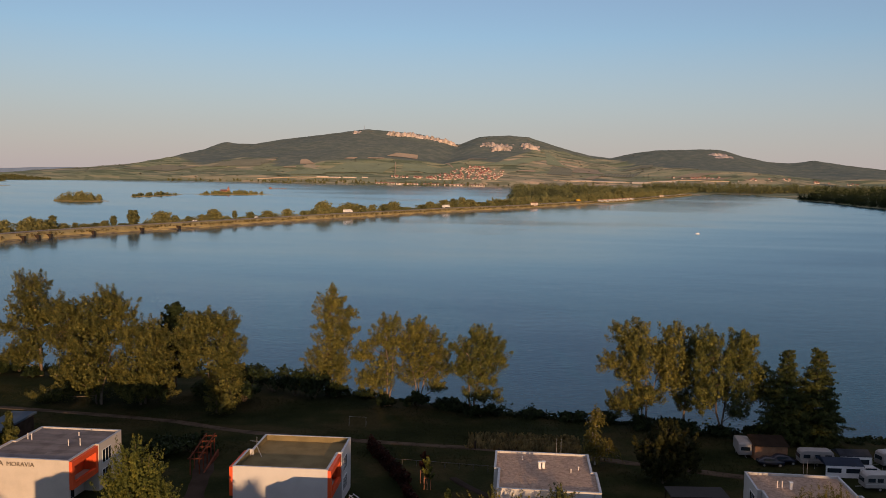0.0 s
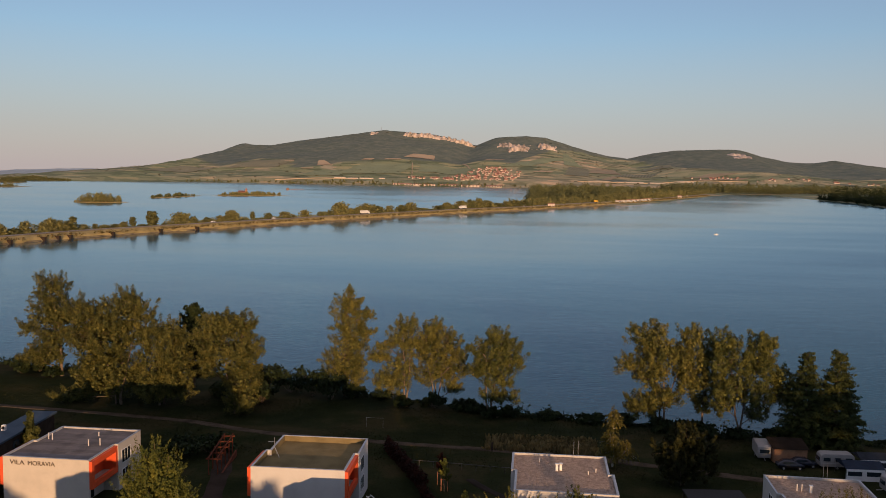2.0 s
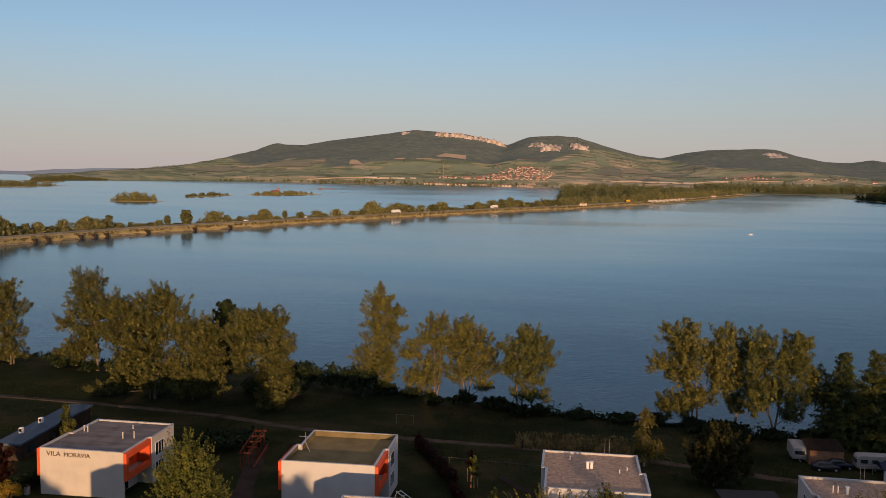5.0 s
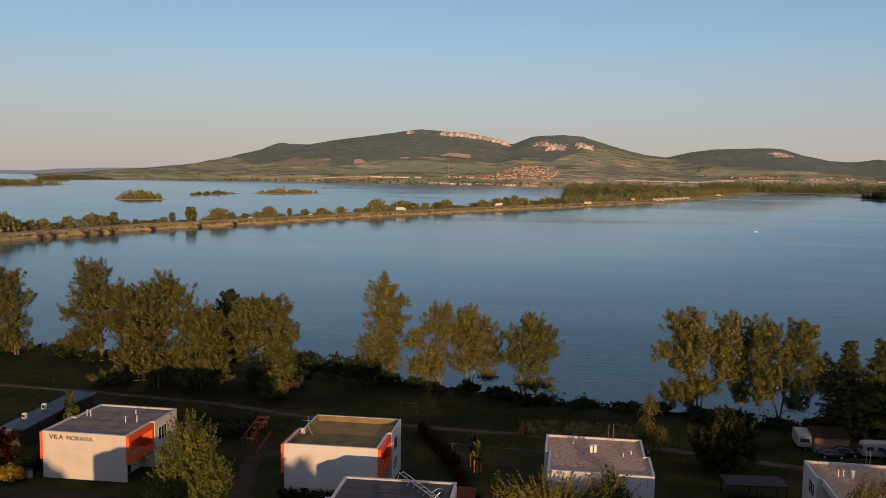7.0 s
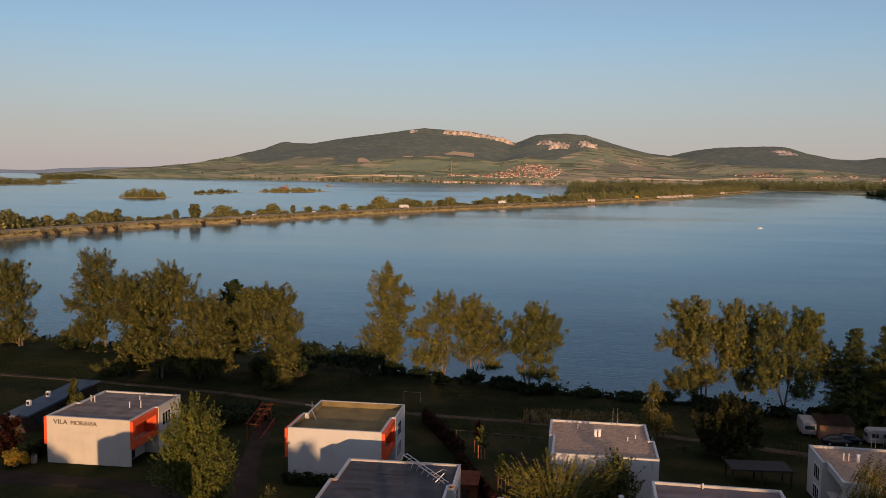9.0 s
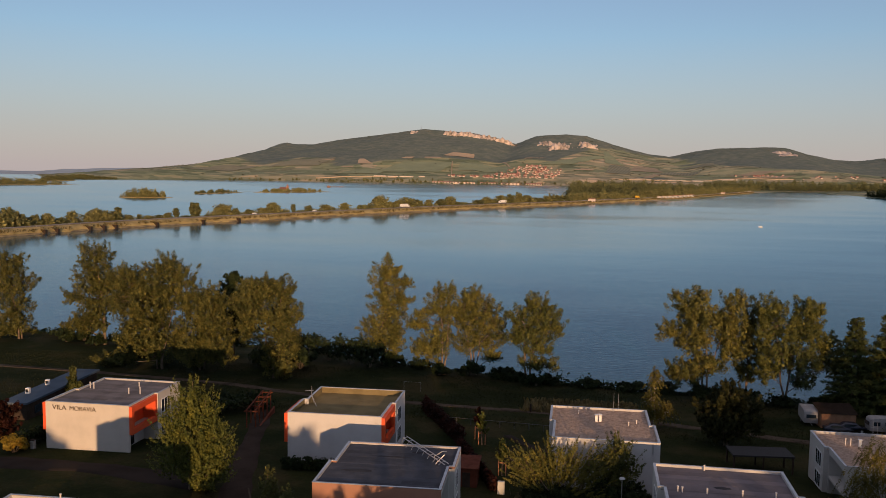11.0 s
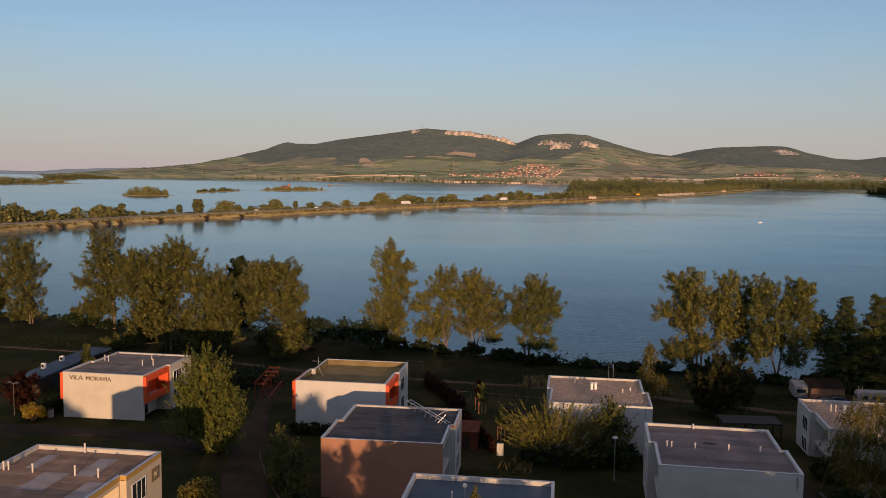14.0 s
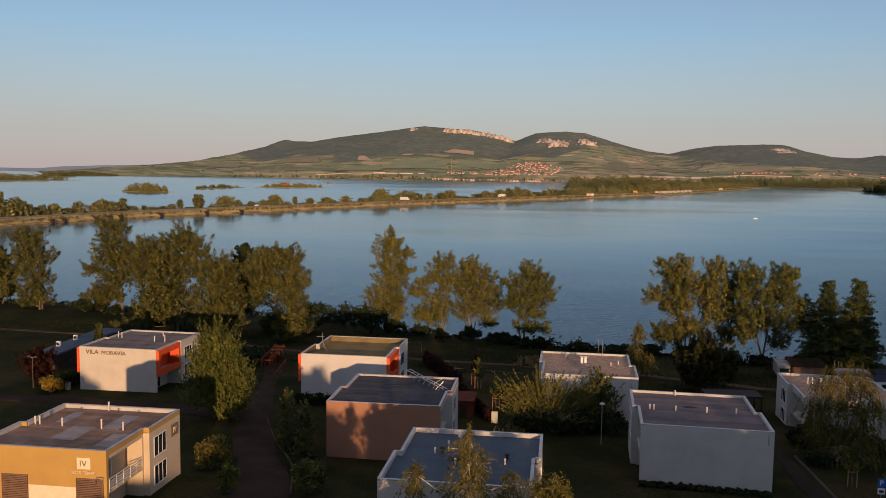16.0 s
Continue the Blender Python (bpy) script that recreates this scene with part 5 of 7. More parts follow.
def dam_strip(name, offs, material, label, category, jitter=0.0, kind="structure"):
    rng = np.random.default_rng(5)
    verts, faces = [], []
    n = len(offs)
    for i, q in enumerate(LINE):
        d = (LINE[min(i + 1, len(LINE) - 1)] - LINE[max(i - 1, 0)]).normalized()
        nrm = Vector((-d.y, d.x, 0))
        for o, z in offs:
            j = rng.normal() * jitter
            verts.append((q.x + nrm.x * (o + j), q.y + nrm.y * (o + j), z + rng.normal() * jitter * 0.3))
    for i in range(len(LINE) - 1):
        for k in range(n - 1):
            a = i * n + k
            faces.append((a, a + n, a + n + 1, a + 1))
    return tagged(new(name, raw_mesh(name, verts, faces, material, True)), label, category, kind=kind)


M_BANK = surface("dry_bank", (0.383, 0.300, 0.117), (0.235, 0.191, 0.070), rough=0.95, coarse=0.12, fine=1.2, spread=0.35, bump=0.8)
dam_strip("causeway", [(0.5, -7.5), (1.5, -5.6), (2.4, -4.4), (4.0, -3.2), (7.0, -2.2), (9.0, -1.6), (18.5, -1.5), (22, -2.0), (30, -3.2), (36, -7.5)], M_BANK, "long grassy causeway carrying a road across the lake", "causeway", 0.35)
M_ROAD = surface("sunlit_road", (0.261, 0.231, 0.200), rough=0.9, coarse=0.05, fine=1.5, spread=0.2, bump=0.2, ior=1.2)
dam_strip("causeway_road", [(9.6, -1.42), (9.61, -1.36), (17.6, -1.34), (17.61, -1.42)], M_ROAD, "two-lane road along the causeway", "road")
M_EDGE_STONE = surface("edge_stone", (0.24, 0.20, 0.12), (0.10, 0.085, 0.055), rough=0.95, coarse=0.2, fine=0.9, spread=0.4, bump=1.0, relief=0.3, ior=1.2)
dam_strip("stone_edge", [(0.0, -7.5), (1.2, -5.6), (1.9, -4.8), (2.3, -4.5), (2.4, -4.9)], M_EDGE_STONE, "dark rough stone edge of the causeway", "embankment", 0.22)
# guard rail
bm = bmesh.new()
for i in range(len(LINE) - 1):
    a, _ = on_dam(CUM[i] + 0.01, 9.2)
    b, _ = on_dam(CUM[i + 1] - 0.01, 9.2)
    tube(bm, [(a.x, a.y, -0.75), (b.x, b.y, -0.75)], [0.14, 0.14], 4)
    tube(bm, [(a.x, a.y, -1.7), (a.x, a.y, -0.7)], [0.08, 0.08], 4)
tagged(part("guard_rail", bm, M_STEEL), "low steel guard rail beside the causeway road", "guard rail", kind="structure")
# dark outfalls through the bank
for s in (216, 226, 253, 265, 275, 311, 354, 390):
    q, hd = on_dam(float(s), 2.4)
    root = thing("outfall", "dark concrete outfall in the causeway's bank", "outfall", pose(q.x, q.y, -5.6, 0, 0, hd), "causeway outfalls")
    part("side_wall", boxes((-0.9, -0.6, -2.4, 1.6, -1.0, 2.7), (0.6, 0.9, -2.4, 1.6, -1.0, 2.7)), M_DARK_TRIM, root)
    part("chamber", boxes((-0.6, 0.6, -2.2, 1.6, -1.0, 2.5)), M_RUBBER, root)
# reeds along the near edge
rng = np.random.default_rng(8)
rows = []
for s in np.arange(100, CUM[-1] - 5, 2.2):
    if wobble(np.array([s]), np.array([0.0]), 9.0)[0] > -0.55:
        q, _ = on_dam(s, 1.8 + rng.random() * 3.5)
        rows.append((q.x, q.y, -3.0 + rng.random() * 0.8, 1.5, 1.3))
v, f = leaf_quads(rng, rows, 9000, 1.0, droop=0.5)
tagged(new("reeds", raw_mesh("reeds", v, f, M_REED)), "dry golden reeds along the causeway's edge", "reeds", kind="stuff")


# ---- far trees ----
def far_tree(seed, h, w, leaf, shape, n=260, size=1.0, label="rounded olive tree on the causeway"):
    t = tree(pose(0, 0, -400), h, -w / 2, w / 2, label, shape, leaf, seed=seed, clear=0.02, n=int(n * 3), size=size * 0.7, lobes=26, group="causeway trees", lobe=0.48)
    return t


M_FAR_LEAF = leafy("far_leaves_olive", (0.124, 0.130, 0.056), (0.290, 0.278, 0.114), 0.2)
M_FAR_GREEN = leafy("far_leaves_green", (0.084, 0.096, 0.046), (0.200, 0.206, 0.090), 0.2)
OLIVE = far_tree(101, 7.0, 9.0, M_FAR_LEAF, "round")
OLIVE_WIDE = far_tree(106, 7.5, 10.0, M_FAR_LEAF, "oval")
DARK_TREE = far_tree(102, 7.0, 7.0, M_FAR_GREEN, "round", label="dark green tree on the causeway")
SLIM_TREE = far_tree(104, 9.0, 4.6, M_FAR_GREEN, "vase", label="slim upright tree on the causeway")
LOW_BUSH = far_tree(105, 3.6, 8.0, M_FAR_GREEN, "round", label="low bush on the causeway")
# metres along the causeway, height, width
OLIVES = [(203, 8.5, 12.6), (213, 9.8, 10.2), (239, 6.9, 9.6), (259, 7.8, 11.6), (273, 6.8, 10.0), (279, 8.8, 11.0), (285, 7.1, 12.0), (304, 4.1, 9.4), (322, 3.0, 8.6), (339, 4.4, 8.7), (394, 8.7, 15.3), (436, 5.2, 10.6), (450, 8.5, 14.5), (518, 5.9, 12.5), (545, 6.5, 11.6), (598, 12.0, 18.3), (614, 6.3, 11.1), (628, 7.3, 12.5), (642, 9.5, 19.0), (680, 7.1, 11.8), (719, 9.1, 16.2), (793, 8.0, 12.9), (821, 9.1, 14.7), (855, 11.8, 16.6), (872, 8.6, 18.3), (915, 7.5, 14.2)]
DARK_TREES = [(208, 12.0, 8.5), (217, 7.5, 9.4), (229, 6.9, 6.9), (249, 4.3, 7.1), (293, 6.4, 8.4), (331, 3.2, 7.7), (356, 2.0, 8.9), (407, 5.9, 6.2), (422, 4.5, 7.3), (495, 5.9, 6.7), (527, 2.9, 6.9), (583, 5.1, 7.2), (660, 7.4, 11.6), (703, 7.3, 13.3), (777, 5.5, 12.8), (805, 5.7, 11.6), (838, 10.4, 13.4), (896, 6.1, 15.5), (934, 8.1, 14.3), (960, 7.8, 16.2)]
SLIM_TREES = [(197, 15.4, 5.0), (223, 5.9, 4.3), (296, 9.5, 6.1), (314, 4.2, 3.8), (347, 7.5, 4.9), (365, 11.0, 7.9), (475, 7.4, 4.4)]
LOW_BUSHES = [(377, 2.0, 5.0), (384, 2.0, 6.0), (465, 2.3, 6.5), (483, 2.0, 5.5), (489, 2.0, 4.4), (504, 2.0, 12.3), (571, 4.2, 7.2), (742, 3.3, 15.2), (759, 2.0, 16.8)]
rng = random.Random(4)
for first, fh, fw, rows in ((OLIVE, 7.0, 9.0, OLIVES[::2]), (OLIVE_WIDE, 7.5, 10.0, OLIVES[1::2]), (DARK_TREE, 7.0, 7.0, DARK_TREES), (SLIM_TREE, 9.0, 4.6, SLIM_TREES), (LOW_BUSH, 3.6, 8.0, LOW_BUSHES)):
    for i, (s, th, tw) in enumerate(rows):
        q, _ = on_dam(s, 24)
        wide = tw / fw * rng.uniform(1.15, 1.4)
        mm = pose(q.x, q.y, -2.7, 0, 0, rng.random() * 360) @ Matrix.Diagonal((wide, wide, th / fh * 1.08, 1))
        if i == 0:
            first.matrix_world = mm
        else:
            c = copy_thing(first, mm)
            c.scale = mm.to_scale()
beyond = []
s = 930.0
while s < CUM[-1] - 15:
    q, _ = on_dam(s, 22 + rng.random() * 5)
    beyond += [(q.x, q.y), (q.x - 5 - 8 * rng.random(), q.y + 4 * rng.random())]
    s += 3.5 + rng.random() * 4


def woods(name, spots, label, leaf, h=12.0, n_each=46, size=1.7, seed=3, floor=WATER):
    """A wood seen from afar, one object."""
    rng = np.random.default_rng(seed)
    rows = []
    for x, y in spots:
        z = land1(x, y)
        hh = (h(x, y) if callable(h) else h) * (0.42 + 0.8 * rng.random())
        w = hh * (0.30 + 0.14 * rng.random())
        for k in range(4):
            u = (k + 0.5) / 4
            rows.append((x + rng.normal() * w * 0.25, y + rng.normal() * w * 0.25, max(z, floor) + hh * (0.15 + 0.75 * u), w * (1.0 - 0.55 * u), hh * 0.2))
    v, f = leaf_quads(rng, rows, len(spots) * n_each, size)
    return tagged(new(name, raw_mesh(name, v, f, leaf)), label, "woodland", kind="stuff")


def scatter(n, x0, x1, y0, y1, test, seed=1):
    rng = np.random.default_rng(seed)
    out = []
    while len(out) < n:
        x, y = x0 + (x1 - x0) * rng.random(), y0 + (y1 - y0) * rng.random()
        if test(x, y):
            out.append((x, y))
    return out


woods("roadside_trees", beyond, "far row of olive trees along the causeway", M_FAR_LEAF, 11.0, 90, 1.2, 9, -2.4)
END_WOOD = scatter(900, -40, 420, 1340, 2330, lambda x, y: land1(x, y) > -5.3 and x < 138 + (y - 1474) * 0.36 and x > -38 + max(0.0, y - 1900) * 0.3, 2)
front = [q for q in END_WOOD if q[0] > 96 + (q[1] - 1474) * 0.36]
woods("woodland", front, "olive trees at the end of the causeway", M_FAR_LEAF, lambda x, y: np.interp(y, [1350, 1600, 2060], [15, 17, 13]), 90, 1.3)
woods("woodland", [q for q in END_WOOD if q not in front], "dark green wood at the end of the causeway", M_FAR_GREEN, lambda x, y: np.interp(y, [1350, 1450, 1700, 1900, 2060], [17, 27, 25, 18, 14]), 80, 1.4, 13)
woods("woodland", scatter(1100, 300, 1150, 2300, 2430, lambda x, y: land1(x, y) > -5.2, 3), "dark wood along the far shore", M_FAR_GREEN, 23, 40, 1.9)
woods("woodland", scatter(560, 555, 860, 1255, 1900, lambda x, y: land1(x, y) > -5.2, 4), "dark wood on the lake's far bank", M_LEAF_DARK, 30, 60)
woods("woodland", scatter(320, 540, 860, 1250, 1900, lambda x, y: -5.6 < land1(x, y) < -4.2, 14), "dark bushes down to the water of the far bank", M_LEAF_DARK, 16, 50, 1.6, 15)
woods("woodland", scatter(500, 400, 1500, 2500, 2800, lambda x, y: True, 5), "far belt of trees", M_FAR_GREEN, 14, 30, 2.2)
woods("woodland", scatter(620, -2700, -1250, 2330, 2480, lambda x, y: land1(x, y) > -5.2, 6), "low dark wood on the far shore", M_FAR_GREEN, 7, 44, 1.8)
woods("woodland", scatter(260, -1200, -60, 2600, 2720, lambda x, y: land1(x, y) > -5.3, 7), "thin line of trees at the foot of the hills", M_FAR_GREEN, 8, 24, 2.0)


# ridge treetops as pale as the slopes, haze put into the colour
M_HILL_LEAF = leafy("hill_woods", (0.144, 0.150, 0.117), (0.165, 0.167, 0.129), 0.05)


def hillside(name, n, test, label, size, seed, each, leaf):
    """Clumps of trees over the slopes, too far off to tell apart."""
    rng = np.random.default_rng(seed)
    x, y = -2600 + 4300 * rng.random(n), FOOT_Y + 60 + (RIDGE_Y - FOOT_Y - 60) * rng.random(n)
    keep = test(x, y)
    x, y = x[keep], y[keep]
    z = land(x, y)
    rows = np.stack([x, y, z + size * 0.25, np.full(len(x), size * 1.2), np.full(len(x), size * 0.55)], 1)
    v, f = leaf_quads(rng, rows, len(x) * each, size, up=6.0)
    return tagged(new(name, raw_mesh(name, v, f, leaf)), label, "woodland", kind="stuff")


CRAGS = [(-715, -340, 3785, 3900), (-246, -168, 3630, 3750), (-196, -96, 3530, 3705), (-72, 14, 3620, 3765), (720, 804, 3620, 3785)]


def off_crags(x, y):
    k = np.ones(len(x), bool)
    for a, b, c, d in CRAGS:
        k &= ~((x > a) & (x < b) & (y > c) & (y < d))
    return k


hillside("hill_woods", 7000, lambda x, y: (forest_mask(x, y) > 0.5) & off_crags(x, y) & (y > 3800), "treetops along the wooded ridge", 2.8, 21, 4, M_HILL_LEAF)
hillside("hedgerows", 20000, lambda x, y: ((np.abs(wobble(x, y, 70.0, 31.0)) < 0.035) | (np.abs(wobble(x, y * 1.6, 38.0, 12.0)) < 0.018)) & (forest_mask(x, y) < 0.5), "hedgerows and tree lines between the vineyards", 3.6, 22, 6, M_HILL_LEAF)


def field(cx, cy, w, d, skew, label, material, taper=1.0):
    """A field on the slope: w across, d up the slope, its far edge moved by skew and narrowed by taper."""
    nu, nv = max(4, int(w / 11)), max(4, int(d / 10))
    u, v = np.meshgrid(np.linspace(-0.5, 0.5, nu), np.linspace(-0.5, 0.5, nv))
    X = cx + u * w * (1 + (taper - 1) * (v + 0.5)) + v * skew + 2.5 * wobble(u * w + cx, v * d + cy, 30.0, 3.0)
    Y = cy + v * d + 0.12 * w * u * (1 if skew >= 0 else -1) + 2.5 * wobble(u * w, v * d, 26.0, 1.0)
    idx = np.arange(nu * nv).reshape(nv, nu)
    faces = np.stack([idx[:-1, :-1], idx[:-1, 1:], idx[1:, 1:], idx[1:, :-1]], -1).reshape(-1, 4)
    me = raw_mesh("field", np.stack([X, Y, land(X, Y) + 1.4], -1).reshape(-1, 3), faces, material, True)
    tagged(new("field", me), label, "field", kind="structure")


def crop_rows(name, a, b, scale, turn):
    """Crop rows or vines: two shades in bands, with patchy growth."""
    m = surface(name, a, shade(a, 0.8), rough=0.95, coarse=0.02, fine=0.12, spread=0.25, bump=0)
    n, l = m.node_tree.nodes, m.node_tree.links
    p = next(q for q in n if q.type == "BSDF_PRINCIPLED")
    base = p.inputs["Base Color"].links[0].from_socket
    tc = n.new("ShaderNodeTexCoord")
    mp = n.new("ShaderNodeMapping")
    mp.inputs["Rotation"].default_value = (0, 0, radians(turn))
    l.new(tc.outputs["Object"], mp.inputs[0])
    wv = n.new("ShaderNodeTexWave")
    wv.inputs["Scale"].default_value, wv.inputs["Distortion"].default_value = scale, 1.2
    l.new(mp.outputs[0], wv.inputs["Vector"])
    mx = n.new("ShaderNodeMix")
    mx.data_type = "RGBA"
    mx.inputs[7].default_value = (*b, 1)
    l.new(wv.outputs["Fac"], mx.inputs[0])
    l.new(base, mx.inputs[6])
    l.new(mx.outputs[2], p.inputs["Base Color"])
    p.inputs["Specular IOR Level"].default_value = 0.03
    return m


# slope fields in raised, greyed tones: haze and grazing sun are in the colours
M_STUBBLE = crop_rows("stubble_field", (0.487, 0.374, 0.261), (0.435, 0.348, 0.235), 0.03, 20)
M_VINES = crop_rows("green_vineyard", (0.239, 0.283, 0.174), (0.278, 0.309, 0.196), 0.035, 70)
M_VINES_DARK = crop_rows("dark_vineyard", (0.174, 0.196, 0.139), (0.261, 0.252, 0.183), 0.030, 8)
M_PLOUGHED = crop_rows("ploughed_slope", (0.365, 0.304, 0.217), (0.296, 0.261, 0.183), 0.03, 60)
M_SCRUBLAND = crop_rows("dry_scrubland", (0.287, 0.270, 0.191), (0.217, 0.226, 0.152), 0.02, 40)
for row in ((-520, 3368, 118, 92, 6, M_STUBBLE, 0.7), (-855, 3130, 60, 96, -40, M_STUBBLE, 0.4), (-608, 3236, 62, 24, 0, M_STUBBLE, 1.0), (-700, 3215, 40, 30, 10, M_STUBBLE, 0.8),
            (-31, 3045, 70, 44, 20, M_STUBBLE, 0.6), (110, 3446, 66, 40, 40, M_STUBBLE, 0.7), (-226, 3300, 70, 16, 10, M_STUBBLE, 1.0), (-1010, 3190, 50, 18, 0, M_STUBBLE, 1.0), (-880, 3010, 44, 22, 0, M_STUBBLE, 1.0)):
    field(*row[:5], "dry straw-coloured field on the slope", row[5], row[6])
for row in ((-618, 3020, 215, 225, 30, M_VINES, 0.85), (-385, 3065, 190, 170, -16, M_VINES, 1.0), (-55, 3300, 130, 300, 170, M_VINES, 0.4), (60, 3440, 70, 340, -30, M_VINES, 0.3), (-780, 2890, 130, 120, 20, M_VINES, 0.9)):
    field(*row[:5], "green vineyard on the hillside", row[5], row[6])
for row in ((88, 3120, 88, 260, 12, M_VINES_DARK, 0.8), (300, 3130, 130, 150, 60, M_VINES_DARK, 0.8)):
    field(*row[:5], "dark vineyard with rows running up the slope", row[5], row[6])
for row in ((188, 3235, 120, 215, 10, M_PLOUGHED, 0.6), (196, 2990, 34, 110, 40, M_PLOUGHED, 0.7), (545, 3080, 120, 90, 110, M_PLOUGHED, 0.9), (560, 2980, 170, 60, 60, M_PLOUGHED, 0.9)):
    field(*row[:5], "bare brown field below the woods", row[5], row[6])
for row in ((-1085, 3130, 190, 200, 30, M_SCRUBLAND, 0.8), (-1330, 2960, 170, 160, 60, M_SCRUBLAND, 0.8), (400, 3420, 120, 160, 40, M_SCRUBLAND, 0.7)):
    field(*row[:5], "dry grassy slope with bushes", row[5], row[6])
ribbon("farm_track", [(-472, 2830), (-478, 2900), (-505, 3060), (-522, 3170)], 3, M_STUBBLE, "pale track climbing through the vineyards", "track", 1.8, 12)
ribbon("farm_track", [(-300, 3110), (-318, 3200), (-345, 3290)], 5, M_STUBBLE, "pale track above the village", "track", 1.8, 12)
ribbon("farm_road", [(-910, 2742), (-830, 2752), (-755, 2770), (-640, 2764)], 7, M_STUBBLE, "pale road along the foot of the hills", "road", 1.8, 14)
ribbon("farm_road", [(60, 2842), (200, 2862), (330, 2880), (450, 2922), (640, 2930)], 7, M_STUBBLE, "pale road behind the woods", "road", 1.8, 14)

# scrub behind the causeway road
rng = np.random.default_rng(18)
rows = []
for s in np.arange(110, CUM[-1] - 10, 2.6):
    k = 0.75 + 0.45 * float(wobble(np.array([s]), np.array([0.0]), 26.0, 3.0)[0])
    q, _ = on_dam(s, 20.5 + rng.random() * 7)
    rows.append((q.x, q.y, -2.4 + 0.5 * k, 1.6, 1.0 * k * (0.6 + 0.8 * rng.random())))
for s, th, tw in OLIVES + DARK_TREES:
    for _ in range(8):
        q, _a = on_dam(s + tw * rng.uniform(-1.1, 1.1), 21 + rng.random() * 6)
        kk = th * rng.uniform(0.14, 0.34)
        rows.append((q.x, q.y, -2.4 + kk, tw * 0.16 + 0.6, kk))
v, f = leaf_quads(rng, rows, 34000, 0.62)
tagged(new("scrub", raw_mesh("scrub", v, f, M_FAR_LEAF)), "olive scrub along the causeway", "scrub", kind="stuff")

# hills beyond the left shore, their blue haze put into the base colour
xs2, ys2 = np.arange(-3060, -1700, 14.0), np.arange(3420, 3800, 30.0)


def beyond_height(x, y):
    t = np.clip((y - 3440) / 310, 0, 1)
    top = np.interp(x, [-3060, -2860, -2635, -2514, -2330, -2142, -2038, -2000, -1850, -1700], [8, 7, 7, 19, 24, 30, 23, 18, 8, -6]) + 1.6 * wobble(x, y, 60.0, 2.0)
    return -6 + t * (top + 6)


M_BEYOND = surface("hazy_upland", (0.33, 0.40, 0.46), (0.25, 0.31, 0.36), rough=0.95, coarse=0.012, fine=0.06, spread=0.3)
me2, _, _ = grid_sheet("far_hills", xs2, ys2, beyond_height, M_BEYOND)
tagged(new("far_hills", me2), "low hills beyond the lake, blue haze put into their colour", "hills", kind="structure")

# ---- islands ----
def island(x, y, rx, ry, rot, label, trees, h, leaf, seed):
    root = thing("island", label, "island", pose(x, y, WATER, 0, 0, rot), "islets in the lake")
    rng = np.random.default_rng(seed)
    bm = bmesh.new()
    rings = []
    for f, z in ((1.0, -1.0), (0.97, 0.15), (0.8, 0.7), (0.4, 1.1)):
        rings.append([bm.verts.new((math.cos(a) * rx * f * (1 + 0.12 * math.sin(3 * a + seed)), math.sin(a) * ry * f * (1 + 0.12 * math.cos(2 * a)), z)) for a in (6.28318 * k / 36 for k in range(36))])
    for a, b in zip(rings, rings[1:]):
        for k in range(36):
            bm.faces.new((a[k], a[(k + 1) % 36], b[(k + 1) % 36], b[k]))
    bm.faces.new(rings[-1])
    part("bank", bm, M_BANK, root, "", True)
    rows = []
    for _ in range(trees):
        a, r = rng.random() * 6.28, math.sqrt(rng.random()) * 0.85
        hh = h * (0.3 + 0.7 * rng.random()) * (1.15 - 0.75 * r * r)
        px, py = math.cos(a) * rx * r, math.sin(a) * ry * r
        for u in (0.2, 0.5, 0.8):
            rows.append((px, py, 0.6 + hh * u, hh * 0.5 * (1.2 - 0.6 * u), hh * 0.22))
    v, f = leaf_quads(rng, rows, trees * 50, 1.3)
    part("thicket", raw_mesh("thicket", v, f, leaf), None, root)
    return root


island(-600, 1078, 36, 17, 20, "small islet thick with olive bushes", 90, 13, M_FAR_LEAF, 1)
island(-606, 1325, 78, 15, 84, "low grassy islet with a few trees", 54, 6.5, M_FAR_GREEN, 2)
island(-530, 1470, 82, 19, 54, "low islet with bushes round a brick church ruin", 120, 7.5, M_FAR_LEAF, 3)
island(-1260, 1620, 200, 70, 60, "wooded spit of land across the lake", 420, 15, M_FAR_LEAF, 4)


island(-1478, 2172, 58, 30, 10, "wooded point beyond the spit", 130, 17, M_FAR_GREEN, 5)

# wooden pier behind the church islet
root = thing("pier", "long dark wooden pier on posts in the lake", "pier", pose(-600, 1906, WATER, 0, 0, 48))
part("deck", boxes((0, 42, -1.2, 1.2, 1.2, 1.7)), M_SHED, root)
for k in range(8):
    part("post", boxes((k * 5.8, k * 5.8 + 0.5, -1.1, -0.6, -2.0, 2.6)), M_SHED, root)
part("hut", boxes((-2.5, 2.5, -2, 2, -0.5, 4.0)), M_SHED, root)

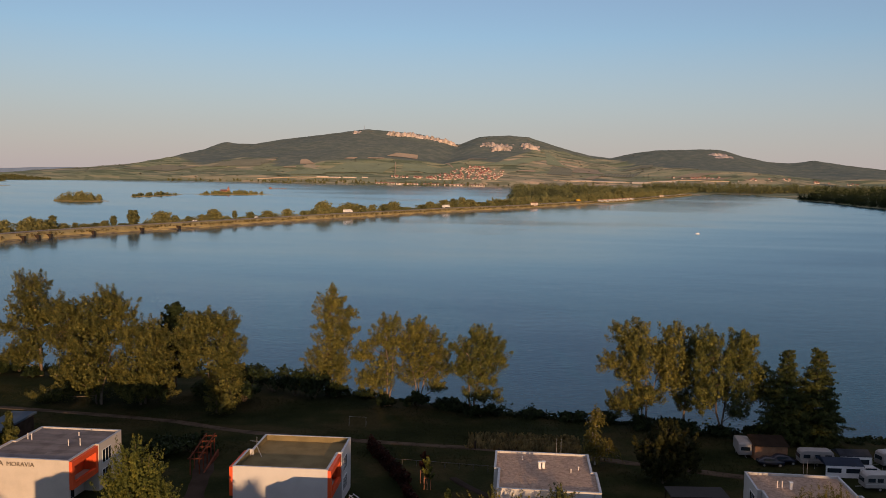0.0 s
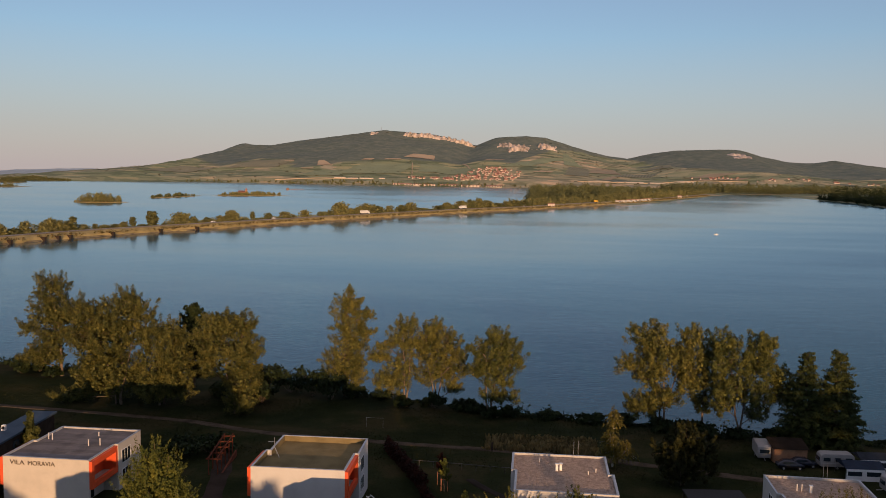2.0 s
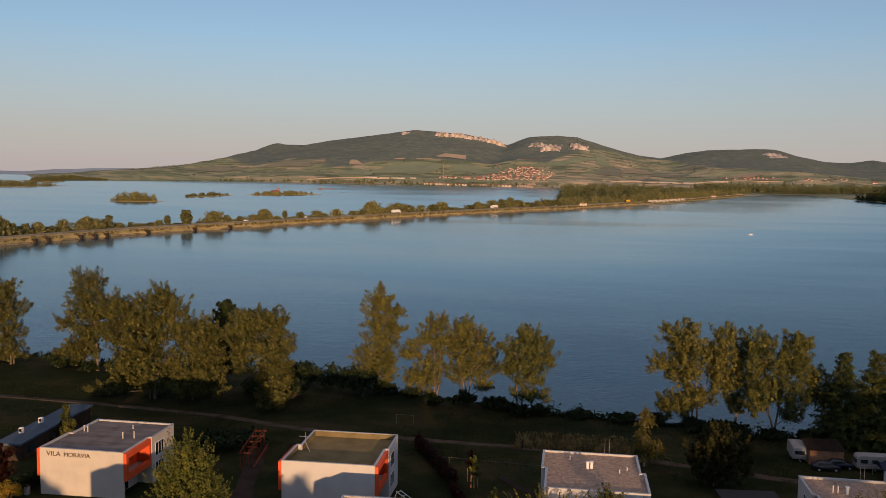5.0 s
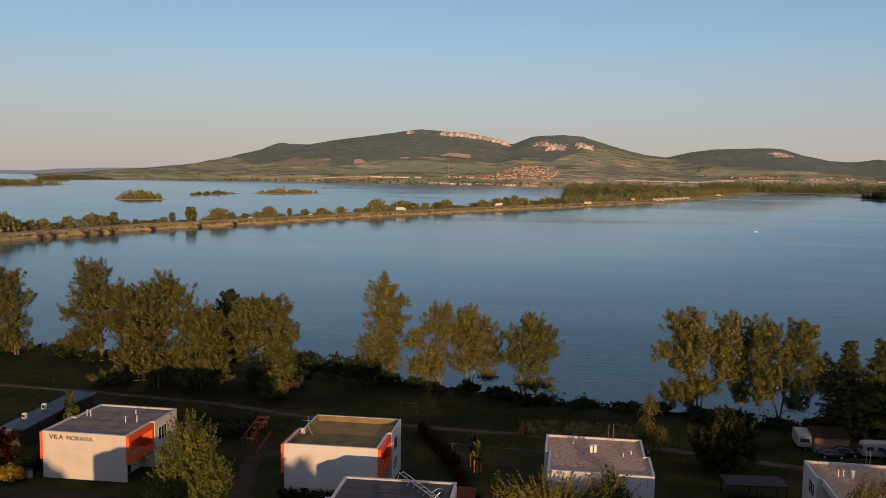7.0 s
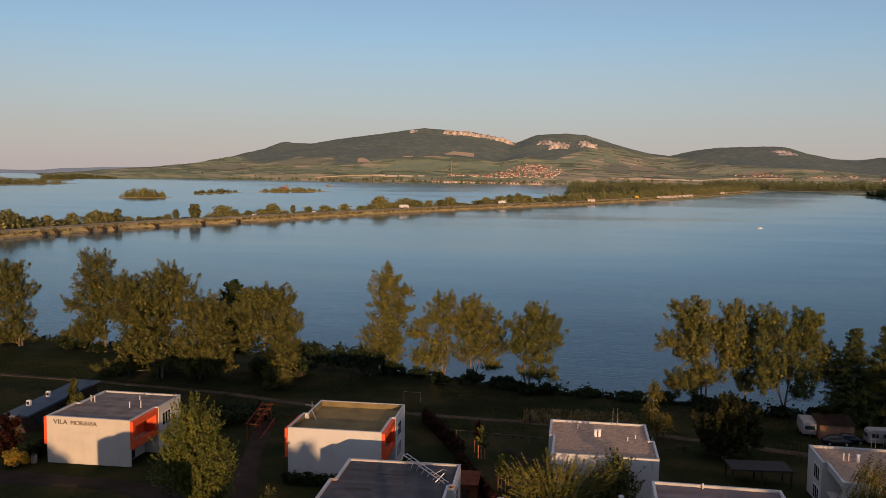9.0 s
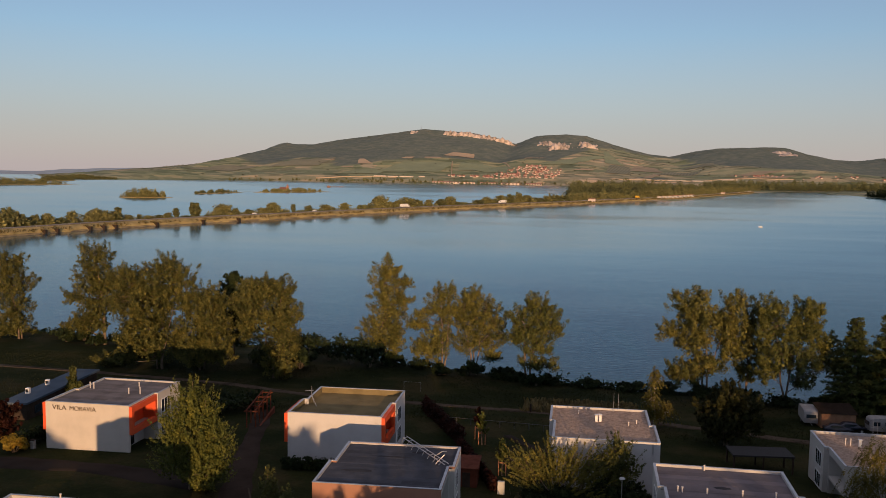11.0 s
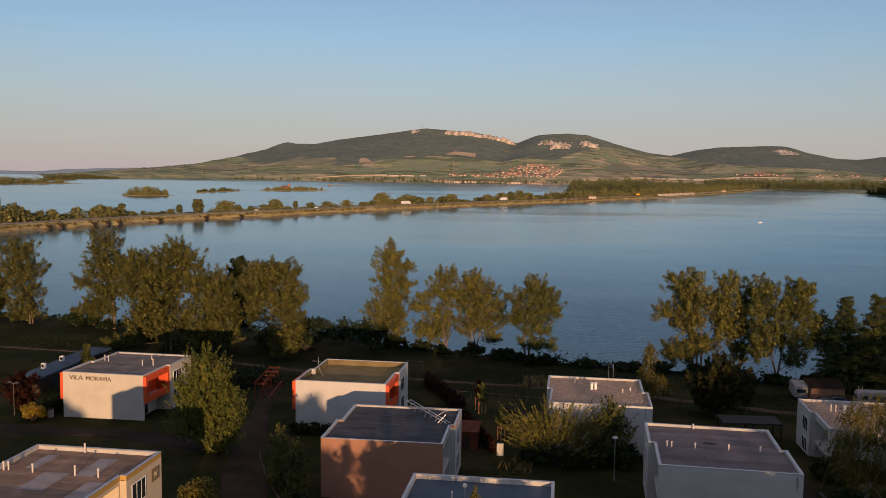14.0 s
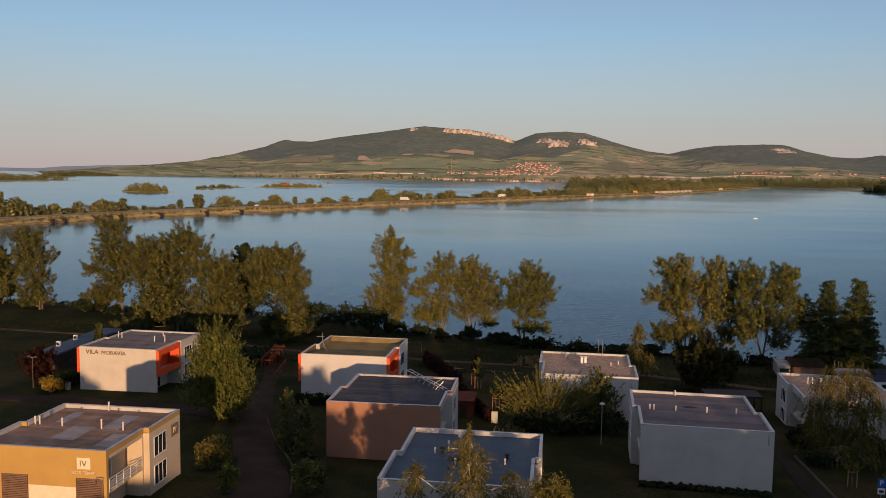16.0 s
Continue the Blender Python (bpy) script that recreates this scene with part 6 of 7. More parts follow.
# ---- crags on the hills ----
def crag(x0, x1, y0, y1, lift, label, seed, seedmask=0.0):
    xs = np.linspace(x0, x1, max(12, int((x1 - x0) / 3.2)))
    ys = np.linspace(y0, y1, max(8, int((y1 - y0) / 4.0)))
    X, Y = np.meshgrid(xs, ys)
    u, v = (X - x0) / (x1 - x0), (Y - y0) / (y1 - y0)
    edge = np.minimum(np.minimum(u, 1 - u) * 4, np.minimum(v, 1 - v) * 3)
    jag = wobble(X * 3.0, Y * 0.4, 14.0, seed) * 0.6 + wobble(X, Y, 30.0, seed + 2) * 0.8
    up = np.clip(edge, 0, 1) * lift + jag * lift * 0.75 - lift * 0.42
    Z = land(X, Y) + up
    Y = Y - np.clip(up, 0, 9) * 0.8
    n, m = len(xs), len(ys)
    idx = np.arange(n * m).reshape(m, n)
    faces = np.stack([idx[:-1, :-1], idx[:-1, 1:], idx[1:, 1:], idx[1:, :-1]], -1).reshape(-1, 4)
    root = thing("crag", label, "cliff", pose(0, 0, 0), "limestone crags")
    part("rock_face", raw_mesh("rock_face", np.stack([X, Y, Z], -1).reshape(-1, 3), faces, M_ROCK), None, root)


crag(-690, -520, 3810, 3897, 13, "pale limestone crags along the summit ridge", 1.0)
crag(-560, -420, 3820, 3898, 15, "jagged pale limestone crest below the summit", 2.3)
crag(-450, -345, 3830, 3898, 13, "limestone crest running down to the saddle", 3.1)
crag(-250, -165, 3630, 3750, 10, "broken limestone face on the second hill", 4.4)
crag(-200, -92, 3525, 3710, 12, "broad pale limestone face on the second hill", 5.2)
crag(-75, 18, 3615, 3770, 12, "pale limestone buttress on the second hill", 6.7)
crag(718, 806, 3620, 3790, 6, "pale scarp below the third hill's top", 7.9)
crag(-840, -790, 3800, 3870, 7, "small pale outcrop in the woods", 8.3)

# mast on the summit
root = thing("mast", "thin radio mast on the summit", "mast", pose(-790, 3890, land1(-790, 3890) - 2))
bm = bmesh.new()
tube(bm, [(0, 0, 0), (0, 0, 14), (0, 0, 22)], [0.9, 0.6, 0.3], 6)
part("pole", bm, M_STEEL, root)


# ---- villages ----
def cottage():
    root = thing("cottage", "pale village house with a red tiled gable roof", "house", pose(0, 0, -300), "village houses")
    part("wall", boxes((-5, 5, -4, 4, -2, 3.5)), M_FAR_WALL, root)
    bm = bmesh.new()
    v = [bm.verts.new(c) for c in ((-5.4, -4.7, 3.2), (5.4, -4.7, 3.2), (5.4, 4.7, 3.2), (-5.4, 4.7, 3.2), (-5.4, 0, 7.7), (5.4, 0, 7.7))]
    for q in ((0, 1, 5, 4), (2, 3, 4, 5), (0, 4, 3), (1, 2, 5), (3, 2, 1, 0)):
        bm.faces.new([v[i] for i in q])
    part("roof", bm, M_TILE_RED, root)
    part("chimney", boxes((1.5, 2.2, 0.6, 1.3, 5, 8.4)), M_FAR_WALL, root)
    for x in (-3, 0, 3):
        part("window", boxes((x - 0.6, x + 0.6, -4.05, -3.98, 1.0, 2.4)), M_GLASS, root)
    return root


COT = cottage()
rng = random.Random(12)
spots = []
for _ in range(218):
    v = rng.random() ** 1.25
    lo, hi = -352 + 92 * max(0.0, v - 0.25) / 0.75, -108 - 88 * max(0.0, v - 0.7) / 0.3
    spots.append((lo + (hi - lo) * rng.random(), 2790 + 335 * v))
for _ in range(34):
    spots.append((-480 + rng.random() * 150, 2812 + rng.random() * 44))
for _ in range(24):
    spots.append((560 + rng.gauss(0, 30), 2980 + rng.random() * 60))
for _ in range(22):
    spots.append((640 + rng.random() * 420, 2930 + rng.random() * 50))
for i, (x, y) in enumerate(spots):
    mm = pose(x, y, land1(x, y), 0, 0, rng.choice((0, 20, 75, 90, 105, -25))) @ Matrix.Scale(0.44 + rng.random() * 0.38, 4)
    if i == 0:
        COT.matrix_world = mm
    else:
        c = copy_thing(COT, mm)
        c.scale = mm.to_scale()


def long_shed(x, y, length, depth, h, rot, label, wall, roof, windows=0):
    root = thing("long_shed", label, "building", pose(x, y, land1(x, y), 0, 0, rot), "long low buildings")
    part("wall", boxes((-length / 2, length / 2, -depth / 2, depth / 2, -2, h)), wall, root)
    bm = bmesh.new()
    a, b = length / 2 + 0.5, depth / 2 + 0.6
    v = [bm.verts.new(c) for c in ((-a, -b, h - 0.1), (a, -b, h - 0.1), (a, b, h - 0.1), (-a, b, h - 0.1), (-a, 0, h + depth * 0.18), (a, 0, h + depth * 0.18))]
    for q in ((0, 1, 5, 4), (2, 3, 4, 5), (0, 4, 3), (1, 2, 5), (3, 2, 1, 0)):
        bm.faces.new([v[i] for i in q])
    part("roof", bm, roof, root)
    for k in range(windows):
        x0 = -length / 2 + (k + 0.3) * length / windows
        part("window", boxes((x0, x0 + length / windows * 0.45, -depth / 2 - 0.05, -depth / 2 + 0.02, 1, h - 0.8)), M_GLASS, root)


for x, y, ln in ((-700, 2780, 40), (-655, 2775, 34), (-610, 2782, 46), (-560, 2790, 20)):
    long_shed(x, y, ln, 7, 2.6, rng.uniform(-4, 4), "long pale farm shed in the vineyards", M_FAR_WALL, M_CONCRETE)
for x, y, ln in ((-470, 2672, 60), (-400, 2668, 70), (-320, 2670, 56), (-250, 2668, 64), (-180, 2672, 50)):
    long_shed(x, y, ln, 8, 4.6, rng.uniform(-3, 3), "long low waterside building", M_FAR_WALL, M_TILE_RED, 6)
for x, y, ln in ((150, 2860, 70), (250, 2870, 90), (345, 2860, 60), (430, 2875, 50)):
    long_shed(x, y, ln, 8, 2.6, rng.uniform(-3, 3), "long pale building beyond the woods", M_CONCRETE, M_FAR_WALL)

# row of low buildings at the causeway
for s in np.linspace(1256, 1415, 8):
    q, hd = on_dam(float(s), 5.0)
    root = thing("kiosk", "low pale waterside building with pinkish roof on the causeway", "building", pose(q.x, q.y, -2.3, 0, 0, hd), "causeway buildings")
    ln = rng.uniform(9, 13)
    part("wall", boxes((-ln / 2, ln / 2, -3, 3, -0.5, 3.0)), M_RENDER_WHITE, root)
    part("roof", boxes((-ln / 2 - 0.4, ln / 2 + 0.4, -3.5, 3.4, 3.0, 3.5)), M_RENDER_SALMON, root)
    for k in range(3):
        part("window", boxes((-ln / 2 + 1 + k * ln / 3.3, -ln / 2 + 2.6 + k * ln / 3.3, -3.06, -2.98, 1, 2.2)), M_GLASS, root)
for s in (1010, 1660):
    q, hd = on_dam(float(s), 6.0)
    root = thing("kiosk", "small hut beside the causeway road", "building", pose(q.x, q.y, -2.1, 0, 0, hd), "causeway buildings")
    part("wall", boxes((-5, 5, -3, 3, -0.5, 3.2)), M_FAR_WALL, root)
    part("roof", boxes((-5.4, 5.4, -3.4, 3.4, 3.2, 3.8)), M_TILE_RED, root)


# ---- vehicles ----
def wheel(parent, x, y, r, w=0.25):
    bm = bmesh.new()
    tube(bm, [(x, y - w / 2, r), (x, y + w / 2, r)], [r, r], 12)
    t = part("wheel", bm, M_RUBBER, parent)
    bm = bmesh.new()
    tube(bm, [(x, y - w / 2 - 0.01, r), (x, y + w / 2 + 0.01, r)], [r * 0.58, r * 0.58], 10)
    part("rim", bm, M_STEEL, t)


def lorry(m, paint, cab, label, length=13.0):
    root = thing("lorry", label, "lorry", m, "traffic on the causeway")
    h = length / 2
    part("box_body", boxes((-h, h - 2.6, -1.25, 1.25, 1.1, 3.9), bevel=0.05), paint, root)
    bm = bmesh.new()
    v = [(h - 2.3, 0.7), (h, 0.7), (h, 1.9), (h - 0.5, 3.1), (h - 2.3, 3.2)]
    a = [bm.verts.new((x, -1.2, z)) for x, z in v]
    b = [bm.verts.new((x, 1.2, z)) for x, z in v]
    bm.faces.new(a), bm.faces.new(b[::-1])
    for i in range(5):
        bm.faces.new((a[i], b[i], b[(i + 1) % 5], a[(i + 1) % 5]))
    part("cab", bm, cab, root)
    part("chassis", boxes((-h, h, -0.9, 0.9, 0.6, 1.1)), M_RUBBER, root)
    part("windscreen", boxes((h - 1.6, h - 0.55, -1.22, 1.22, 2.0, 2.8)), M_GLASS, root)
    for x in (-h + 1.2, -h + 2.5, h - 3.4, h - 1.2):
        for y in (-1.05, 1.05):
            wheel(root, x, y, 0.5, 0.35)


def car(m, paint, label, group="", name="car"):
    root = thing(name, label, "car", m, group)
    prof = [(-2.1, 0.35), (2.05, 0.35), (2.1, 0.75), (1.15, 0.95), (0.45, 1.42), (-1.1, 1.45), (-1.85, 1.0), (-2.12, 0.9)]
    bm = bmesh.new()
    rings = []
    for y, k in ((-0.86, 0.0), (-0.78, 0.06), (0.78, 0.06), (0.86, 0.0)):
        rings.append([bm.verts.new((x, y if z < 1.0 else y * 0.82, z + k)) for x, z in prof])
    n = len(prof)
    for a, b in zip(rings, rings[1:]):
        for i in range(n):
            bm.faces.new((a[i], b[i], b[(i + 1) % n], a[(i + 1) % n]))
    bm.faces.new(rings[0]), bm.faces.new(rings[-1][::-1])
    part("body", bm, paint, root, "", True)
    for y0, y1 in ((-0.80, -0.70), (0.70, 0.80)):
        part("side_window", boxes((-1.3, 0.5, y0, y1, 1.0, 1.36)), M_GLASS, root)
    bm = bmesh.new()
    q = [bm.verts.new(c) for c in ((1.14, -0.66, 1.0), (1.14, 0.66, 1.0), (0.5, 0.6, 1.45), (0.5, -0.6, 1.45))]
    bm.faces.new(q)
    part("windscreen", bm, M_GLASS, root)
    for x in (-1.3, 1.3):
        for y in (-0.78, 0.78):
            wheel(root, x, y, 0.32, 0.2)
    for y in (-0.6, 0.6):
        part("headlight", boxes((2.04, 2.12, y - 0.15, y + 0.15, 0.6, 0.74)), M_WHITE_PAINT, root)


def road_pose(s, off=13.0, back=0):
    q, hd = on_dam(s, off)
    return pose(q.x, q.y, -1.34, 0, 0, hd + back)


lorry(road_pose(623, 12.0), M_WHITE_PAINT, M_CAR_WHITE, "white box lorry on the causeway road")
lorry(road_pose(813, 15.4, 180), M_WHITE_PAINT, M_CAR_WHITE, "white articulated lorry on the causeway road")
lorry(road_pose(1183, 12.0), M_YELLOW, M_YELLOW, "yellow lorry on the causeway road", 11)
for s, o, b, pm, lb in ((417, 12, 0, M_CAR_WHITE, "white car on the causeway road"), (493, 15.4, 180, M_CAR_WHITE, "white car heading back along the causeway"), (940, 12, 0, M_CAR_SILVER, "silver car on the causeway road")):
    car(road_pose(s, o, b), pm, lb, "traffic on the causeway")

# motor boat on the lake
root = thing("motor_boat", "small white motor boat on the lake", "boat", pose(149, 721, WATER, 0, 0, 175) @ Matrix.Scale(0.62, 4))
bm = bmesh.new()
secs = [(-2.6, 0.9, 0.75), (-1.0, 1.05, 0.75), (1.0, 0.95, 0.85), (2.4, 0.45, 1.0), (3.1, 0.04, 1.1)]
rings = [[bm.verts.new((x, y, z)) for y, z in ((-w, h), (-w * 0.75, -0.25), (0, -0.4), (w * 0.75, -0.25), (w, h))] for x, w, h in secs]
for a, b in zip(rings, rings[1:]):
    for i in range(4):
        bm.faces.new((a[i], a[i + 1], b[i + 1], b[i]))
    bm.faces.new((a[0], b[0], b[4], a[4]))
bm.faces.new(rings[0])
part("hull", bm, M_CAR_WHITE, root)
part("cabin", boxes((-0.9, 0.9, -0.6, 0.6, 0.7, 1.7), bevel=0.12), M_CAR_WHITE, root)
part("windscreen", boxes((0.86, 0.96, -0.5, 0.5, 1.05, 1.6)), M_GLASS, root)

# church ruin on the islet
root = thing("church", "brick-red church ruin with a square tower on the islet", "church", pose(-541, 1462, WATER + 0.9, 0, 0, 20) @ Matrix.Scale(0.85, 4))
part("nave", boxes((-9, 5, -4, 4, -0.5, 6)), M_RENDER_SALMON, root)
bm = bmesh.new()
v = [bm.verts.new(c) for c in ((-9.3, -4.5, 5.9), (5.0, -4.5, 5.9), (5.0, 4.5, 5.9), (-9.3, 4.5, 5.9), (-9.3, 0, 9.5), (5.0, 0, 9.5))]
for q in ((0, 1, 5, 4), (2, 3, 4, 5), (0, 4, 3), (1, 2, 5), (3, 2, 1, 0)):
    bm.faces.new([v[i] for i in q])
part("roof", bm, M_TILE_RED, root)
part("tower", boxes((5, 9.5, -2.3, 2.3, -0.5, 11)), M_RENDER_SALMON, root)
bm = bmesh.new()
bmesh.ops.create_cone(bm, segments=4, radius1=3.3, radius2=0.2, depth=5, cap_ends=True, matrix=pose(7.25, 0, 13.5, 0, 0, 45))
part("spire", bm, M_TILE_RED, root)


# ---- lettering ----
def letters(text, width, height, depth, m, parent, material, name="lettering", label=""):
    """Raised letters, their lower left corner at m, reading along m's x, up along m's y."""
    cu = bpy.data.curves.new(name, "FONT")
    cu.body, cu.size, cu.extrude = text, 1.0, 0.5
    tmp = bpy.data.objects.new(name, cu)
    scene.collection.objects.link(tmp)
    me = bpy.data.meshes.new_from_object(tmp)
    bpy.data.objects.remove(tmp)
    co = np.array([v.co for v in me.vertices])
    lo, hi = co.min(0), co.max(0)
    k = Matrix.Diagonal((width / (hi[0] - lo[0]), height / (hi[1] - lo[1]), depth / (hi[2] - lo[2]), 1))
    me.transform(m @ k @ Matrix.Translation(-Vector(lo)))
    me.materials.clear()
    me.materials.append(material)
    me.name = name
    return part(name, me, None, parent, label)


M_LETTER = surface("letter_bronze", (0.13, 0.10, 0.075), rough=0.6, coarse=2, fine=20)
M_SIGN_CREAM = surface("sign_cream", (0.75, 0.66, 0.48), rough=0.6, coarse=1, fine=20, spread=0.08)
M_SIGN_BROWN = surface("sign_brown", (0.22, 0.16, 0.09), rough=0.6, coarse=1, fine=20, spread=0.1)
letters("VILA", 2.1, 0.62, 0.05, pose(1.05, -0.06, 5.36, 90, 0, 0), villa_a, M_LETTER, label="dark raised letters")
letters("MORAVIA", 3.85, 0.58, 0.05, pose(3.65, -0.06, 5.34, 90, 0, 0), villa_a, M_LETTER, label="dark raised letters")
sg = part("sign", boxes((W - 2.66, W - 1.42, -0.06, -0.005, 4.72, 5.7)), M_SIGN_CREAM, villa_h, "cream square sign")
letters("IV", 0.62, 0.5, 0.02, pose(W - 2.36, -0.08, 4.97, 90, 0, 0), sg, M_SIGN_BROWN)
letters("HOTEL TERMAL", 2.3, 0.26, 0.03, pose(W - 3.2, -0.05, 4.3, 90, 0, 0), villa_h, M_SIGN_CREAM, label="small cream letters")
sg = part("sign", boxes((W + SH + 0.005, W + SH + 0.06, D - 2.1, D - 0.55, 4.2, 5.35)), M_SIGN_BROWN, villa_h, "brown square sign")
letters("IV", 0.7, 0.55, 0.02, pose(W + SH + 0.07, D - 1.68, 4.5, 90, 0, 90), sg, M_SIGN_CREAM)
for x0, x1 in ((W - 2.7, W - 0.35), (W - 9.6, W - 7.3)):
    sl = part("slatted_screen", boxes((x0 - 0.06, x0, -0.12, -0.01, 0.2, 3.95), (x1, x1 + 0.06, -0.12, -0.01, 0.2, 3.95)), M_BROWN_SLATS, villa_h, "brown slatted timber screen")
    for k in range(24):
        part("slat", boxes((x0, x1, -0.10, -0.04, 0.25 + k * 0.155, 0.37 + k * 0.155)), M_BROWN_SLATS, sl)
part("render_band", boxes((W - 7.2, W - 2.8, -0.025, -0.004, -1.0, 3.1)), M_SIGN_CREAM, villa_h, "cream band of render")
# bracket lamp on the ochre villa's corner
bm = bmesh.new()
tube(bm, [(W - 0.9, -0.05, 3.4), (W - 0.8, -0.5, 4.1), (W - 0.3, -0.6, 4.2), (W - 0.1, -0.6, 4.1)], [0.04] * 4, 6)
part("bracket", bm, M_STEEL, villa_h)

# chimney stacks and hatch on the gravel roof
for r, (x, y) in ((villa_d, (W - 6.6, 8.2)), (villa_d, (W - 7.1, 8.0)), (villa_f, (W - 8.2, 8.6))):
    st = part("vent_chimney", boxes((x - 0.16, x + 0.16, y - 0.16, y + 0.16, 6.0, 6.95), bevel=0.03), M_WHITE_PAINT, r, "white vent chimney")
    part("cowl", boxes((x - 0.24, x + 0.24, y - 0.24, y + 0.24, 7.0, 7.08), bevel=0.02), M_WHITE_PAINT, st)
for r, (x, y) in ((villa_d, (W - 4.8, 12.9)), (villa_d, (W - 4.2, 13.0)), (villa_f, (W - 5.3, 13.2)), (villa_f, (W - 4.8, 13.2))):
    bm = bmesh.new()
    tube(bm, [(x, y, 6.0), (x, y, 8.6)], [0.03, 0.02], 5)
    part("aerial", bm, M_STEEL, r)
# downpipes
for r, x in ((villa_e, 0.5), (villa_d, 0.8)):
    bm = bmesh.new()
    tube(bm, [(W - x, -0.07, 6.2), (W - x, -0.07, 5.0)], [0.05, 0.05], 6)
    part("spout", bm, M_ZINC, r)

# fallen lattice mast on the salmon villa's roof
root = thing("lattice_mast", "fallen lattice aerial mast lying across the dark roof", "aerial", pose(-4.2, 70.6, 6.92, 0, 0, -47))
bm = bmesh.new()
tube(bm, [(0, 0, 0.9), (8.6, 0, 0.35)], [0.05, 0.05], 6)
tube(bm, [(0, 0.5, 0.95), (8.6, 0.5, 0.35)], [0.05, 0.05], 6)
part("rail", bm, M_STEEL, root)
for k in range(8):
    bm = bmesh.new()
    x = 0.2 + k * 1.1
    z = 0.9 - 0.064 * x
    tube(bm, [(x, 0, z), (x, 0.5, z)], [0.035, 0.035], 5)
    tube(bm, [(x, 0, z), (x - 0.25, -0.25, -0.02)], [0.03, 0.03], 5)
    part("rung", bm, M_STEEL, root)
bm = bmesh.new()
tube(bm, [(6.2, 0.2, 0.5), (6.8, 0.9, 1.1), (7.4, 1.0, 1.2)], [0.05, 0.05, 0.04], 6)
tube(bm, [(7.2, -0.3, 0.0), (7.6, 0.6, 1.0)], [0.04, 0.04], 6)
part("dish_arm", bm, M_STEEL, root)

# tripod aerial on the sunken roof
root = thing("tripod_aerial", "tripod aerial mast with a cross-arm on the flat roof", "aerial", pose(-20.1, 86.2, 6.32))
for a in (90, 210, 330):
    bm = bmesh.new()
    tube(bm, [(0.9 * math.cos(radians(a)), 0.9 * math.sin(radians(a)), 0), (0, 0, 1.3)], [0.04, 0.04], 6)
    part("leg", bm, M_STEEL, root)
bm = bmesh.new()
tube(bm, [(0, 0, 1.1), (0, 0, 2.5)], [0.045, 0.035], 6)
part("pole", bm, M_STEEL, root)
bm = bmesh.new()
tube(bm, [(-0.9, 0, 1.9), (0.3, 0, 1.9)], [0.03, 0.03], 5)
part("cross_arm", bm, M_STEEL, root)


# ---- lamps, signs, bins ----
M_DARK_STEEL = surface("dark_steel", (0.09, 0.085, 0.08), rough=0.5, coarse=2, fine=20, metal=0.4)


def street_lamp(x, y, h, heads, label):
    root = thing("street_lamp", label, "street lamp", at(x, y))
    bm = bmesh.new()
    tube(bm, [(0, 0, -0.3), (0, 0, 1.0), (0, 0, h)], [0.08, 0.06, 0.045], 8)
    part("pole", bm, M_DARK_STEEL if heads > 1 else M_STEEL, root)
    for k in range(heads):
        sx = 0.0 if heads == 1 else (-0.55, 0.55)[k]
        if sx:
            bm = bmesh.new()
            tube(bm, [(0, 0, h - 0.1), (sx, 0, h)], [0.03, 0.03], 5)
            part("arm", bm, M_STEEL, root)
        bm = bmesh.new()
        bmesh.ops.create_cone(bm, segments=14, radius1=0.34, radius2=0.26, depth=0.14, cap_ends=True, matrix=pose(sx, 0, h + 0.07))
        part("lamp_head", bm, M_DARK_STEEL if heads > 1 else M_STEEL, root)


street_lamp(19.8, 70.0, 4.9, 1, "pale disc-headed lamp post between the villas")
street_lamp(-61.9, 79.2, 4.6, 2, "twin-headed lamp post beside the lane")
root = thing("parking_sign", "blue parking sign with a white plate on a post", "sign", at(46.4, 55.2))
bm = bmesh.new()
tube(bm, [(0, 0, -0.3), (0, 0, 3.0)], [0.035, 0.035], 8)
part("post", bm, M_STEEL, root)
pl = part("plate", boxes((-0.34, 0.34, -0.07, -0.04, 2.1, 3.0)), M_SIGN_BLUE, root)
letters("P", 0.3, 0.5, 0.012, pose(-0.15, -0.085, 2.35, 90, 0, 0), pl, M_WHITE_PAINT)
pl = part("plate", boxes((-0.34, 0.34, -0.07, -0.04, 1.45, 2.05)), M_WHITE_PAINT, root)
part("writing_bar", boxes((-0.2, 0.2, -0.09, -0.072, 1.62, 1.86)), M_DARK_TRIM, pl)

root = thing("litter_bin", "grey litter bin by the cream villa's corner", "bin", at(-56.3, 79.2))
part("body", boxes((-0.3, 0.3, -0.3, 0.3, 0, 1.1), bevel=0.05), M_CONCRETE, root)
part("lid", boxes((-0.34, 0.34, -0.34, 0.34, 1.12, 1.25), bevel=0.04), M_DARK_TRIM, root)
root = thing("meter_cabinet", "pale meter cabinet on the verge", "cabinet", at(6.4, 75.3))
part("body", boxes((-0.4, 0.4, -0.2, 0.2, -0.2, 1.5), bevel=0.03), M_RENDER_GREY, root)
part("door", boxes((-0.33, 0.33, -0.225, -0.203, 0.2, 1.4)), M_RENDER_GREY, root)
root = thing("post", "short dark post beside the dirt track", "post", at(6.5, 119.0))
bm = bmesh.new()
tube(bm, [(0, 0, -0.3), (0, 0, 1.3), (0, 0, 1.5)], [0.16, 0.16, 0.1], 8)
part("shaft", bm, M_DARK_TRIM, root)
root = thing("goal", "small white metal goal frame in the meadow", "goal", at(-16.5, 133.0))
bm = bmesh.new()
tube(bm, [(-1.6, 0, -0.2), (-1.6, 0, 1.8), (1.6, 0, 1.8), (1.6, 0, -0.2)], [0.035] * 4, 6)
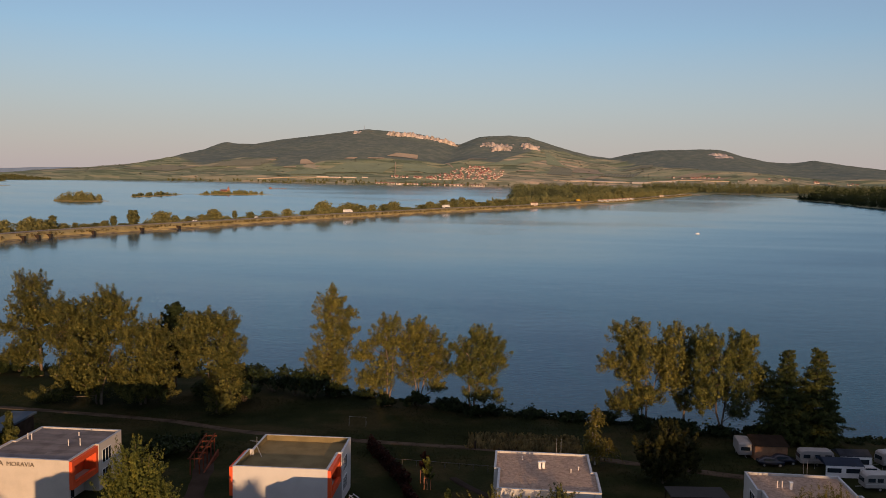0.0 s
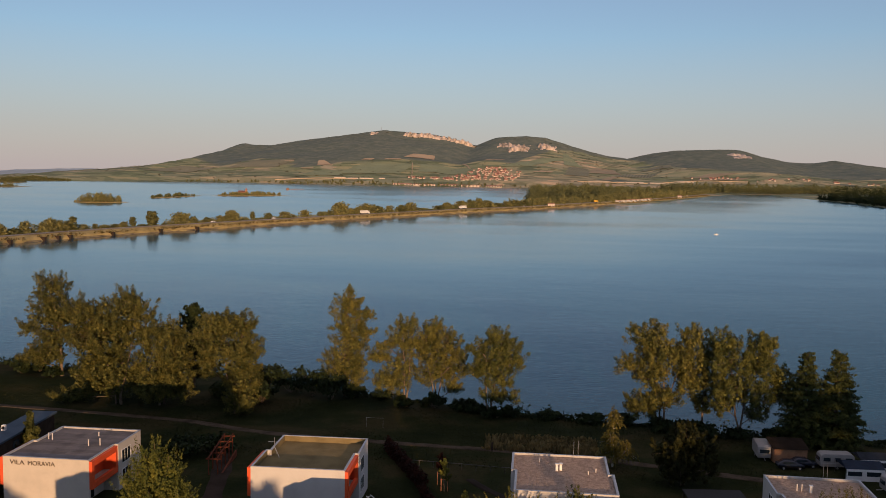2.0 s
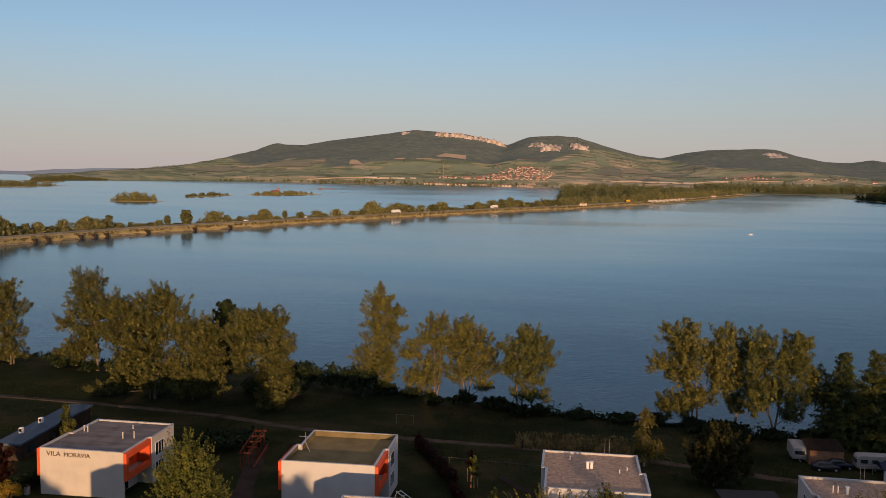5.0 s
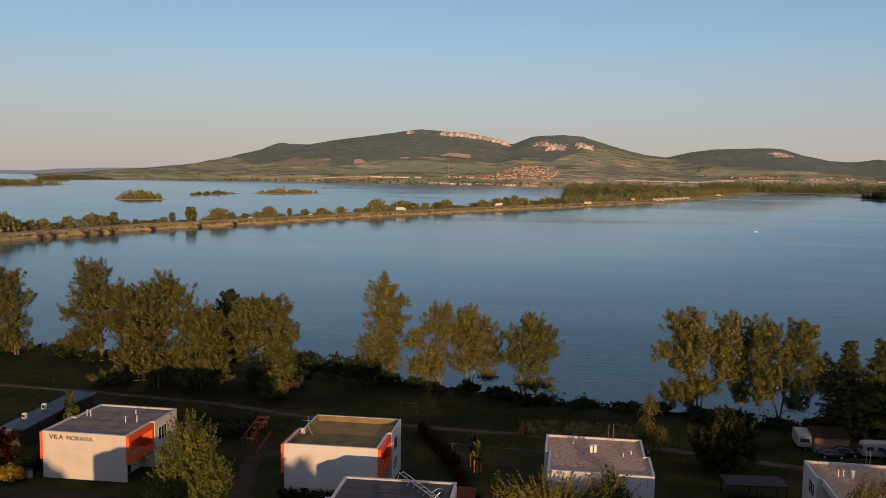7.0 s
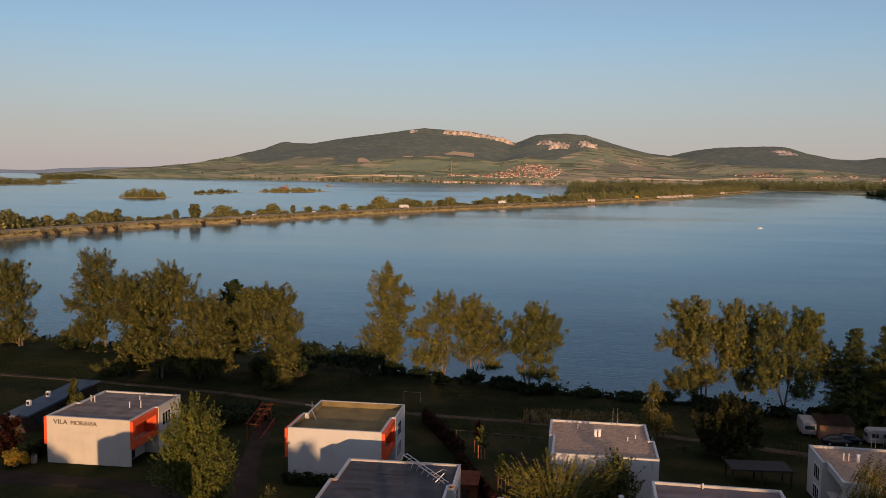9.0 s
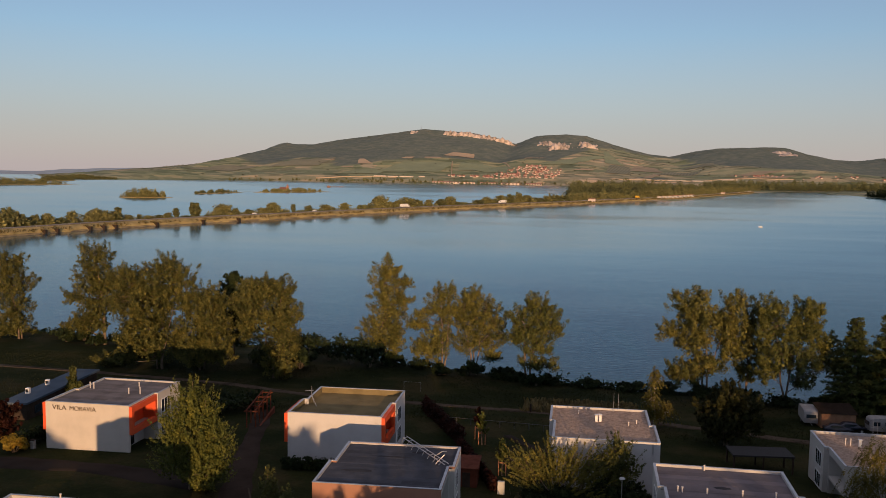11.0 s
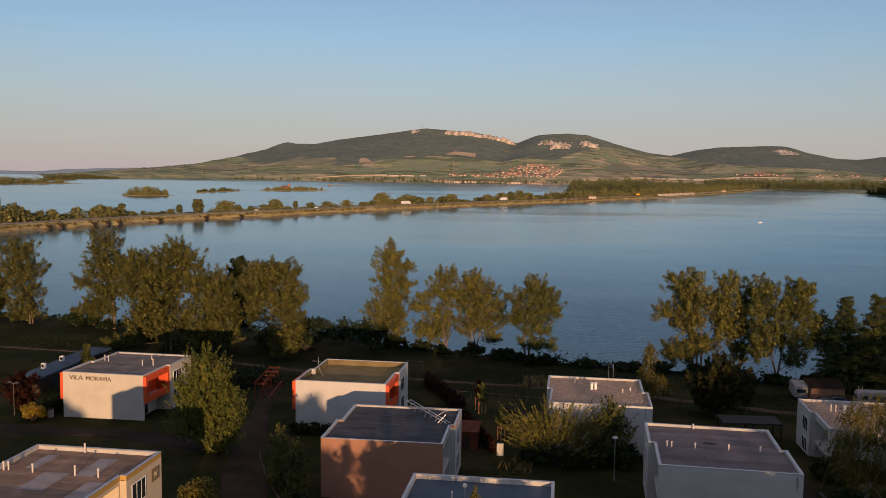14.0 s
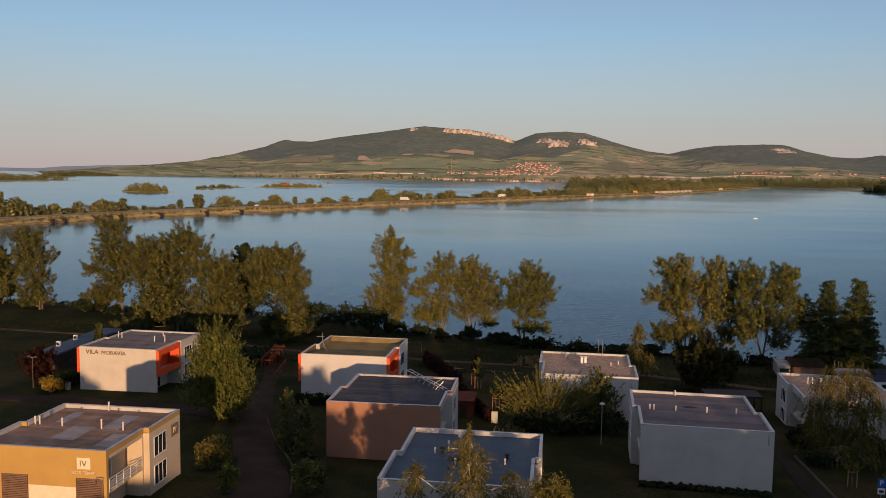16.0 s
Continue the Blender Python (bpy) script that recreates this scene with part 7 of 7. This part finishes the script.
part("bar", bm, M_CONCRETE, root)

# ---- low dark building behind the cream villa ----
root = thing("low_building", "long low dark building with a pale felt roof and hoods", "building", pose(-67.9, 87.0, -0.85, 0, 0, 4.6))
part("wall", boxes((-1.8, 1.8, 5, 26, -2.0, 2.75)), M_DARK_TRIM, root)
part("roof", boxes((-2.1, 2.1, 4.5, 26.5, 2.75, 3.05)), M_MEMBRANE, root)
for k in range(3):
    part("window", boxes((1.78, 1.86, 7 + k * 6, 8.8 + k * 6, 0.8, 2.0)), M_GLASS, root)
for y in (9.5, 15.0):
    hd = part("vent_hood", boxes((-1.2, -0.6, y, y + 0.6, 3.0, 3.9), bevel=0.05), M_WHITE_PAINT, root, "white vent hood")
    part("opening", boxes((-1.1, -0.7, y - 0.02, y + 0.01, 3.3, 3.75)), M_RUBBER, hd)

# ---- timber pergola along the lane ----
root = thing("pergola", "reddish timber pergola frame along the gritty lane", "pergola", pose(-33.0, 95.0, land1(-33, 100), 0, 0, 10))
for k in range(5):
    for x in (0.0, 1.3):
        part("post", boxes((x - 0.08, x + 0.08, k * 2.7 - 0.08, k * 2.7 + 0.08, -0.8, 2.7)), M_TIMBER, root)
    part("cross_beam", boxes((-0.4, 1.7, k * 2.7 - 0.07, k * 2.7 + 0.07, 2.7, 2.88)), M_TIMBER, root)
for x in (0.0, 1.3):
    part("long_beam", boxes((x - 0.08, x + 0.08, -0.5, 11.3, 2.88, 3.06)), M_TIMBER, root)
part("low_wall", boxes((1.65, 1.9, -0.6, 11.2, -0.6, 0.45)), M_TIMBER, root)

# ---- red shed beside the salmon villa, hedge and garden ----
root = thing("garden_shed", "dark red shed with a flat reddish roof", "shed", pose(0.9, 76.2, land1(2, 78), 0, 0, 3))
part("wall", boxes((0.15, 2.5, 0.15, 4.6, -0.6, 2.2)), M_TIMBER, root)
part("roof", boxes((0, 2.7, 0, 4.9, 2.2, 2.36), bevel=0.03), M_TIMBER, root)
part("door", boxes((0.8, 1.7, 0.1, 0.16, -0.3, 1.8)), M_DARK_TRIM, root)


def hedge(a, b, w, h, leaf, label, seed, n=2600):
    """A clipped hedge from a to b."""
    rng = np.random.default_rng(seed)
    a, b = Vector((*a, 0)), Vector((*b, 0))
    root = thing("hedge", label, "hedge", pose(0, 0, 0), "hedges")
    bm = bmesh.new()
    rows = []
    k = int((b - a).length / 0.9)
    for i in range(k + 1):
        q = a.lerp(b, i / k)
        z = land1(q.x, q.y)
        tube(bm, [(q.x, q.y, z - 0.3), (q.x, q.y, z + h * 0.6)], [0.05, 0.02], 4)
        for zz in (0.3, 0.65):
            rows.append((q.x, q.y, z + h * zz, w * 0.6, h * 0.4))
    part("stem", bm, M_BARK, root)
    v, f = leaf_quads(rng, rows, n, 0.26)
    part("foliage", raw_mesh("foliage", v, f, leaf), None, root)


hedge((-10.3, 114.0), (-1.3, 93.9), 1.3, 2.6, M_LEAF_RED, "tall dark copper hedge beside the white villa", 1, 4200)
hedge((-1.0, 92.0), (5.5, 76.0), 1.0, 1.6, M_LEAF_RED, "lower copper hedge along the garden", 2, 2800)
hedge((-20.5, 77.6), (-10.0, 77.9), 1.2, 1.6, M_LEAF_DARK, "dark clipped hedge before the white villa", 3, 2200)
hedge((-9.4, 50.0), (-16.0, 63.0), 1.5, 1.6, M_LEAF_DARK, "dark hedge along the lane's kerb", 4, 2600)
hedge((24.0, 55.3), (36.0, 55.8), 0.9, 0.55, M_LEAF_DARK, "weedy fringe along the grey villa's wall", 5, 2400)
hedge((-58.0, 78.6), (-57.0, 92.0), 2.0, 2.4, M_LEAF_DARK, "dark shrubs beside the cream villa", 6, 2600)

M_GRASS_DRY = leafy("dry_grass", (0.12, 0.09, 0.038), (0.24, 0.185, 0.08), 0.3)
# grass as dark as the ground, with the same shade in its colour
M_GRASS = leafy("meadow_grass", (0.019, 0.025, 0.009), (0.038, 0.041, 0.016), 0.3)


def grass(x0, x1, y0, y1, n, size, mat, label, seed, test=None):
    rng = np.random.default_rng(seed)
    x, y = x0 + (x1 - x0) * rng.random(n), y0 + (y1 - y0) * rng.random(n)
    keep = wobble(x, y, 11.0, seed) + rng.normal(size=n) * 0.35 > -0.1
    if test is not None:
        keep &= test(x, y)
    x, y = x[keep], y[keep]
    n = len(x)
    z = land(x, y)
    a = rng.random(n) * 6.283
    s = size * (0.5 + rng.random(n))
    d = np.stack([np.cos(a), np.sin(a), np.zeros(n)], 1) * (s * 0.35)[:, None]
    base = np.stack([x, y, z - 0.03], 1)
    tip = base + np.stack([rng.normal(size=n) * s * 0.35, rng.normal(size=n) * s * 0.35, s], 1)
    v = np.stack([base - d, base + d, tip + d * 0.35, tip - d * 0.35], 1).reshape(-1, 3)
    return tagged(new("grass", raw_mesh("grass", v, np.arange(4 * n).reshape(n, 4), mat)), label, "grass", kind="stuff")


grass(5, 24, 119, 131, 5200, 0.7, M_GRASS_DRY, "tall dry straw-coloured grass beside the track", 3)
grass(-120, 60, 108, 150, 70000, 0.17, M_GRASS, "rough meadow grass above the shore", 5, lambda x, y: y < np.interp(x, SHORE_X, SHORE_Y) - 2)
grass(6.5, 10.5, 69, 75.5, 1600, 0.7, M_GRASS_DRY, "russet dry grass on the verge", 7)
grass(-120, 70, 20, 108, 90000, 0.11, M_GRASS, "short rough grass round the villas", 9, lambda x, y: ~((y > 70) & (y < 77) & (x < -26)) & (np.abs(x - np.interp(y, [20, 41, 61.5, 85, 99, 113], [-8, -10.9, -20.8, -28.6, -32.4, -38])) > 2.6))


# brighter than the other reddish timber: sunlight on the stakes is in the colour
M_STAKE = surface("sunlit_stake_timber", (0.40, 0.17, 0.08), rough=0.8, coarse=1.0, fine=12, spread=0.25)


def sapling(x, y, leaf, seed, label):
    t = tree(at(x, y), 4.6, -0.9, 0.9, label, "column", leaf, seed=seed, clear=0.42, n=420, size=0.2, lobes=12, group="staked saplings", lobe=0.4, name="sapling")
    for sx in (-0.45, 0.45):
        part("stake", boxes((sx - 0.05, sx + 0.05, -0.05, 0.05, -0.4, 1.9)), M_STAKE, t, "reddish support stake, sunlight put into its colour")
    part("crossbar", boxes((-0.5, 0.5, -0.08, -0.04, 1.6, 1.72)), M_STAKE, t)


sapling(0.7, 97.5, M_LEAF_RED, 501, "copper-leaved sapling tied to stakes")
sapling(1.6, 94.6, M_LEAF_GREEN, 502, "green sapling tied to stakes")
sapling(5.8, 81.9, M_LEAF_GREEN, 503, "slim green sapling tied to stakes")
sapling(46.0, 63.0, M_LEAF_GREEN, 504, "staked sapling on the lawn")
sapling(49.0, 60.0, M_LEAF_GREEN, 505, "staked sapling near the parking sign")

# thin rail along the garden's far side
root = thing("fence", "low dark rail fence along the garden", "fence", pose(0, 0, 0))
for i in range(9):
    x = -6 + i * 2.2
    y = 106.2 - 0.06 * i
    part("post", boxes((x - 0.05, x + 0.05, y - 0.05, y + 0.05, land1(x, y) - 0.3, land1(x, y) + 1.0)), M_DARK_STEEL, root)
    if i < 8:
        bm = bmesh.new()
        tube(bm, [(x, y, land1(x, y) + 0.95), (x + 2.2, y - 0.06, land1(x + 2.2, y - 0.06) + 0.95)], [0.04, 0.04], 5)
        part("rail", bm, M_DARK_STEEL, root)

# kerb and paved path beside the grey villa
ribbon("garden_path", [(41.0, 40), (41.3, 58), (41.0, 74), (40.0, 92)], 2.2, M_ASPHALT, "narrow dark path between the villas", "path")
ribbon("garden_walk", [(4.5, 101), (6, 97.5), (9, 93), (12, 92)], 1.3, M_ASPHALT, "curving dark garden walk", "path", 0.05)


# ---- caravan park ----
M_CARAVAN = surface("caravan_panel", (0.32, 0.31, 0.30), rough=0.45, coarse=0.8, fine=10, spread=0.15, bump=0.05)
# concrete kept near-black: the shade on the kerb is in its colour
M_KERB = surface("kerb_concrete", (0.05, 0.047, 0.044), rough=0.9, coarse=0.6, fine=12, spread=0.25)


def caravan(x, y, rot, length, label, front=False):
    root = thing("caravan", label, "caravan", at(x, y, rot), "caravans by the water")
    h = length / 2
    prof = [(-h, 0.55), (h, 0.55), (h + 0.12, 1.5), (h - 0.15, 2.45), (h - 0.5, 2.62), (-h + 0.5, 2.62), (-h + 0.1, 2.4), (-h - 0.1, 1.4)]
    bm = bmesh.new()
    a = [bm.verts.new((px, -1.1, pz)) for px, pz in prof]
    b = [bm.verts.new((px, 1.1, pz)) for px, pz in prof]
    bm.faces.new(a), bm.faces.new(b[::-1])
    for i in range(len(prof)):
        j = (i + 1) % len(prof)
        bm.faces.new((a[i], b[i], b[j], a[j]))
    bmesh.ops.bevel(bm, geom=list(bm.edges), offset=0.06, segments=2, affect="EDGES")
    part("body", bm, M_CARAVAN, root)
    for x0, x1 in ((-h + 0.4, -h + 1.5), (-0.5, 0.4), (h - 1.5, h - 0.4)):
        part("window", boxes((x0, x1, -1.14, -1.08, 1.45, 2.05), bevel=0.02), M_GLASS, root)
    part("window", boxes((-h - 0.16, -h - 0.06, -0.75, 0.75, 1.4, 2.0)), M_GLASS, root)
    part("window", boxes((h + 0.02, h + 0.14, -0.75, 0.75, 1.4, 2.0)), M_GLASS, root)
    part("stripe", boxes((-h + 0.05, h - 0.05, -1.12, -1.09, 1.1, 1.2)), M_CAR_SILVER, root)
    for yy in (-0.95, 0.95):
        wheel(root, 0, yy, 0.33, 0.2)
    bm = bmesh.new()
    tube(bm, [(-h, 0, 0.5), (-h - 1.0, 0, 0.45)], [0.06, 0.06], 5)
    part("drawbar", bm, M_STEEL, root)


def awning(x, y, rot, w, d, h, mat, label):
    root = thing("awning", label, "awning", at(x, y, rot), "awnings by the water")
    bm = bmesh.new()
    v = [bm.verts.new(c) for c in ((-w / 2, -d / 2, h), (w / 2, -d / 2, h), (w / 2, d / 2, h), (-w / 2, d / 2, h), (-w / 2, 0, h + 0.7), (w / 2, 0, h + 0.7))]
    for q in ((0, 1, 5, 4), (2, 3, 4, 5), (0, 4, 3), (1, 2, 5)):
        bm.faces.new([v[i] for i in q])
    bmesh.ops.solidify(bm, geom=list(bm.faces), thickness=0.05)
    part("canopy", bm, mat, root)
    part("side_wall", boxes((-w / 2 + 0.1, w / 2 - 0.1, -d / 2 + 0.02, -d / 2 + 0.06, 0.1, h - 0.02)), M_CAR_WHITE, root)
    for x0 in (-w / 2 + 0.3, 0.2):
        part("window", boxes((x0, x0 + w * 0.36, -d / 2 - 0.01, -d / 2 + 0.03, 0.9, h - 0.4)), M_GLASS, root)
    for xx in (-w / 2, w / 2):
        for yy in (-d / 2, d / 2):
            bm = bmesh.new()
            tube(bm, [(xx, yy, -0.2), (xx, yy, h)], [0.03, 0.03], 5)
            part("pole", bm, M_STEEL, root)


caravan(52.0, 128.6, 88, 5.0, "white caravan end-on beside the brown shed")
caravan(62.6, 123.9, 4, 5.4, "white caravan with dark windows")
caravan(68.2, 112.5, 6, 4.6, "white caravan behind the gravel-roofed villa")
caravan(75.5, 126.0, 20, 5.0, "white caravan among the trees")
awning(68.4, 124.2, 4, 5.2, 4.0, 2.3, M_TARP, "dark-roofed awning with white walls")
awning(65.0, 119.5, 3, 6.0, 4.5, 2.0, M_BLUE_TARP, "dark blue awning roof")
awning(73.0, 115.0, 8, 4.5, 4.0, 2.2, M_TARP, "dark awning beside a caravan")
car(at(69.2, 119.6, 185), M_CAR_SILVER, "silver car parked by the awnings", "parked cars")
car(at(55.0, 121.9, 5), M_CAR_DARK, "dark car parked before the shed", "parked cars")
car(at(57.5, 123.6, 5), M_CAR_DARK, "dark blue car parked beside the shed", "parked cars")
car(at(-7.4, 83.0, 80), M_CAR_DARK, "dark car parked beside the white villa", "parked cars")
car(at(38.6, 84.0, 95), M_CAR_DARK, "dark car parked on the path", "parked cars")
root = thing("boat_shed", "brown boarded shed with a dark lean-to roof", "shed", at(55.8, 127.0, 4))
part("wall", boxes((-2.7, 2.7, -1.8, 1.8, -0.5, 2.5)), M_SHED, root)
bm = bmesh.new()
v = [bm.verts.new(c) for c in ((-3.0, -2.1, 2.5), (3.0, -2.1, 2.5), (3.0, 2.2, 3.3), (-3.0, 2.2, 3.3))]
bm.faces.new(v)
bmesh.ops.solidify(bm, geom=list(bm.faces), thickness=0.12)
part("roof", bm, M_DARK_TRIM, root)
for k in range(17):
    part("board", boxes((-2.68 + k * 0.316, -2.68 + k * 0.316 + 0.29, -1.84, -1.81, -0.3, 2.45)), M_SHED, root)
ribbon("kerb", [(42.8, 40), (43.0, 58), (42.6, 74)], 0.3, M_KERB, "concrete kerb along the path, darkened in colour for shade", "kerb", 0.14)
# dark timber carport
root = thing("carport", "low dark timber carport in the meadow", "carport", pose(35.0, 95.2, land1(38, 96), 0, 0, 6))
part("roof", boxes((0, 8, 0, 4, 2.0, 2.2)), M_RUBBER, root)
for x in (0.2, 4, 7.8):
    for y in (0.2, 3.8):
        part("post", boxes((x - 0.1, x + 0.1, y - 0.1, y + 0.1, -0.6, 2.0)), M_DARK_TRIM, root)


# felt repairs and hatches on the flat roofs
M_PATCH_DARK = surface("felt_repair_dark", (0.055, 0.055, 0.06), rough=0.85, coarse=0.6, fine=20, spread=0.25, ior=1.12)


def felt_patch(parent, x, y, rx, ry, z, mat, seed, label):
    rng = random.Random(seed)
    bm = bmesh.new()
    ring = [(x + math.cos(a) * rx * rng.uniform(0.75, 1.15), y + math.sin(a) * ry * rng.uniform(0.75, 1.15)) for a in (6.2832 * k / 14 for k in range(14))]
    lo = [bm.verts.new((px, py, z)) for px, py in ring]
    hi = [bm.verts.new((px, py, z + 0.008)) for px, py in ring]
    bm.faces.new(hi)
    for k in range(14):
        bm.faces.new((lo[k], lo[(k + 1) % 14], hi[(k + 1) % 14], hi[k]))
    part("felt_patch", bm, mat, parent, label)


for k, (x, y, rx, ry) in enumerate(((6.0, 9.5, 2.0, 0.25), (3.4, 4.6, 1.6, 0.5), (9.0, 11.4, 1.2, 0.4))):
    felt_patch(villa_c, x, y, rx, ry, 6.212, M_PATCH_DARK, 20 + k, "dark felt repair")
felt_patch(villa_e, 5.4, 8.2, 0.9, 0.35, 6.152, M_PATCH_DARK, 31, "dark stain of ponded water")
part("roof_hatch", boxes((4.9, 6.3, 6.2, 6.8, 5.99, 6.16), bevel=0.03), M_PATCH_DARK, villa_g, "low dark roof hatch")
for x, y in ((4.1, 8.0), (9.9, 7.2)):
    st = part("vent_cowl", boxes((x - 0.12, x + 0.12, y - 0.12, y + 0.12, 5.99, 6.4)), M_DARK_TRIM, villa_g)
    part("cap", boxes((x - 0.2, x + 0.2, y - 0.2, y + 0.2, 6.42, 6.48)), M_DARK_TRIM, st)
bm = bmesh.new()
tube(bm, [(5.6, 9.0, 5.99), (5.6, 9.0, 7.4)], [0.03, 0.025], 6)
pole = part("aerial", bm, M_STEEL, villa_g, "thin aerial with a small disc")
bm = bmesh.new()
tube(bm, [(5.6, 8.94, 7.3), (5.6, 9.0, 7.32)], [0.2, 0.2], 14)
part("dish", bm, M_WHITE_PAINT, pole)


# the felt lies in sheets across each flat roof
def felt_sheets(root, deck, name, col, tone, seed, mirror=False, width=1.05):
    """Overlapping felt sheets over both halves of a villa's roof, each a shade of its own."""
    mat = surface(name, col, shade(col, tone), rough=0.9, coarse=0.5, fine=22, spread=0.25, bump=0.8, relief=0.06, piece=0.16, ior=1.12)
    rng = random.Random(seed)
    y, k = RIM + 0.04, 0
    while y < D - RIM - 0.3:
        y1 = min(y + width, D - RIM - 0.04)
        if y < D1 < y1:
            y1 = D1
        s = 0.0 if y1 <= D1 else SH
        x0, x1 = s + RIM + 0.04, W + s - RIM - 0.04
        if mirror:
            x0, x1 = W - x1, W - x0
        cut = x0 + (x1 - x0) * rng.uniform(0.3, 0.7)
        z = deck + 0.004 + 0.005 * (k % 2)
        for a, b in ((x0, cut), (cut + 0.015, x1)):
            part("felt_sheet", boxes((a, b, y, y1 - 0.012, deck - 0.004, z)), mat, root)
        y, k = y1, k + 1


felt_sheets(villa_a, 6.18, "felt_sheet_grey", (0.20, 0.18, 0.175), 0.7, 1)
felt_sheets(villa_c, 6.2, "felt_sheet_dark", (0.066, 0.070, 0.082), 1.4, 2)
felt_sheets(villa_h, 6.0, "felt_sheet_brown", (0.22, 0.155, 0.12), 1.5, 3)
M_PATCH_PALE = surface("felt_repair_pale", (0.33, 0.30, 0.30), (0.25, 0.22, 0.215), rough=0.9, coarse=0.7, fine=20, spread=0.2, ior=1.12)
for x0, x1, y0, y1 in ((5.0, 7.3, 3.4, 7.6), (7.9, 9.6, 7.2, 11.8), (9.9, 11.6, 2.2, 6.0), (2.6, 3.7, 8.4, 12.0)):
    part("felt_repair", boxes((x0, x1, y0, y1, 5.998, 6.016)), M_PATCH_PALE, villa_h, "pale square felt repair")
felt_sheets(villa_e, 6.14, "felt_sheet_mauve", (0.175, 0.155, 0.165), 0.8, 4, True)
